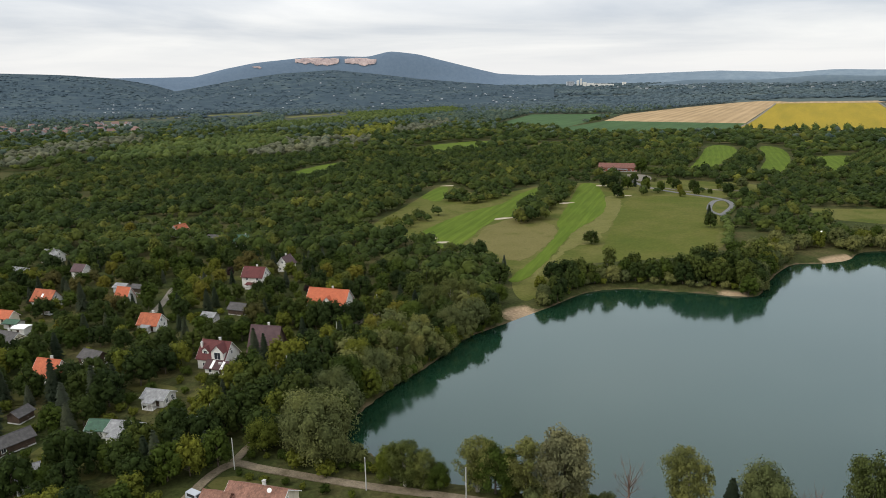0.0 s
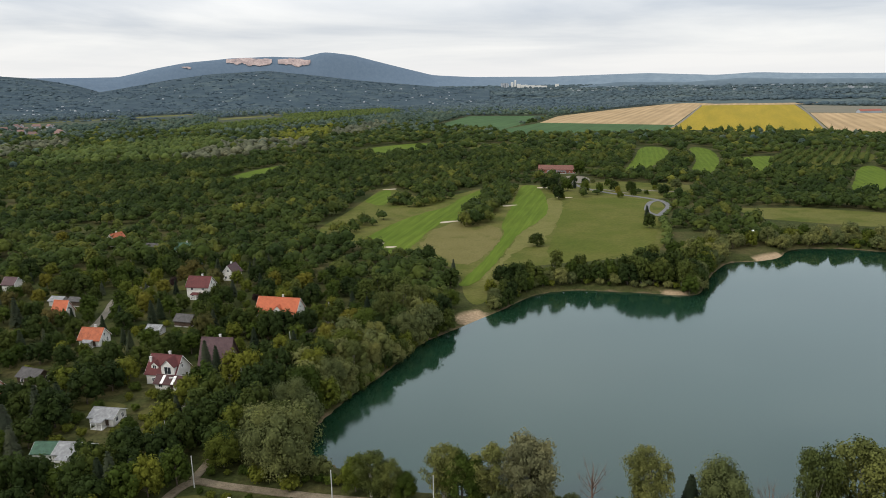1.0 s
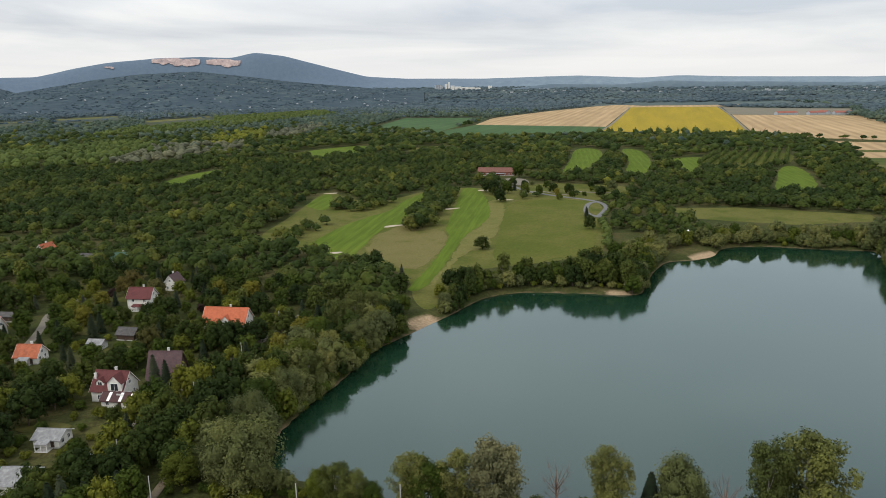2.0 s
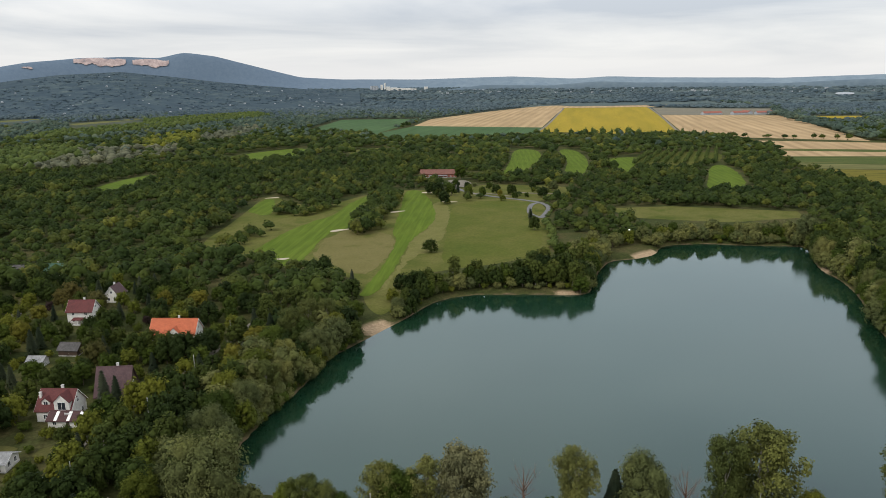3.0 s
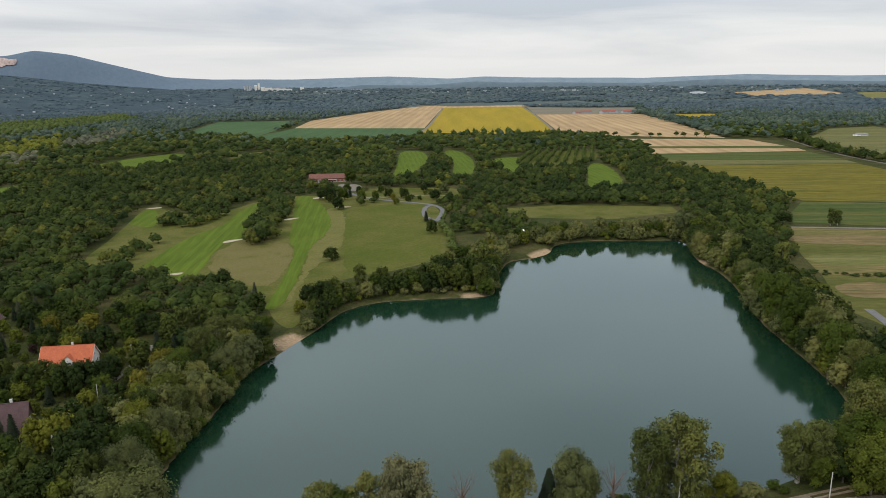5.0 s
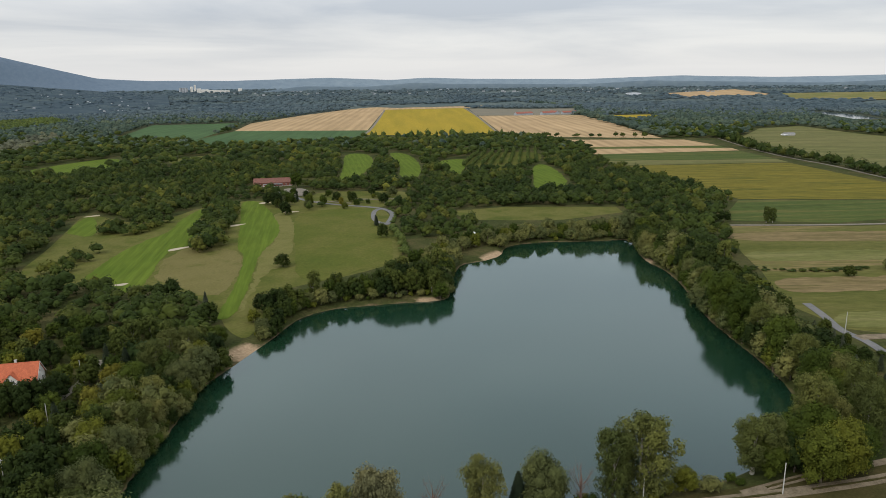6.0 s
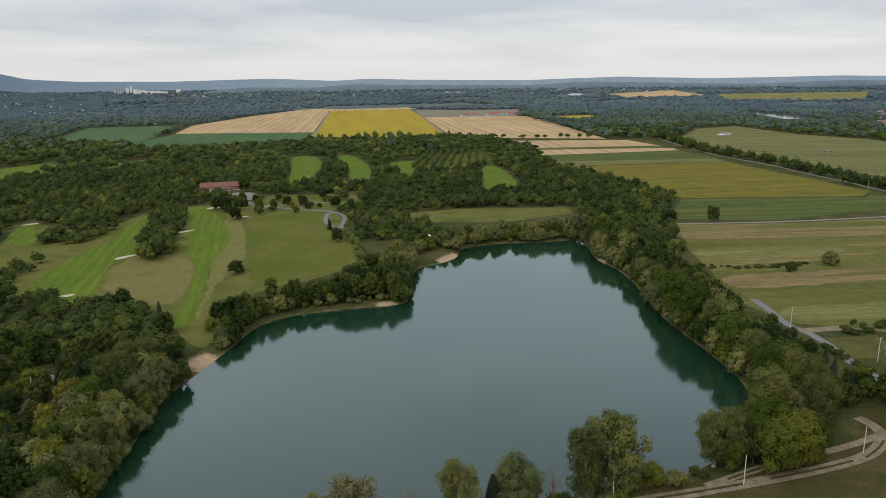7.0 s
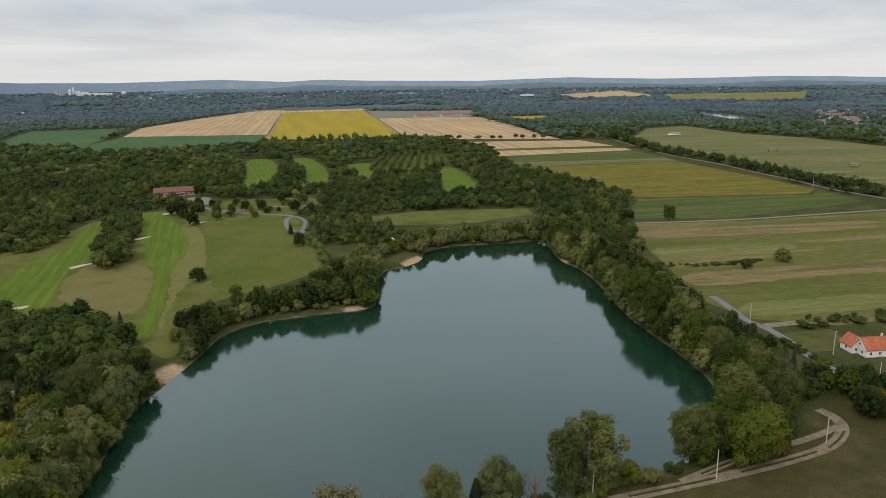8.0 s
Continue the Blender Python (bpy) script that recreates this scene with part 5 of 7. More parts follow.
# ---------------------------------------------------------------- houses of the garden village: plan
# name, x, y, turn, length, width, height of eaves, of ridge, roof, wall, label, extras
FARM_X, FARM_Y = 241.5, 105.0
HOUSES = [
    ("long_house", -46, 272, -18, 17, 8.5, 3.0, 7.6, M_ORANGE, M_WHITE, "long white house with a bright orange tiled roof", "chimney cross_gable porch"),
    ("two_storey_house", -84, 304.5, -15, 10, 7, 5.2, 8.8, M_RED, M_WHITE, "two-storey white house with a dark red roof", "chimney veranda"),
    ("small_house", -76, 331, 70, 7, 6, 3.6, 7.2, M_PURPLE, M_WHITE, "small white house with a brown-purple roof", "chimney"),
    ("tower_cottage", -132, 280, -18, 6.0, 5.6, 3.4, 7.6, M_ORANGE, M_WHITE, "narrow white cottage with a steep orange roof", "porch"),
    ("cottage", -109, 250, -14, 8, 6.5, 2.6, 5.8, M_ORANGE_OLD, M_WHITE, "white cottage with a worn red-orange roof", "chimney porch"),
    ("lean_to_house", -165, 281, -18, 10, 7, 3.0, 6.8, M_ORANGE_OLD, M_GREYWALL, "grey house with orange roof and a purple lean-to", "leanto skylight"),
    ("flat_orange_house", -169, 260, -16, 6, 5, 2.6, 4.8, M_ORANGE, M_CREAM, "low cream house with an orange roof", ""),
    ("brown_house", -154, 235, -22, 11, 7, 2.6, 5.2, M_DARKROOF, M_CREAM, "cream house with a dark brown sheet roof", "chimney"),
    ("garden_villa", -73, 213.5, -18, 10, 8.4, 3.6, 8.2, M_RED, M_WHITE, "white villa with dark red hipped roof, dormers and chimneys", "chimney chimney2 dormer dormer2 big_gable"),
    ("villa_annex", -69, 206.5, -18, 11.5, 4.6, 2.3, 3.9, M_MAROON, M_WHITE, "low white annex with dark red roof and long skylights", "skylights"),
    ("steep_chalet", -59.5, 223, -12, 10, 8.6, 2.2, 9.6, M_PURPLE, M_DARKWOOD, "steep-roofed chalet with purple-brown tiles", "chimney"),
    ("orange_house", -122, 204, -16, 8.4, 7.0, 2.8, 6.8, M_ORANGE, M_WHITE, "white house with orange tiled roof and timbered gable", "chimney"),
    ("orange_wing", -113.5, 200, -16, 7.6, 4.6, 2.3, 4.0, M_ORANGE, M_GREYWALL, "low grey wing with an orange tiled roof", "skylight"),
    ("dark_barn", -115, 217, -25, 8, 5.5, 2.6, 4.4, M_DARKROOF, M_DARKWOOD, "dark weathered board barn with a low roof", ""),
    ("white_bungalow", -82, 186.5, -15, 7.0, 6, 2.4, 3.9, M_SLATE, M_WHITE, "white bungalow with a pale grey roof", "porch"),
    ("green_cottage", -90, 168.5, -6, 5.2, 5.2, 2.3, 3.9, M_GREENROOF, M_WHITE, "small cottage with a green sheet roof", ""),
    ("grey_cottage", -83, 167, -15, 7.2, 6, 2.4, 4.0, M_SLATE, M_WHITE, "white cottage with grey roof and glazed veranda", "porch"),
    ("long_shed", -109.5, 161, 55, 10, 5, 2.4, 4.0, M_DARKROOF, M_DARKWOOD, "long dark shed with a weathered grey roof", ""),
    ("small_shed", -116, 177, 74, 5, 4, 2.2, 3.4, M_DARKROOF, M_DARKWOOD, "small dark garden shed", ""),
    ("grey_hut", -97, 145, 35, 7, 6, 2.6, 4.2, M_SLATE, M_WHITE, "grey-roofed hut with white sheet eaves", "porch"),
    ("clay_tiled_house", -39.5, 132, -16, 13, 10, 3.2, 6.4, M_TILE, M_CREAM, "house with a broad weathered clay-tile roof", "chimney dish wing"),
    ("grey_house", -203, 357, -20, 9, 7, 3.4, 6.4, M_SLATE, M_WHITE, "white house with grey roof and chimney", "chimney"),
    ("brown_tower", -172, 324, -15, 6, 6, 4.0, 6.6, M_PURPLE, M_WHITE, "narrow white house with a brown roof", ""),
    ("red_gable_house", -158, 416, 60, 8, 7, 3.4, 7.0, M_ORANGE_OLD, M_WHITE, "white gabled house with a rusty orange roof", "chimney"),
    ("green_roofed_house", -112, 388, -12, 12, 8, 3.0, 5.8, M_GREENROOF, M_WHITE, "house with a dark green roof and white gable", "chimney"),
    ("dark_cabin", -81, 266, -20, 7, 5, 2.4, 4.2, M_DARKROOF, M_DARKWOOD, "dark wooden cabin with pale base", ""),
    ("grey_lean_shed", -90, 258, -17, 5.5, 4, 2.0, 3.2, M_SLATE, M_GREYWALL, "small grey sheet-roofed shed", ""),
    ("white_hut", -156, 247, -11, 5, 4, 2.6, 2.9, M_TENT, M_WHITE, "flat-roofed white garden hut", ""),
    ("farmhouse", FARM_X, FARM_Y, -32, 15, 7.4, 3.2, 6.6, M_ORANGE_OLD, M_WHITE, "large white farmhouse with an orange-red roof", "chimney"),
    ("farmhouse_wing", FARM_X - 3.5, FARM_Y + 7.2, 58, 6.5, 6, 3.0, 6.0, M_ORANGE_OLD, M_WHITE, "white gabled farmhouse wing with a red-brown roof", ""),
    ("clubhouse", 172, 686, -18, 36, 12, 3.6, 7.2, M_BROWNTILE, M_BRICKRED, "long golf clubhouse with a brownish red roof", "porch"),
    ("tarp_shed", -163, 254, -15, 6, 4, 2.2, 3.0, M_GREENROOF, M_GREYWALL, "low shed with a green roof", ""),
    ("grey_summerhouse", -142, 300, -18, 6, 5, 2.4, 3.6, M_SLATE, M_GREYWALL, "low grey summerhouse in a garden", ""),
    ("dark_summerhouse", -133, 298, -18, 8, 4, 2.4, 3.4, M_DARKROOF, M_DARKWOOD, "long dark garden shelter", ""),
    ("shed_by_wood", -133, 401, -15, 7, 4, 2.2, 3.4, M_DARKROOF, M_DARKWOOD, "dark shed at the edge of the wood", ""),
    ("hut_by_wood", -206, 332, -20, 9, 5, 2.6, 3.6, M_SLATE, M_WHITE, "flat grey-white hut among trees", ""),
]


def near_house(x, y, margin):
    for h in HOUSES:
        a = radians(h[3])
        dx, dy = x - h[1], y - h[2]
        u, v = dx * math.cos(a) + dy * math.sin(a), -dx * math.sin(a) + dy * math.cos(a)
        # keep the view from the south free: low trees only on that side
        if abs(u) < h[4] / 2 + margin and -h[5] / 2 - margin * 2.0 < v < h[5] / 2 + margin:
            return True
    return False


# gardens: lawns and trees among the houses
VILLAGE = [(-235, 300), (-235, 150), (-150, 120), (-60, 124), (-56, 160), (-36, 190), (-22, 215), (-14, 240), (-10, 275), (-20, 320), (-60, 350), (-110, 365), (-180, 345)]
GARDENS = [(-72, 160, 9, 12, 10), (-62, 202, 9, 6, -18), (-95, 158, 16, 9, -10), (-90, 150, 18, 10, -5), (-75, 252, 26, 8, -15), (-150, 268, 18, 8, -18), (-128, 262, 14, 7, -15), (-60, 262, 12, 10, -18),
           (-140, 290, 20, 9, -15), (-100, 278, 16, 8, -20), (-47, 142, 14, 7, -20), (-40, 246, 16, 8, -20), (-36, 258, 9, 5, -20), (-60, 280, 14, 8, -15), (-110, 232, 14, 8, -15), (-135, 225, 12, 9, -18),
           (-96, 232, 16, 7, -15), (-118, 243, 12, 7, -15), (-88, 196, 16, 6, -15), (-100, 185, 14, 8, -10), (-60, 240, 14, 7, -15), (-150, 250, 14, 7, -18), (-105, 300, 18, 8, -15), (-95, 318, 14, 7, -15), (-70, 190, 10, 7, -15), (-125, 190, 12, 7, -15)]
for x, y, w, d, t in GARDENS:
    a = radians(t)
    q = [(x + u * math.cos(a) - v * math.sin(a), y + u * math.sin(a) + v * math.cos(a)) for u, v in ((-w / 2, -d / 2), (w / 2, -d / 2), (w / 2, d / 2), (-w / 2, d / 2))]
    sheet("garden_lawn", rounded(q, 1), 2.04 + 0.006 * GARDENS.index((x, y, w, d, t)), M_LAWN, "uneven garden lawn between hedges", "lawn")
# trees that stand before and between the houses
for kinds_, size_, spots_ in (
    (MID_DARK, (0.85, 1.05), ((-48, 252), (-43, 249), (-37, 248), (-33, 253), (-41, 243), (-47, 245))),
    (MID_DARK + MID_FIR, (0.85, 1.15), ((-105, 188), (-99, 184), (-95, 184), (-104, 195), (-97, 192), (-120, 190), (-126, 186), (-118, 168), (-112, 187), (-104, 177), (-97, 173), (-92, 198), (-110, 192), (-123, 176), (-131, 192))),
    (MID_DARK + MID_FRUIT, (0.75, 1.05), ((-79, 150), (-74, 147), (-64, 145), (-66, 155), (-68, 161), (-76, 157), (-72, 152), (-84, 150), (-88, 147), (-60, 160), (-57, 166))),
    (MID_FIR, (0.9, 1.1), ((-70, 148), (-67, 147), (-58, 213), (-62, 216), (-142, 296), (-146, 272))),
    (MID_BROAD, (0.9, 1.15), ((-54, 150.5), (-59.5, 147), (-61, 189), (-58, 196), (-52, 208), (-47, 205), (-62, 173))),
    (MID_DARK, (0.9, 1.2), ((-46, 160), (-44, 196), (-38, 193), (-52, 186), (-47, 180), (-43, 186), (-50, 176), (-40, 176), (-54, 170), (-38, 205), (-44, 212), (-34, 214))),
    (MID_FRUIT + MID_DARK, (0.7, 1.0), ((-101, 141), (-95, 138), (-90, 141), (-107, 146), (-84, 139), (-92, 220), (-84, 222), (-100, 222), (-118, 240), (-128, 236), (-100, 205), (-105, 212), (-88, 207), (-96, 208), (-135, 210)))):
    for x, y in spots_:
        if not near_house(x, y, 1.2):
            plant(kinds_[int(rng.integers(len(kinds_)))], x, y, rng.uniform(*size_), rng.uniform(0.95, 1.2), group="trees of the garden village")
VKINDS = MID_BROAD * 4 + MID_FRUIT * 5 + MID_DARK * 4 + MID_FIR * 3 + MID_POPLAR + [MID_YELLOW, MID_RUST, MID_PURPLE] + SHRUB * 3
vx, vy = rng.uniform(-215, -8, 9000), rng.uniform(118, 365, 9000)
keep = inside(VILLAGE, vx, vy)
count = 0
vx, vy = vx[keep], vy[keep]
free = np.ones(len(vx), bool)
for rd in ROADS:
    free &= distance(rd[1], vx, vy, False) > rd[2] / 2 + 1.5
vx, vy = vx[free], vy[free]
order = np.argsort(np.hypot(vx, vy) + rng.uniform(0, 110, len(vx)))
for x, y in zip(vx[order], vy[order]):
    dist = math.hypot(x, y)
    gap = 4.6 if y < 190 else 5.8
    if near_house(x, y, 2.6) or any((x - u) ** 2 + (y - v) ** 2 < gap * gap for u, v in ALL_TREES) or (x / y < -0.70):
        continue
    if any(((x - gx_) ** 2 / gw_ ** 2 + (y - gy_) ** 2 / gd_ ** 2) < 0.22 for gx_, gy_, gw_, gd_, gt_ in GARDENS):
        continue
    k = VKINDS[int(rng.integers(len(VKINDS)))]
    if near_house(x, y, 4.6):
        k = SHRUB[int(rng.integers(2))]
    plant(k, float(x), float(y), rng.uniform(0.55, 1.0), rng.uniform(0.85, 1.15), group="trees of the garden village")
    count += 1
    if count > 600:
        break
for t in (*NEAR_POPLAR, *NEAR_WILLOW, *NEAR_BROAD, *MID_BROAD, *MID_FRUIT, *MID_DARK, *MID_WILLOW, *MID_POPLAR, *MID_FIR, *SHRUB, MID_RUST, MID_PURPLE, MID_YELLOW, SHRUB_W):
    if t not in USED:
        for o in (*t.children, t):
            bpy.data.objects.remove(o)

# ---------------------------------------------------------------- woods, counted as stuff
def clump_template(seed, leaves, size, lobes):
    """A crown of unit width and height: rounded lobes over a dome, with leaf sprays on them."""
    r = np.random.default_rng(seed)
    cs, rs = [(0, 0, 0.50)], [(0.36, 0.36, 0.40)]
    for i in range(lobes):
        a, rr = i * 2.4 + seed, r.uniform(0.17, 0.25)
        reach = r.uniform(0.18, 0.33)
        cs.append((reach * math.cos(a), reach * math.sin(a), 0.80 - reach * r.uniform(0.9, 1.5)))
        rs.append((rr, rr, rr * r.uniform(0.8, 1.0)))
    pieces = [leaf_tris(r, np.array(cs), np.array(rs), leaves, size, 0.3, 8)] if leaves else []
    f1 = ICO1[1][ICO1[0][ICO1[1]].mean(1)[:, 2] > -0.45]
    for c, q in zip(cs, rs):
        pieces.append((ICO1[0] * q * (0.9 if leaves else 1.08) * (1 + 0.12 * r.normal(size=(len(ICO1[0]), 1))) + c, f1))
    v, f = joined(pieces)
    v[:, 2] = np.maximum(v[:, 2], 0.0)
    return v, f


def wood(name, spots, sizes, heights, templates, mat, label, bases=None):
    """Many crowns joined into one mesh."""
    r = np.random.default_rng(len(spots))
    pick = r.integers(len(templates), size=len(spots))
    zs = ground_z(spots[:, 0], spots[:, 1]) if bases is None else bases
    stand = np.array([noise.fractal(Vector((x * 0.009, y * 0.007, 4.0)), 0.8, 2.0, 3) for x, y in spots])
    hue = np.clip(0.40 + 0.28 * stand + 0.22 * r.normal(size=len(spots)), 0, 1)
    vs, fs, ts, o = [], [], [], 0
    for k, (tv, tf) in enumerate(templates):
        ids = np.where(pick == k)[0]
        if not len(ids):
            continue
        ang = r.uniform(0, 2 * math.pi, len(ids))
        c, s = np.cos(ang)[:, None], np.sin(ang)[:, None]
        w, h = sizes[ids][:, None], heights[ids][:, None]
        x = (tv[None, :, 0] * c - tv[None, :, 1] * s) * w + spots[ids, 0][:, None]
        y = (tv[None, :, 0] * s + tv[None, :, 1] * c) * w + spots[ids, 1][:, None]
        z = tv[None, :, 2] * h + zs[ids][:, None]
        vs.append(np.stack([x, y, z], -1).reshape(-1, 3))
        fs.append((tf[None] + (np.arange(len(ids)) * len(tv))[:, None, None] + o).reshape(-1, 3))
        ts.append(np.repeat(hue[ids], len(tv)))
        o += len(ids) * len(tv)
    ob = part(name, mesh_from(name, np.concatenate(vs), np.concatenate(fs), np.concatenate(ts), True), mat, None)
    return tagged(ob, label, "wood", kind="stuff")


def scatter(x0, x1, y0, y1, gap, r, jitter=0.42):
    """Spots on a shaken grid."""
    ax, ay = np.meshgrid(np.arange(x0, x1, gap), np.arange(y0, y1, gap), indexing="ij")
    q = np.stack([ax.ravel(), ay.ravel()], 1)
    q[:, 0] += (np.arange(len(q)) % 2) * gap * 0.3
    return q + r.uniform(-jitter, jitter, q.shape) * gap


def in_view(q, margin=0.0):
    az = np.degrees(np.arctan2(q[:, 0], q[:, 1]))
    return (az > -35 - margin) & (az < 74 + margin)


def clear(q, edge):
    ok = ~inside(SHORE, q[:, 0], q[:, 1]) & ~inside(VILLAGE, q[:, 0], q[:, 1])
    ok &= distance(SHORE, q[:, 0], q[:, 1]) > 16
    for poly in OPEN:
        p_ = np.asarray(poly, float)
        lo, hi = p_.min(0) - 20, p_.max(0) + 20
        nb = (q[:, 0] > lo[0]) & (q[:, 0] < hi[0]) & (q[:, 1] > lo[1]) & (q[:, 1] < hi[1]) & ok
        if nb.any():
            s = q[nb]
            ok[nb] = ~inside(poly, s[:, 0], s[:, 1]) & (distance(poly, s[:, 0], s[:, 1]) > edge)
    for rd in ROADS:
        ok &= distance(rd[1], q[:, 0], q[:, 1], False) > rd[2] / 2 + edge * 0.8
    return ok


# ground without trees besides the fields: grass margins between golf course, lake and farmland
BARE_GROUND = [
    [(208, 352), (222, 372), (238, 432), (262, 412), (293, 392), (352, 390), (330, 345), (294, 332)],
    [(30, 266), (64, 296), (130, 286), (172, 340), (204, 362), (172, 416), (146, 352), (106, 343), (62, 338), (35, 322), (29, 292)],
    [(640, 180), (520, 60), (330, 95), (262, 128), (262, 80), (300, 20), (700, 20), (1110, 410), (1190, 560), (1210, 690), (1330, 893), (1206, 897), (980, 770), (960, 800), (836, 640), (700, 400), (630, 240)],
    [(470, 385), (560, 610), (580, 660), (620, 722), (672, 785), (724, 940), (700, 1046), (890, 850), (960, 800), (836, 640), (783, 545), (700, 400), (600, 240), (440, 268), (372, 318)],
    [(458, 1110), (520, 1240), (1060, 2280), (1350, 2220), (1310, 1530), (890, 850), (700, 1040), (640, 1060)],
    [(150, 60), (150, 125), (250, 260), (300, 240), (262, 128), (262, 60)],
]


BARE_GROUND.append([(2340, 2460), (2480, 2680), (2650, 2580), (2500, 2360)])


def bare(q):
    r = np.zeros(len(q), bool)
    for poly in BARE_GROUND:
        r |= inside(poly, q[:, 0], q[:, 1])
    return r


TREE_BELT = [(43, 431), (50, 417), (57, 440), (64, 442), (78, 492), (96, 530), (114, 590), (100, 604), (84, 576), (61, 500)]
TREES_A = [(-25, 424), (-21, 424), (-3, 458), (-4, 472), (-14, 470), (-22, 448)]
TREES_B = [(2, 520), (24, 509), (44, 531), (53, 541), (50, 556), (20, 540), (4, 540)]
TREES_C = [(-37, 424), (-28, 419), (-24, 432), (-34, 436)]
T_NEAR = [clump_template(200 + i, 115, 0.135, 5) for i in range(6)]
T_MID = [clump_template(220 + i, 12, 0.19, 3) for i in range(5)]
T_MID2 = [clump_template(260 + i, 6, 0.22, 2) for i in range(5)]
T_FAR = [clump_template(240 + i, 0, 0.3, 1) for i in range(5)]
wr_ = np.random.default_rng(31)
# woods round the golf course and behind the village
q = scatter(-420, 760, 262, 900, 7.8, wr_)
d = np.hypot(q[:, 0], q[:, 1])
q = q[in_view(q) & (d < 900) & clear(q, 4.0) & ~bare(q)]
for poly in (TREE_BELT, TREES_A, TREES_B, TREES_C):
    e = scatter(-60, 140, 400, 620, 6.0, wr_)
    q = np.concatenate([q, e[inside(poly, e[:, 0], e[:, 1])]])
thin = np.sin(q[:, 0] * 0.031 + 1.0) * np.cos(q[:, 1] * 0.027) + wr_.normal(size=len(q)) * 0.3
q = q[thin < 0.95]
old_ = np.array([noise.fractal(Vector((x * 0.012, y * 0.010, 9.0)), 0.8, 2.0, 3) for x, y in q])
q = q[(old_ < 0.25) | (wr_.uniform(0, 1, len(q)) < 0.72)]
old_ = np.array([noise.fractal(Vector((x * 0.012, y * 0.010, 9.0)), 0.8, 2.0, 3) for x, y in q])
s = np.clip(8.3 + 3.2 * old_ + 1.7 * wr_.normal(size=len(q)), 4.5, 12.5)
wood("woodland", q, s, s * wr_.uniform(0.72, 1.08, len(q)), T_NEAR, LEAF["forest"], "dense mixed green woodland round the golf course")
# river woods and plantations farther out
q = scatter(-1700, 2600, 100, 2700, 14.0, wr_)
d = np.hypot(q[:, 0], q[:, 1])
q = q[in_view(q) & (d > 895) & (d < 2500) & clear(q, 4.0) & ~bare(q)]
az_ = np.degrees(np.arctan2(q[:, 0], q[:, 1]))
d = np.hypot(q[:, 0], q[:, 1])
village_ = ((az_ < -22.5) & (d > 1450) & (d < 1980)) | ((az_ > 63.5) & (d > 1500) & (d < 2350))
q = q[~village_ | (wr_.uniform(0, 1, len(q)) < 0.35)]
GROVES = [
    (1, [(-362, 728), (-440, 935), (-377, 1105), (-266, 1196), (-217, 1047), (-243, 869), (-267, 723)]),
    (2, [(-247, 884), (-228, 1103), (-110, 1157), (-101, 975), (-174, 907), (-207, 781)]),
    (3, [(-173, 1148), (-156, 1411), (-93, 1468), (-88, 1231), (-126, 1136)]),
    (2, [(-85, 1189), (-67, 1421), (13, 1610), (23, 1431), (-39, 1217)]),
    (1, [(-395, 1313), (-324, 1875), (-132, 2114), (37, 2305), (65, 2025), (-107, 1706), (-250, 1440)]),
    (2, [(-564, 907), (-580, 1012), (-518, 1233), (-455, 1101), (-484, 892), (-465, 743)]),
]
# leaf colour by distance: plain forest first, then the haze-tinted far and distant
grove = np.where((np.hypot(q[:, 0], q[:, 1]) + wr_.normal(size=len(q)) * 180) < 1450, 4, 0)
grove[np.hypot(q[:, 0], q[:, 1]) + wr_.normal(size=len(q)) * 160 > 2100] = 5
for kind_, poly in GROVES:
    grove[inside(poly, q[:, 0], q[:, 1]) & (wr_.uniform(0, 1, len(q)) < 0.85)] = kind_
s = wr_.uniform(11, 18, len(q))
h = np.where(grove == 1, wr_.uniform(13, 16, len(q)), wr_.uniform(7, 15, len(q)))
for g_, mat, label in ((0, LEAF["far"], "far green river woods"), (1, LEAF["plantation"], "even light green poplar plantation"), (2, LEAF["grove"], "far silvery willow groves"), (3, LEAF["bright"], "bright yellow-green stand of young trees"), (4, LEAF["forest"], "mixed green woods beyond the golf course"), (5, LEAF["distant"], "far woods of the plain in haze-tinted blue-green")):
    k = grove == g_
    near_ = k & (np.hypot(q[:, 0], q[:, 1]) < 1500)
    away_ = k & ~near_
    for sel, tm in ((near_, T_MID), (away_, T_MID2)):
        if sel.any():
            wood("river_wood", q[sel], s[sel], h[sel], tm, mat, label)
q = scatter(-2700, 4700, 300, 4700, 27.0, wr_)
d = np.hypot(q[:, 0], q[:, 1])
q = q[in_view(q) & (d > 2480) & (d < 4600) & clear(q, 10.0) & ~bare(q)]
open_ = np.sin(q[:, 0] * 0.0061 + q[:, 1] * 0.0031) * np.cos(q[:, 1] * 0.0083 - q[:, 0] * 0.002) + 0.2 * wr_.normal(size=len(q))
az_ = np.degrees(np.arctan2(q[:, 0], q[:, 1]))
d = np.hypot(q[:, 0], q[:, 1])
town_ = (az_ > 11) & (az_ < 60) & (d > 3700) & (d < 4350)
q = q[(open_ < 0.62) & (az_ > 5) & (~town_ | (wr_.uniform(0, 1, len(q)) < 0.45))]
s = wr_.uniform(22, 42, len(q))
wood("distant_wood", q, s, wr_.uniform(7, 14, len(q)), T_FAR, LEAF["distant"], "distant woods on the plain in haze-tinted blue-green")


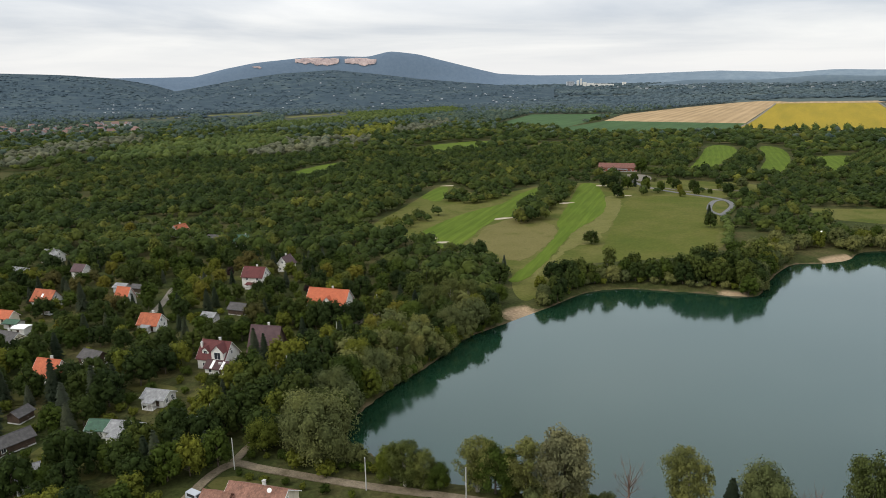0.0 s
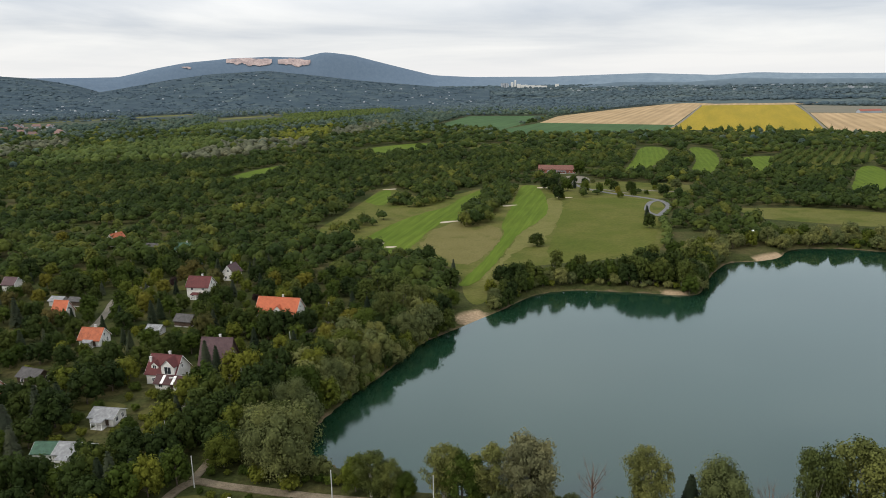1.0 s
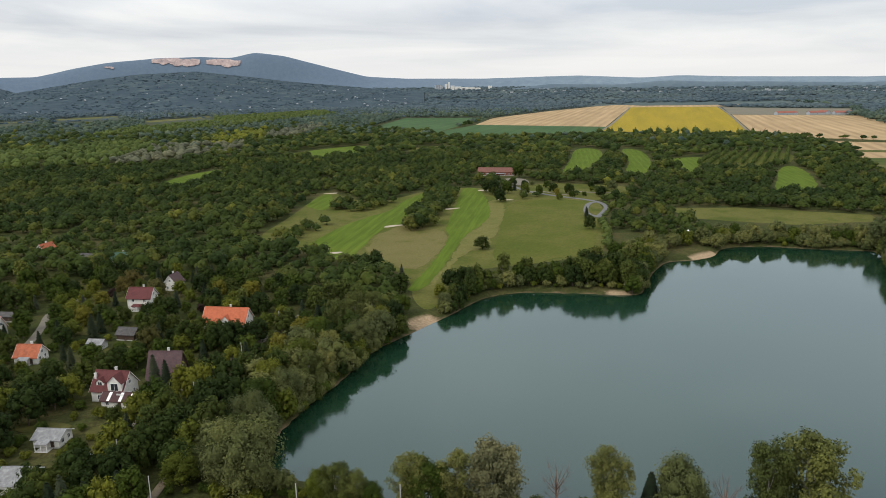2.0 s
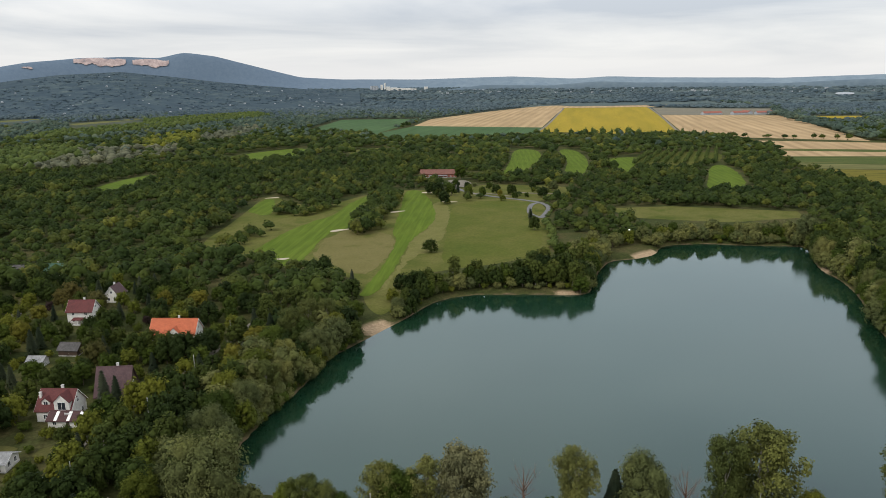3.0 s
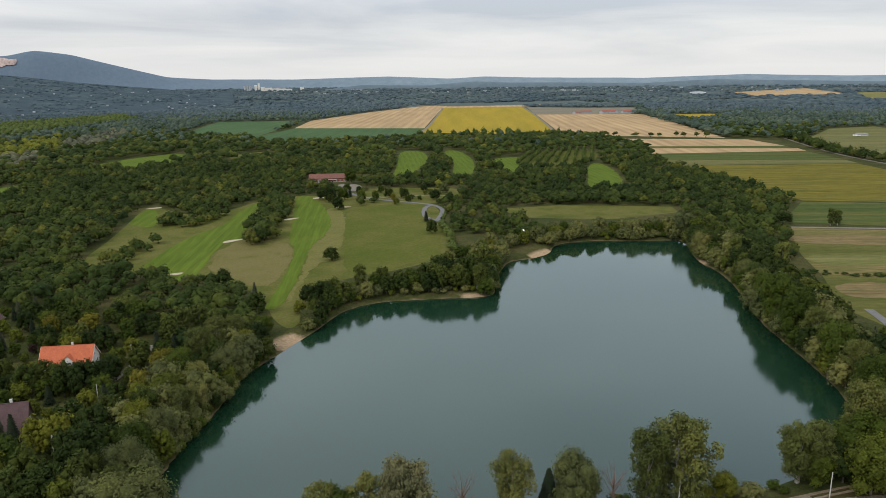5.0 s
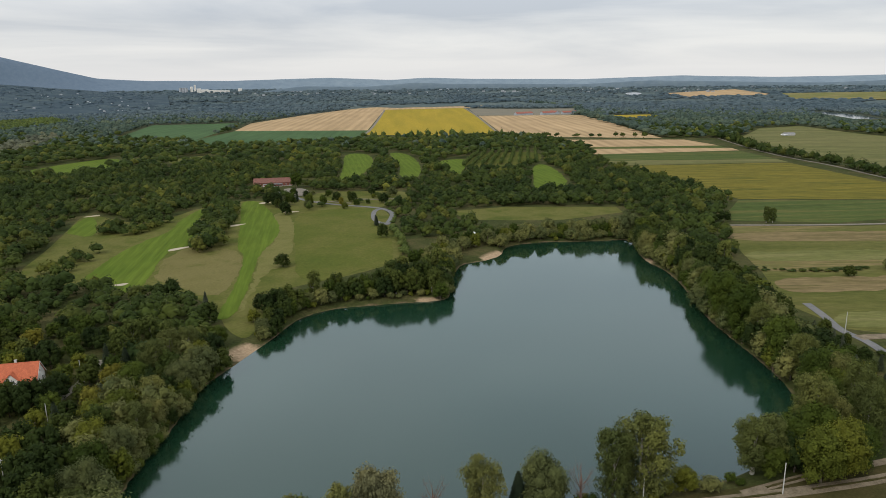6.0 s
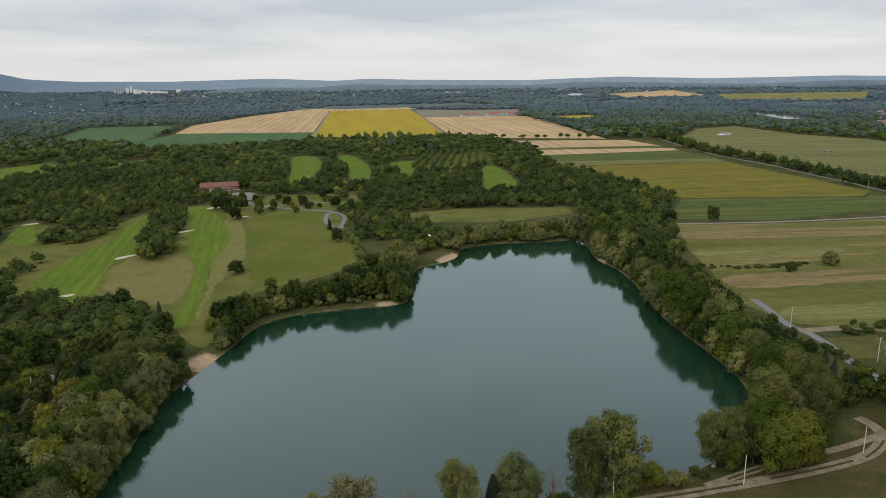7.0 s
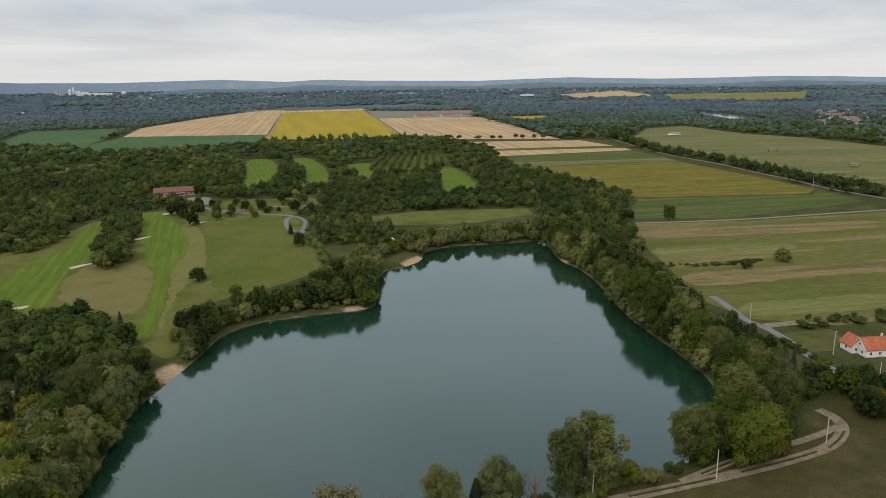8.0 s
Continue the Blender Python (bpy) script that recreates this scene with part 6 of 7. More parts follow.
def hedge(line, gap, width, height, mat, label, jitter=2.0, templates=None):
    a_ = np.asarray(line, float)
    d_ = np.diff(a_, axis=0)
    ln = np.hypot(d_[:, 0], d_[:, 1])
    pts = []
    for i in range(len(ln)):
        m_ = max(1, int(ln[i] / gap))
        t_ = (np.arange(m_) + wr_.uniform(0.2, 0.8, m_)) / m_
        pts.append(a_[i] + d_[i] * t_[:, None])
    q_ = np.concatenate(pts) + wr_.normal(size=(sum(len(p_) for p_ in pts), 2)) * jitter
    s_ = width * wr_.uniform(0.6, 1.35, len(q_))
    wood("hedgerow", q_, s_, height * wr_.uniform(0.6, 1.3, len(q_)), templates or T_NEAR, mat, label)


hedge([(975, 805), (842, 634), (790, 542), (758, 465), (712, 398), (686, 345), (650, 292), (632, 240), (625, 180)], 5.5, 12, 12, LEAF["forest"], "dark hedgerow of trees along a farm road", 3.0)
hedge([(480, 1170), (530, 1135), (700, 1040)], 11, 11, 14, LEAF["plantation"], "row of slim poplars before the sunflowers", 3.0)
hedge([(700, 1040), (800, 950), (890, 860)], 20, 14, 10, LEAF["forest"], "scattered trees along a stubble field", 4.0)
hedge([(890, 850), (1100, 1180), (1310, 1530), (1600, 1880), (1800, 2400)], 14, 20, 14, LEAF["far"], "dark tree belt beside stubble fields", 8.0, T_MID)
hedge([(148, 356), (160, 384), (172, 416), (178, 436)], 4.5, 6, 6, LEAF["plantation"], "row of light green shrubs beside the range", 0.8)
for k in range(9):
    hedge([(404 + 11.5 * k, 704 - 2.5 * k), (500 + 11 * k, 818 - 1.4 * k)], 3.4, 3.8, 7, LEAF["plantation"], "straight row of young light green poplars", 0.4)
hedge([(142, 535), (165, 540), (180, 545)], 9, 8, 7, LEAF["forest"], "park trees behind the driving range", 3.0)
hedge([(205, 540), (225, 560), (250, 575)], 8, 7, 6, LEAF["forest"], "park trees by the club drive", 5.0)
hedge([(250, 138), (262, 131), (285, 119), (320, 103)], 2.2, 4.6, 3.4, LEAF["forest"], "dark shrubs along a lane", 2.0)
hedge([(286, 236), (300, 226), (320, 212), (345, 202)], 2.0, 4, 1.4, LEAF["forest"], "low reeds and shrubs in a ditch", 1.5)
hedge([(228, 136), (221, 124), (214, 112)], 3.2, 4, 2.4, LEAF["dark"], "clipped hedge along the lane", 0.5)
hedge([(209, 503), (206, 484), (192, 460), (186, 450)], 3.5, 4, 1.8, LEAF["plantation"], "low hedge along the club drive", 0.3)

# ---------------------------------------------------------------- hills on the horizon
def hill(name, crest, d_base, d_crest, d_back, label, cut=None, low=-1.0, seed=3, rough=1.0, step=0.25):
    """A range of hills: crest heights by bearing, with spurs and gullies on the slope."""
    az = np.arange(crest[0][0], crest[-1][0] + 1e-6, step)
    top = np.interp(az, [c_[0] for c_ in crest], [c_[1] for c_ in crest])
    for _ in range(2):
        top = np.convolve(np.pad(top, 1, mode="edge"), [0.25, 0.5, 0.25], "valid")
    rows = 34
    vs = []
    for j in range(rows):
        t_ = j / (rows - 2)
        for a_, e_ in zip(az, top):
            wob = noise.fractal(Vector((a_ * 0.35, t_ * 2.2, seed)), 0.9, 2.0, 5)
            dd = d_base + (d_crest - d_base) * min(t_, 1.0) * (1 + 0.05 * wob)
            el = low + (e_ - low) * (smooth(min(t_, 1.0)) ** 0.9) + rough * 0.10 * wob * math.sin(math.pi * min(t_, 1.0)) + 0.02 * rough * wob
            if j == rows - 1:
                dd, el = d_back, low - 0.4
            vs.append((dd * math.sin(radians(a_)), dd * math.cos(radians(a_)), 90 + dd * math.tan(radians(el))))
    k = len(az)
    idx = np.arange(rows * k).reshape(rows, k)
    fs = np.stack([idx[:-1, :-1], idx[:-1, 1:], idx[1:, 1:], idx[1:, :-1]], -1).reshape(-1, 4)
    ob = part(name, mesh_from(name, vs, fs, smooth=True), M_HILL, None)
    return tagged(ob, label, "hill", kind="structure"), np.array(vs).reshape(rows, k, 3), az


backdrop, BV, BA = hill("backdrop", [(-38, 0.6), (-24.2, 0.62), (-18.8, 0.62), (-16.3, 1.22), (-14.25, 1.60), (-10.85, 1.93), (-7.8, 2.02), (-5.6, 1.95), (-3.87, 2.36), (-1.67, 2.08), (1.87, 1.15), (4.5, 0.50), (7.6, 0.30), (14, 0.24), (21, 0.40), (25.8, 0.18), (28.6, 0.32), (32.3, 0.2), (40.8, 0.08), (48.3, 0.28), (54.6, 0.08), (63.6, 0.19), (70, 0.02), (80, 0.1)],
                        4540, 4750, 4820, "wooded mountain and low hills on the horizon, painted hazy blue", low=-0.52)
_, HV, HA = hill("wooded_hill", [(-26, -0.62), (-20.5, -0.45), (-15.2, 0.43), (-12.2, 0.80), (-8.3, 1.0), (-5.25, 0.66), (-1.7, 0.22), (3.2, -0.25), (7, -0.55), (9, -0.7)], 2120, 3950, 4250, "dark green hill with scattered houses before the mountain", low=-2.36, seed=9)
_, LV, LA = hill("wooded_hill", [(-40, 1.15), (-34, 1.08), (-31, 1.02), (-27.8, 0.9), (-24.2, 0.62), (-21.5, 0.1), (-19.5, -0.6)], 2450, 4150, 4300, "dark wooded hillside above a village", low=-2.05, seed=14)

def on_slope(grid, count, lo, hi, r):
    """Random spots on the slope of a hill, between two parts of its rise."""
    u, v = r.uniform(lo, hi, count) * (grid.shape[0] - 2), r.uniform(0.02, 0.97, count) * (grid.shape[1] - 1)
    i, j = u.astype(int), v.astype(int)
    a, c = (u - i)[:, None], (v - j)[:, None]
    return (grid[i, j] * (1 - a) + grid[i + 1, j] * a) * (1 - c) + (grid[i, j + 1] * (1 - a) + grid[i + 1, j + 1] * a) * c


for grid_, count_, lab_ in ((HV, 3400, "dark copses and orchards on the far hill"), (LV, 2600, "dark woods on the far hillside")):
    q = on_slope(grid_, count_, 0.0, 0.93, wr_)
    gap_ = np.sin(q[:, 0] * 0.012) * np.cos(q[:, 1] * 0.009) + 0.5 * wr_.normal(size=len(q))
    q = q[gap_ < 0.35]
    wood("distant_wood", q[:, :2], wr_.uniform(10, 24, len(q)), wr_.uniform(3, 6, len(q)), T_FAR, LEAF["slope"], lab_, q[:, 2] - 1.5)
hill("low_ridge", [(16, -0.55), (19, -0.22), (24, -0.3), (28, -0.05), (31, -0.16), (36, -0.2), (41, -0.3), (46, -0.05), (52, -0.2), (58, -0.32), (64, -0.1), (72, -0.35), (80, -0.3)], 4280, 4360, 4400, "low wooded ridge painted hazy blue beyond the plain", low=-0.8, seed=21)


def scar(name, a0, a1, low, high, seed):
    """A bare quarry face laid on the mountain's slope between two heights, with a ragged edge."""
    r = np.random.default_rng(seed)
    bear = np.arange(a0, a1, 0.06)
    eye = np.array((0, 0, 90.0))
    rows_ = 7
    vs = []
    for j in range(rows_):
        for i_, a_ in enumerate(bear):
            c_ = int(np.argmin(np.abs(BA - a_)))
            u_ = (a_ - a0) / (a1 - a0)
            lo = low + 0.36 * max(0.0, 0.55 - u_) + 0.25 * max(0.0, u_ - 0.93) / 0.07 + 0.13 * noise.fractal(Vector((i_ * 0.11, seed, 0.3)), 0.8, 2.0, 5)
            hi = min(high - 0.25 * max(0.0, u_ - 0.6) + 0.09 * noise.fractal(Vector((i_ * 0.10, seed, 7.3)), 0.8, 2.0, 5), math.degrees(math.atan2(BV[-2, c_, 2] - 90, np.hypot(BV[-2, c_, 0], BV[-2, c_, 1]))) - 0.03)
            el = lo + (max(hi, lo + 0.02) - lo) * j / (rows_ - 1)
            col = BV[:-1, c_]
            els = np.degrees(np.arctan2(col[:, 2] - 90, np.hypot(col[:, 0], col[:, 1])))
            dd = float(np.interp(el, els, np.hypot(col[:, 0], col[:, 1]))) - 6
            vs.append((dd * math.sin(radians(a_)), dd * math.cos(radians(a_)), 90 + dd * math.tan(radians(el))))
    k = len(bear)
    idx = np.arange(rows_ * k).reshape(rows_, k)
    fs = np.stack([idx[:-1, :-1], idx[:-1, 1:], idx[1:, 1:], idx[1:, :-1]], -1).reshape(-1, 4)
    tagged(part(name, mesh_from(name, vs, fs), M_QUARRY, None), "pale pink quarry face on the mountain", "quarry", kind="structure")


scar("quarry_face", -11.2, -7.8, 1.38, 1.92, 1)
scar("quarry_face", -7.4, -4.9, 1.36, 1.86, 2)
scar("quarry_face", -14.4, -13.7, 1.15, 1.35, 3)

# ---------------------------------------------------------------- buildings
def window(parent, x, y, z, w, h, facing, frame_mat=M_TRIM, pane_mat=M_GLASS):
    """A framed window on a wall: facing is 'x+', 'x-', 'y+' or 'y-'."""
    bm = bmesh.new()
    sx = 1 if facing[1] == "+" else -1
    t = 0.09
    def bar(bm_, a0, a1, z0, z1, d0, d1):
        if facing[0] == "y":
            box(bm_, x + a0, min(y + sx * d0, y + sx * d1), z + z0, x + a1, max(y + sx * d0, y + sx * d1), z + z1)
        else:
            box(bm_, min(x + sx * d0, x + sx * d1), y + a0, z + z0, max(x + sx * d0, x + sx * d1), y + a1, z + z1)
    bar(bm, -w / 2 - t, w / 2 + t, -h / 2 - t, -h / 2, -0.02, 0.10)
    bar(bm, -w / 2 - t, w / 2 + t, h / 2, h / 2 + t, -0.02, 0.07)
    bar(bm, -w / 2 - t, -w / 2, -h / 2, h / 2, -0.02, 0.07)
    bar(bm, w / 2, w / 2 + t, -h / 2, h / 2, -0.02, 0.07)
    bar(bm, -0.03, 0.03, -h / 2, h / 2, -0.02, 0.06)
    fr = part("window", bm, frame_mat, parent)
    bm = bmesh.new()
    bar(bm, -w / 2, w / 2, -h / 2, h / 2, -0.02, 0.035)
    part("pane", bm, pane_mat, fr, "dark glass pane")


def roof_slabs(root, L, W, eave, ridge, mat, over=0.45, x_off=0.0, y_off=0.0, name="roof"):
    """Two sloping slabs with thickness, meeting under a ridge cap."""
    th = 0.2
    run = W / 2 + over
    drop = (ridge - eave) / (W / 2)
    for s in (1, -1):
        bm = bmesh.new()
        z_e = ridge - drop * run
        prism(bm, [(y_off, ridge + 0.02), (y_off + s * run, z_e + 0.02), (y_off + s * run, z_e + 0.02 + th), (y_off, ridge + 0.02 + th)], x_off - L / 2 - over, x_off + L / 2 + over)
        part(name, bm, mat, root)
    bm = bmesh.new()
    prism(bm, [(y_off - 0.16, ridge + th - 0.08), (y_off + 0.16, ridge + th - 0.08), (y_off + 0.06, ridge + th + 0.12), (y_off - 0.06, ridge + th + 0.12)], x_off - L / 2 - over, x_off + L / 2 + over)
    part("ridge_cap", bm, mat, root)


def gable_body(root, L, W, eave, ridge, mat, x_off=0.0, y_off=0.0, name="wall"):
    bm = bmesh.new()
    prism(bm, [(y_off - W / 2, -0.6), (y_off + W / 2, -0.6), (y_off + W / 2, eave), (y_off, ridge), (y_off - W / 2, eave)], x_off - L / 2, x_off + L / 2)
    return part(name, bm, mat, root)


def chimney(root, x, y, z0, z1, mat=M_WHITE, w=0.6):
    bm = bmesh.new()
    box(bm, x - w / 2, y - w / 2, z0, x + w / 2, y + w / 2, z1, 0.02)
    ch = part("chimney", bm, mat, root)
    bm = bmesh.new()
    box(bm, x - w * 0.65, y - w * 0.65, z1 + 0.003, x + w * 0.65, y + w * 0.65, z1 + 0.14, 0.02)
    part("cap", bm, M_CONCRETE, ch, "concrete chimney cap")


def dormer(root, x, y0, y1, z0, eave, ridge, w, wall, roof, facing=-1):
    """A small gabled dormer that looks out of the roof; y0 is its front."""
    bm = bmesh.new()
    a, c = sorted((y0, y1))
    v = [(x - w / 2, z0), (x + w / 2, z0), (x + w / 2, eave), (x, ridge), (x - w / 2, eave)]
    f = [bm.verts.new((q, y0, r)) for q, r in v]
    g = [bm.verts.new((q, y1, r)) for q, r in v]
    bm.faces.new(f)
    bm.faces.new(g[::-1])
    for i in range(5):
        j = (i + 1) % 5
        bm.faces.new((f[j], f[i], g[i], g[j]))
    bmesh.ops.recalc_face_normals(bm, faces=bm.faces)
    d = part("dormer", bm, wall, root)
    for s in (1, -1):
        bm = bmesh.new()
        yo = y0 + facing * 0.25
        drop = (ridge - eave) / (w / 2)
        run = w / 2 + 0.25
        pts = [(x, ridge + 0.02), (x + s * run, ridge + 0.02 - drop * run), (x + s * run, ridge + 0.16 - drop * run), (x, ridge + 0.16)]
        f = [bm.verts.new((q, yo, r)) for q, r in pts]
        g = [bm.verts.new((q, y1, r)) for q, r in pts]
        bm.faces.new(f)
        bm.faces.new(g[::-1])
        for i in range(4):
            j = (i + 1) % 4
            bm.faces.new((f[j], f[i], g[i], g[j]))
        bmesh.ops.recalc_face_normals(bm, faces=bm.faces)
        part("dormer_roof", bm, roof, d)
    window(root, x, y0, (z0 + eave) / 2 + 0.25, w * 0.5, (eave - z0) * 0.75, "y+" if facing > 0 else "y-")


def house(name, x, y, turn, L, W, eave, ridge, roof, wall, label, extras):
    root = thing(name, label, "house", pose(x, y, BASE, 0, 0, turn))
    small = L * W < 36
    gable_body(root, L, W, eave, ridge, wall)
    roof_slabs(root, L, W, eave, ridge, roof)
    # plinth
    bm = bmesh.new()
    box(bm, -L / 2 - 0.06, -W / 2 - 0.06, -0.5, L / 2 + 0.06, W / 2 + 0.06, 0.35)
    part("plinth", bm, M_CONCRETE, root)
    # windows along the sides and in the gables
    nwin = max(1, int(L / 3.4)) if not small else 1
    for storey in range(2 if eave > 5 else 1):
        zc = 1.55 + storey * 2.7
        for i in range(nwin):
            u = -L / 2 + L * (i + 0.5) / nwin
            if i == nwin // 2 and storey == 0:
                bm = bmesh.new()
                box(bm, u - 0.5, -W / 2 - 0.06, 0.02, u + 0.5, -W / 2 + 0.02, 2.1, 0.015)
                dr = part("door", bm, M_DARKWOOD, root, "dark wooden door")
                bm = bmesh.new()
                box(bm, u + 0.36, -W / 2 - 0.11, 1.0, u + 0.42, -W / 2 - 0.06, 1.14)
                part("handle", bm, M_STEEL, dr, "metal door handle")
            else:
                window(root, u, -W / 2, zc, 1.0, 1.2, "y-")
            if not small:
                window(root, u, W / 2, zc, 1.0, 1.2, "y+")
    for s, fc in ((1, "x+"), (-1, "x-")):
        if not small:
            window(root, s * L / 2, -W * 0.22, 1.55, 0.95, 1.2, fc)
            window(root, s * L / 2, W * 0.22, 1.55, 0.95, 1.2, fc)
        if ridge - eave > 2.6:
            window(root, s * L / 2, 0, eave + (ridge - eave) * 0.32, 0.9, 1.0, fc)
    # bargeboards on the gable ends
    for s in (1, -1):
        for t in (1, -1):
            bm = bmesh.new()
            run = W / 2 + 0.45
            drop = (ridge - eave) / (W / 2)
            xo = s * (L / 2 + 0.45)
            prism(bm, [(0, ridge - 0.02), (t * run, ridge - drop * run - 0.02), (t * run, ridge - drop * run + 0.2), (0, ridge + 0.2)], min(xo, xo + s * 0.04), max(xo, xo + s * 0.04))
            part("bargeboard", bm, M_TRIM if wall in (M_WHITE, M_CREAM) else M_DARKWOOD, root, "painted bargeboard")
    if "chimney" in extras:
        chimney(root, L * 0.08, W * 0.06, ridge - 0.8, ridge + 1.0)
    if "chimney2" in extras:
        chimney(root, -L * 0.46, -W * 0.2, eave, ridge - 0.3)
    if "cross_gable" in extras:
        dormer(root, L * 0.06, -W / 2 - 0.5, -0.3, 0.2, eave + 0.4, eave + 2.6, 4.2, wall, roof)
    if "big_gable" in extras:
        dormer(root, L * 0.27, -W / 2 - 0.05, 0.0, 3.2, 6.2, 8.4, 4.4, wall, roof)
        dormer(root, -L * 0.25, -W / 2 + 1.0, 0.0, 4.3, 5.8, 6.9, 2.4, wall, roof)
        bm = bmesh.new()
        box(bm, L / 2 - 0.4, -W / 2 - 2.4, 2.75, L / 2 + 1.8, -W / 2 + 2.0, 2.95, 0.03)
        bal = part("balcony", bm, M_CONCRETE, root, "pale concrete balcony")
        for k in range(8):
            bm = bmesh.new()
            box(bm, L / 2 - 0.35 + k * 0.29, -W / 2 - 2.38, 2.953, L / 2 - 0.29 + k * 0.29, -W / 2 - 2.32, 3.9)
            part("baluster", bm, M_TRIM, bal)
        bm = bmesh.new()
        box(bm, L / 2 - 0.4, -W / 2 - 2.42, 3.903, L / 2 + 1.8, -W / 2 - 2.28, 3.98)
        part("rail", bm, M_TRIM, bal)
    if "veranda" in extras or "porch" in extras:
        w_ = L * 0.5
        bm = bmesh.new()
        prism(bm, [(-W / 2 - 2.4, 2.1), (-W / 2 - 0.02, 2.55), (-W / 2 - 0.02, 2.67), (-W / 2 - 2.4, 2.22)], -w_ / 2, w_ / 2)
        pr = part("porch_roof", bm, roof if "veranda" in extras else M_SLATE, root)
        for u in (-w_ / 2 + 0.15, 0, w_ / 2 - 0.15):
            bm = bmesh.new()
            box(bm, u - 0.07, -W / 2 - 2.3, 0, u + 0.07, -W / 2 - 2.16, 2.09, 0.01)
            part("post", bm, M_TRIM, root)
        bm = bmesh.new()
        box(bm, -w_ / 2, -W / 2 - 2.4, -0.3, w_ / 2, -W / 2 - 0.07, 0.12, 0.02)
        part("porch_floor", bm, M_CONCRETE, root)
    if "leanto" in extras:
        bm = bmesh.new()
        prism(bm, [(-W / 2 - 3.4, 1.9), (-W / 2 - 0.1, 2.75), (-W / 2 - 0.1, 2.9), (-W / 2 - 3.4, 2.05)], 0.0, L / 2 + 2.5)
        part("lean_to_roof", bm, M_RED, root, "dark purple-red lean-to roof")
        for u in (0.2, L / 2 + 2.3):
            bm = bmesh.new()
            box(bm, u - 0.08, -W / 2 - 3.3, 0, u + 0.08, -W / 2 - 3.14, 1.93)
            part("post", bm, M_DARKWOOD, root)
    if "skylights" in extras:
        drop = (ridge - eave) / (W / 2)
        for u in (-L * 0.3, L * 0.02, L * 0.3):
            bm = bmesh.new()
            prism(bm, [(-0.2, ridge - drop * 0.2 + 0.225), (-W / 2 - 0.3, eave - drop * 0.3 + 0.225), (-W / 2 - 0.3, eave - drop * 0.3 + 0.29), (-0.2, ridge - drop * 0.2 + 0.29)], u - 0.45, u + 0.45)
            part("skylight", bm, M_TRIM, root, "long translucent white roof light")
    if "skylight" in extras.split():
        drop = (ridge - eave) / (W / 2)
        bm = bmesh.new()
        prism(bm, [(-W * 0.2, ridge - drop * W * 0.2 + 0.225), (-W * 0.36, ridge - drop * W * 0.36 + 0.225), (-W * 0.36, ridge - drop * W * 0.36 + 0.29), (-W * 0.2, ridge - drop * W * 0.2 + 0.29)], -0.5, 0.5)
        part("skylight", bm, M_TRIM, root, "pale roof light")
    if "dish" in extras:
        bm = bmesh.new()
        bmesh.ops.create_cone(bm, cap_ends=True, segments=16, radius1=0.1, radius2=0.5, depth=0.18, matrix=pose(L * 0.25, -1.2, ridge + 0.2, 60, 0, 20))
        part("satellite_dish", bm, M_TRIM, root, "white satellite dish")
    if "wing" in extras.split():
        gable_body(root, 6, 8, 3.0, 5.6, wall, -L / 2 - 1.5, -3.0, "wing_wall")
        roof_slabs(root, 6, 8, 3.0, 5.6, roof, 0.45, -L / 2 - 1.5, -3.0, "wing_roof")
    return root


for h in HOUSES:
    house(*h)

# ---------------------------------------------------------------- small far buildings
def far_house(name, L, W, eave, ridge, wall, roof, label, category="house"):
    root = thing(name, label, category)
    gable_body(root, L, W, eave, ridge, wall)
    roof_slabs(root, L, W, eave, ridge, roof, 0.4)
    for u in (0,):
        bm = bmesh.new()
        box(bm, u - 0.7, -W / 2 - 0.05, 1.0, u + 0.7, -W / 2 + 0.02, 2.4)
        part("window", bm, M_GLASS, root)
    return root


def settle(template, spots, group):
    for i, (x, y, turn, s) in enumerate(spots):
        z = float(ground_z(np.array([x]), np.array([y]))[0])
        m = pose(x, y, z, 0, 0, turn) @ Matrix.Diagonal((s, s, s, 1))
        if i == 0:
            template.matrix_world = m
            tagged(template, group=group)
        else:
            ob = copy_thing(template, m)
            ob.matrix_basis = m


hr = np.random.default_rng(77)
red_far = far_house("far_house", 13, 9, 4, 8, M_FARWHITE, M_FARROOF, "distant white village house with a red roof")
white_far = far_house("far_villa", 16, 11, 6, 9, M_FARWHITE, M_FARWHITE, "distant pale house on the hillside")
block_far = far_house("far_apartment_block", 42, 14, 17, 18, M_FARWHITE, M_FARWHITE, "distant white apartment block in the town", "building")
spots = []
for _ in range(70):
    a, d = radians(hr.uniform(-33, -23)), hr.uniform(1500, 1950)
    spots.append((d * math.sin(a), d * math.cos(a), hr.uniform(0, 180), hr.uniform(0.7, 1.2)))
for _ in range(60):
    a, d = radians(hr.uniform(65, 77)), hr.uniform(1650, 2300)
    spots.append((d * math.sin(a), d * math.cos(a), hr.uniform(0, 180), hr.uniform(0.9, 1.4)))
settle(red_far, spots, "houses of the far villages")
spots = []
for _ in range(150):
    a, d = radians(12 + 50 * hr.uniform(0, 1) ** 1.3), hr.uniform(3700, 4300)
    spots.append((d * math.sin(a), d * math.cos(a), hr.uniform(-20, 20), hr.uniform(0.2, 0.45)))
settle(block_far, spots, "blocks of the distant town")


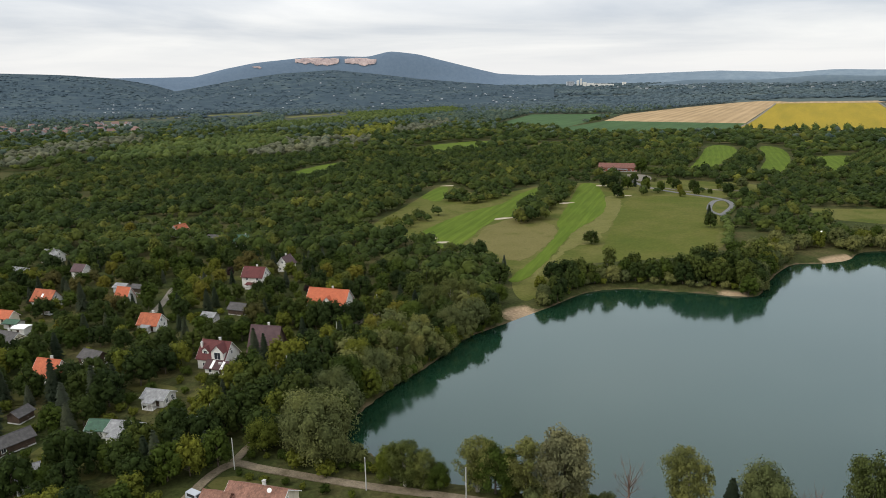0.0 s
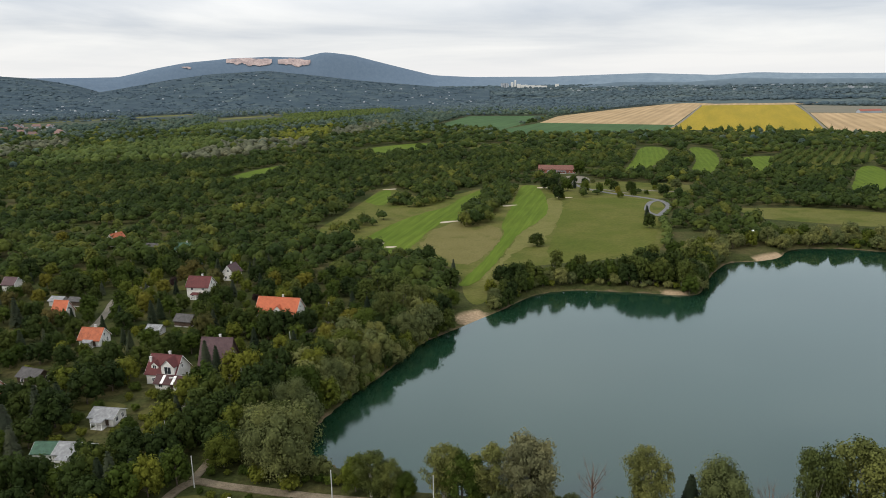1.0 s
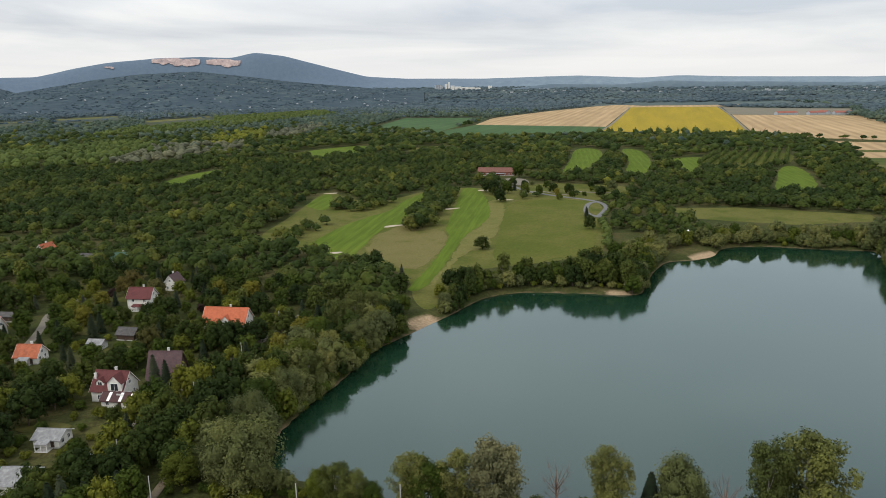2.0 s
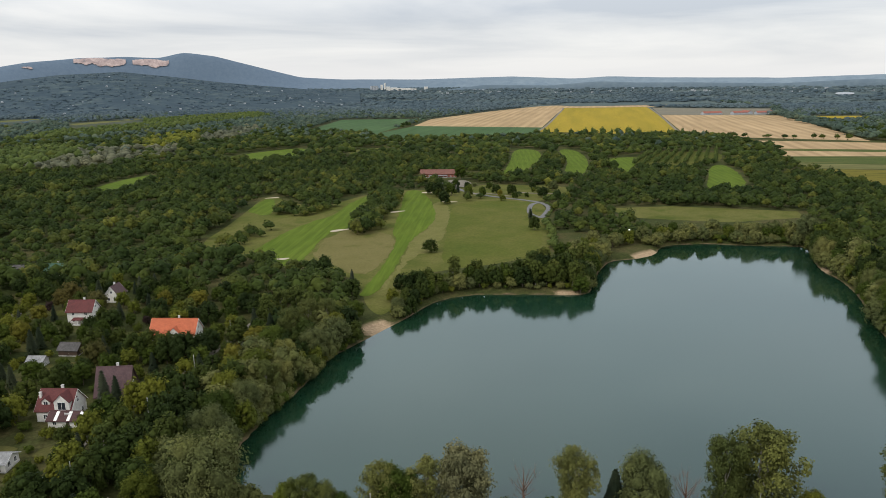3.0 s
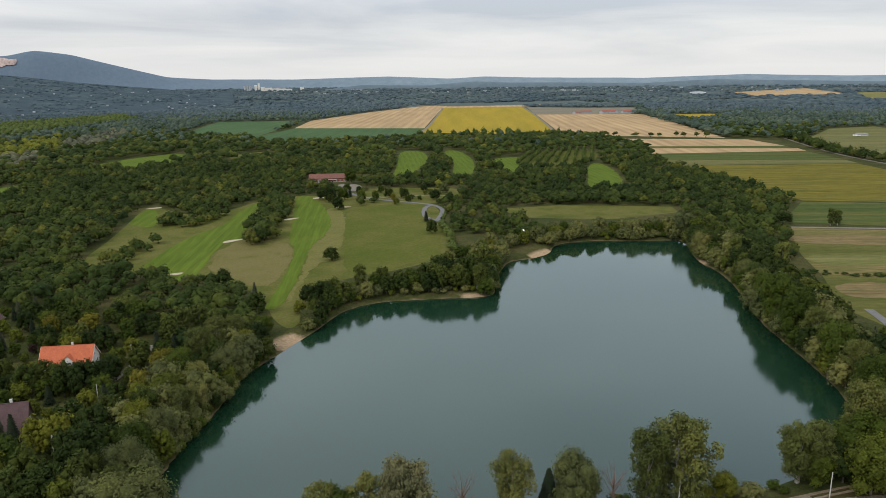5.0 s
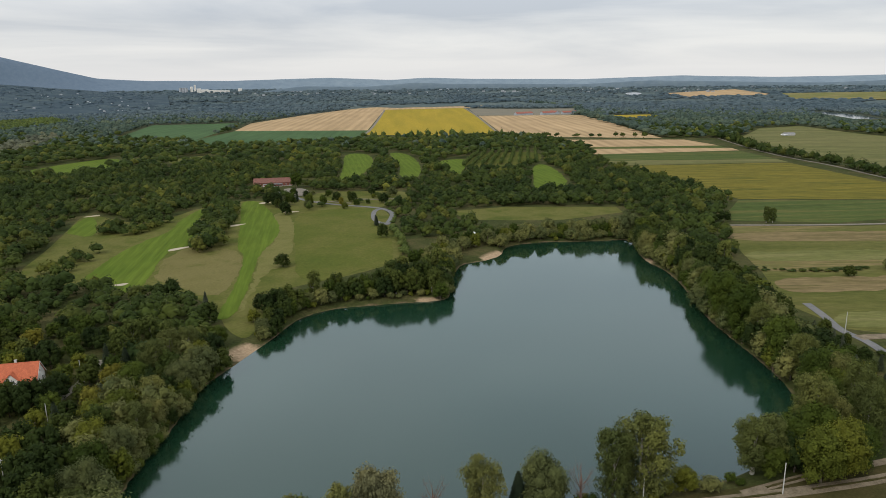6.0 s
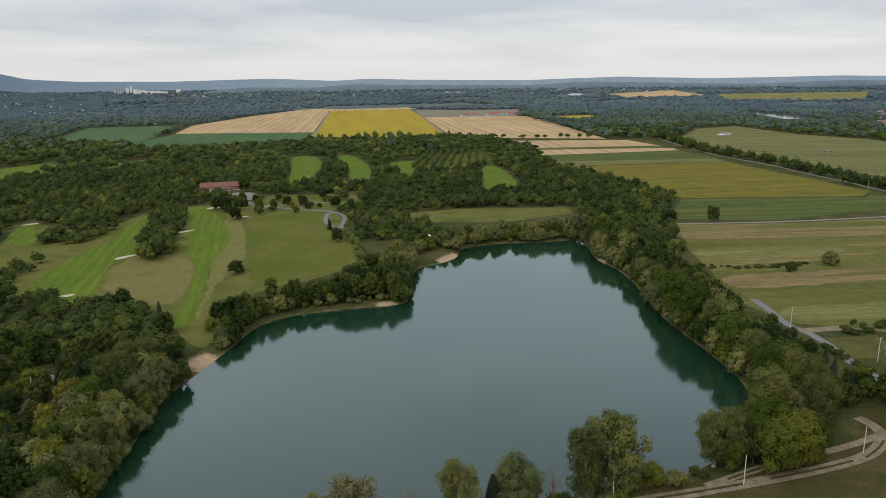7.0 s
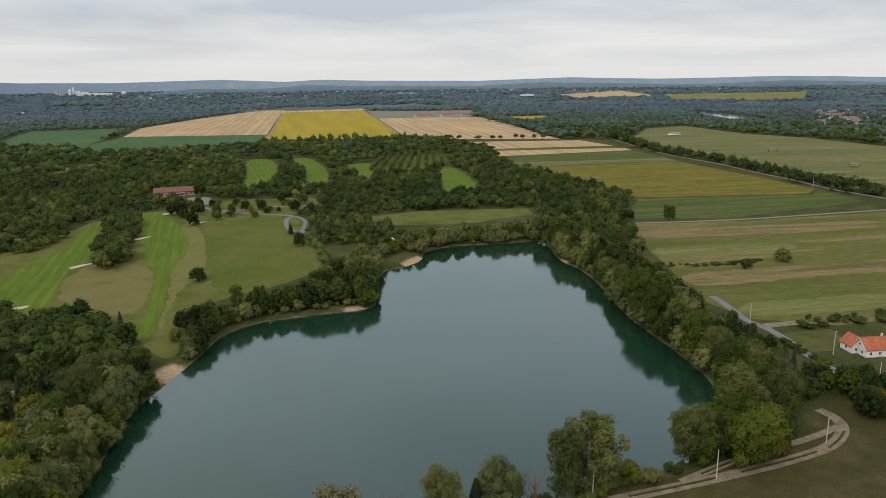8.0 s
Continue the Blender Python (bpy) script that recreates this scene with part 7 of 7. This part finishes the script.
q = np.concatenate([on_slope(HV, 110, 0.02, 0.8, hr), on_slope(LV, 34, 0.02, 0.35, hr)])
for k, (x, y, z) in enumerate(q):
    m = pose(float(x), float(y), float(z) - 0.3, 0, 0, hr.uniform(-60, 60)) @ Matrix.Diagonal((*[hr.uniform(0.22, 0.5)] * 3, 1))
    if k == 0:
        white_far.matrix_world = m
        tagged(white_far, group="houses on the far hill")
    else:
        ob = copy_thing(white_far, m)
        ob.matrix_basis = m

# cement works on the plain
fx, fy = 4260 * math.sin(radians(11.6)), 4260 * math.cos(radians(11.6))
fz = float(ground_z(np.array([fx]), np.array([fy]))[0])
works = thing("cement_works", "pale distant cement works with silos and halls", "factory", pose(fx, fy, fz + 6, 0, 0, -11.6))
for x, w, h in ((-95, 30, 20), (-60, 14, 30), (-42, 10, 40), (-22, 22, 20), (10, 40, 14), (50, 44, 10), (90, 36, 9), (125, 36, 7), (200, 22, 17)):
    bm = bmesh.new()
    box(bm, x - w / 2, -12, -10, x + w / 2, 12, h, 1.0)
    part("hall" if w > 20 else "tower", bm, M_WHITE, works)
for x in (-118, -104, -90):
    bm = bmesh.new()
    bmesh.ops.create_cone(bm, cap_ends=True, segments=14, radius1=8, radius2=8, depth=32, matrix=pose(x, -22, 9))
    part("silo", bm, M_FARWHITE, works)
# red-roofed farm between the fields
for x, y, t, L in ((1190, 1640, 5, 60), (1262, 1622, 2, 44), (1330, 1600, -8, 60), (1300, 1640, 80, 40)):
    b_ = far_house("farm_hall", L, 14, 5, 9, M_FARWHITE, M_BRICKRED, "long red-roofed farm hall between stubble fields", "barn")
    b_.matrix_world = pose(x, y, BASE, 0, 0, t)

# ---------------------------------------------------------------- poles, vehicles and small things
def pole(x, y, h, mat, lamp=False, cross=True, turn=0, label="grey concrete utility pole with crossarm"):
    z = float(ground_z(np.array([x]), np.array([y]))[0])
    root = thing("utility_pole", label, "pole", pose(x, y, z, 0, 0, turn), "utility poles")
    v, f = tube([(0, 0, -0.5), (0, 0, h * 0.5), (0, 0, h)], [0.15, 0.13, 0.10], 8)
    me = mesh_from("shaft", v, f)
    part("shaft", me, mat, root)
    bm = bmesh.new()
    box(bm, -0.11, -0.11, h - 0.01, 0.11, 0.11, h + 0.06, 0.02)
    part("cap", bm, mat, root)
    if cross:
        bm = bmesh.new()
        box(bm, -0.55, -0.2, h - 0.5, 0.55, -0.13, h - 0.42)
        part("crossarm", bm, M_STEEL, root)
        for u in (-0.5, 0, 0.5):
            bm = bmesh.new()
            bmesh.ops.create_cone(bm, cap_ends=True, segments=8, radius1=0.06, radius2=0.04, depth=0.18, matrix=pose(u, -0.165, h - 0.33))
            part("insulator", bm, M_TRIM, root)
    if lamp:
        bm = bmesh.new()
        box(bm, 0.05, -0.04, h - 0.3, 1.3, 0.04, h - 0.22)
        part("lamp_arm", bm, M_STEEL, root)
        bm = bmesh.new()
        box(bm, 1.1, -0.12, h - 0.36, 1.7, 0.12, h - 0.22, 0.03)
        part("lamp_head", bm, M_TRIM, root)


for x, y, h, lamp in ((-50, 149.6, 8, False), (-18, 139.8, 8, False), (-61.2, 168.5, 8, False), (-47.5, 198, 9, True), (-37, 229, 8.5, False), (-26, 262, 8, False), (4, 135, 8, False),
                      (116, 96.8, 8.5, False), (156.5, 86.8, 8, False), (83.5, 111, 8, False), (237, 153, 9, False), (227.5, 115, 9, True), (212, 93.6, 8, False), (287, 296, 9, False),
                      (790, 538, 9, False), (708, 418, 9, False), (639, 308, 9, False)):
    pole(x, y, h, M_CONCRETE if y < 400 else M_DARKWOOD, lamp, y > 400, rng.uniform(-30, 30), "slim pale grey concrete utility pole" if y < 400 else "dark wooden utility pole beside a hedgerow")


def car(x, y, turn, paint, label, van=False):
    root = thing("parked_van" if van else "parked_car", label, "car", pose(x, y, BASE + 0.08, 0, 0, turn))
    L, W = (4.4, 1.8)
    H = 1.85 if van else 1.45
    prof = [(-2.2, 0.35), (2.2, 0.35), (2.2, 0.8), (1.5, 0.95), (0.85 if not van else 1.1, H), (-1.3 if not van else -2.05, H), (-2.1, 1.0), (-2.2, 0.7)]
    bm = bmesh.new()
    a = [bm.verts.new((px, -W / 2, pz)) for px, pz in prof]
    c = [bm.verts.new((px, W / 2, pz)) for px, pz in prof]
    bm.faces.new(a)
    bm.faces.new(c[::-1])
    for i in range(len(a)):
        j = (i + 1) % len(a)
        bm.faces.new((a[j], a[i], c[i], c[j]))
    bmesh.ops.recalc_face_normals(bm, faces=bm.faces)
    bmesh.ops.bevel(bm, geom=list(bm.edges), offset=0.06, segments=2, affect="EDGES")
    part("body", bm, paint, root)
    for s in (1, -1):
        bm = bmesh.new()
        box(bm, -1.5, s * W / 2 - 0.015, 1.0, 0.85, s * W / 2 + 0.015, H - 0.14, 0.01)
        part("side_window", bm, M_GLASS, root)
        for u in (-1.35, 1.35):
            bm = bmesh.new()
            bmesh.ops.create_cone(bm, cap_ends=True, segments=16, radius1=0.32, radius2=0.32, depth=0.22, matrix=pose(u, s * (W / 2 - 0.06), 0.26, 90))
            wh = part("wheel", bm, M_TYRE, root)
            bm = bmesh.new()
            bmesh.ops.create_cone(bm, cap_ends=True, segments=12, radius1=0.2, radius2=0.18, depth=0.03, matrix=pose(u, s * (W / 2 + 0.065), 0.26, 90))
            part("rim", bm, M_STEEL, wh)
        bm = bmesh.new()
        box(bm, 2.15, s * 0.62 - 0.2, 0.62, 2.23, s * 0.62 + 0.2, 0.78, 0.02)
        part("headlight", bm, M_TRIM, root)
    bm = bmesh.new()
    x0, x1, z0, z1 = (1.42, 0.92, 1.0, H - 0.1) if not van else (1.47, 1.16, 1.02, H - 0.14)
    v = [bm.verts.new(q) for q in ((x0 + 0.04, -0.75, z0), (x0 + 0.04, 0.75, z0), (x1 + 0.04, 0.68, z1), (x1 + 0.04, -0.68, z1))]
    w_ = [bm.verts.new((q.co.x - 0.05, q.co.y, q.co.z - 0.03)) for q in v]
    bm.faces.new(v)
    bm.faces.new(w_[::-1])
    for i in range(4):
        j = (i + 1) % 4
        bm.faces.new((v[j], v[i], w_[i], w_[j]))
    bmesh.ops.recalc_face_normals(bm, faces=bm.faces)
    part("windscreen", bm, M_GLASS, root)


car(-69.2, 174.5, 10, M_CARWHITE, "white car parked on a garden lawn")
car(-55.0, 137.2, -30, M_CARSILVER, "silver-white minivan parked beside the gravel road", True)
car(-158, 268, -10, M_CARWHITE, "white car parked in a village yard")
car(222.5, 125, 60, M_CARSILVER, "dark silver car parked on the farm lawn")

van = thing("caravan", "old white caravan parked at the lane", "caravan", pose(-49.6, 189.5, BASE, 0, 0, 60))
bm = bmesh.new()
prism(bm, [(-1.05, 0.45), (1.05, 0.45), (1.05, 2.2), (0.9, 2.45), (-0.9, 2.45), (-1.05, 2.2)], -2.3, 2.3)
bmesh.ops.bevel(bm, geom=list(bm.edges), offset=0.12, segments=2, affect="EDGES")
part("body", bm, M_CARWHITE, van)
for u in (-1.3, 0.9):
    window(van, u, -1.05, 1.65, 0.9, 0.6, "y-")
    window(van, u, 1.05, 1.65, 0.9, 0.6, "y+")
for s in (1, -1):
    bm = bmesh.new()
    bmesh.ops.create_cone(bm, cap_ends=True, segments=16, radius1=0.3, radius2=0.3, depth=0.2, matrix=pose(0, s * 0.95, 0.3, 90))
    part("wheel", bm, M_TYRE, van)
bm = bmesh.new()
box(bm, 2.2, -0.06, 0.42, 3.3, 0.06, 0.52)
part("drawbar", bm, M_STEEL, van)
shed = thing("trailer_box", "white box trailer beside the caravan", "trailer", pose(-47.2, 193.5, BASE, 0, 0, 62))
bm = bmesh.new()
box(bm, -1.4, -0.9, 0.5, 1.4, 0.9, 1.9, 0.05)
part("body", bm, M_CARWHITE, shed)
for s in (1, -1):
    bm = bmesh.new()
    bmesh.ops.create_cone(bm, cap_ends=True, segments=14, radius1=0.3, radius2=0.3, depth=0.18, matrix=pose(0, s * 0.85, 0.3, 90))
    part("wheel", bm, M_TYRE, shed)

# white pavilion tent behind the spit
tent = thing("pavilion_tent", "white canvas pavilion tent behind the spit", "tent", pose(207, 376, BASE, 0, 0, 20))
bm = bmesh.new()
bmesh.ops.create_cone(bm, cap_ends=True, segments=8, radius1=3.4, radius2=0.15, depth=2.4, matrix=pose(0, 0, 3.6))
part("canopy", bm, M_TENT, tent)
for i in range(8):
    a = i * math.pi / 4
    bm = bmesh.new()
    box(bm, 3.1 * math.cos(a) - 0.06, 3.1 * math.sin(a) - 0.06, 0, 3.1 * math.cos(a) + 0.06, 3.1 * math.sin(a) + 0.06, 2.5)
    part("tent_pole", bm, M_STEEL, tent)

# timber shelters on the pasture
def shelter(x, y, turn):
    root = thing("feeding_shelter", "small open timber shelter on the pasture", "shelter", pose(x, y, BASE, 0, 0, turn), "pasture shelters")
    bm = bmesh.new()
    prism(bm, [(-2.4, 3.6), (2.4, 4.1), (2.4, 4.25), (-2.4, 3.75)], -5, 5)
    part("roof", bm, M_TIN, root)
    for u in (-4.6, 0, 4.6):
        for v, h in ((-2.1, 3.6), (2.1, 4.0)):
            bm = bmesh.new()
            box(bm, u - 0.2, v - 0.2, -0.2, u + 0.2, v + 0.2, h)
            part("post", bm, M_DARKWOOD, root)
    bm = bmesh.new()
    box(bm, -4.4, -1.9, 0.6, 4.4, 1.9, 1.5, 0.1)
    part("rack", bm, M_BARK_PALE, root)


shelter(930, 494, -40)
shelter(832, 349, -40)
lg = thing("light_aircraft", "small white light aircraft parked on the pasture", "aircraft", pose(1083, 757, BASE, 0, 0, -30))
v, f = tube([(-7, 0, 1.7), (-3, 0, 1.6), (2, 0, 1.5), (5.5, 0, 1.3)], [0.25, 0.7, 1.0, 0.3], 10)
part("fuselage", mesh_from("fuselage", v, f), M_CARWHITE, lg)
for nm, q in (("wing", (0, -8, 2.2, 2.2, 8, 2.4)), ("tailplane", (-7, -2.5, 1.8, -5.8, 2.5, 1.95)), ("fin", (-7.2, -0.1, 1.8, -5.8, 0.1, 3.6))):
    bm = bmesh.new()
    box(bm, *q, 0.05)
    part(nm, bm, M_CARWHITE, lg)
for u, v_ in ((1.2, 1.2), (1.2, -1.2), (4.2, 0)):
    bm = bmesh.new()
    bmesh.ops.create_cone(bm, cap_ends=True, segments=12, radius1=0.4, radius2=0.4, depth=0.2, matrix=pose(u, v_, 0.4, 90))
    part("wheel", bm, M_TYRE, lg)
    bm = bmesh.new()
    box(bm, u - 0.06, v_ - 0.06, 0.5, u + 0.06, v_ + 0.06, 1.2)
    part("strut", bm, M_STEEL, lg)
hg = thing("field_hangar", "low grey hangar on the pasture", "shed", pose(1100, 762, BASE, 0, 0, -30))
gable_body(hg, 18, 10, 3, 4.5, M_GREYWALL)
roof_slabs(hg, 18, 10, 3, 4.5, M_SLATE)
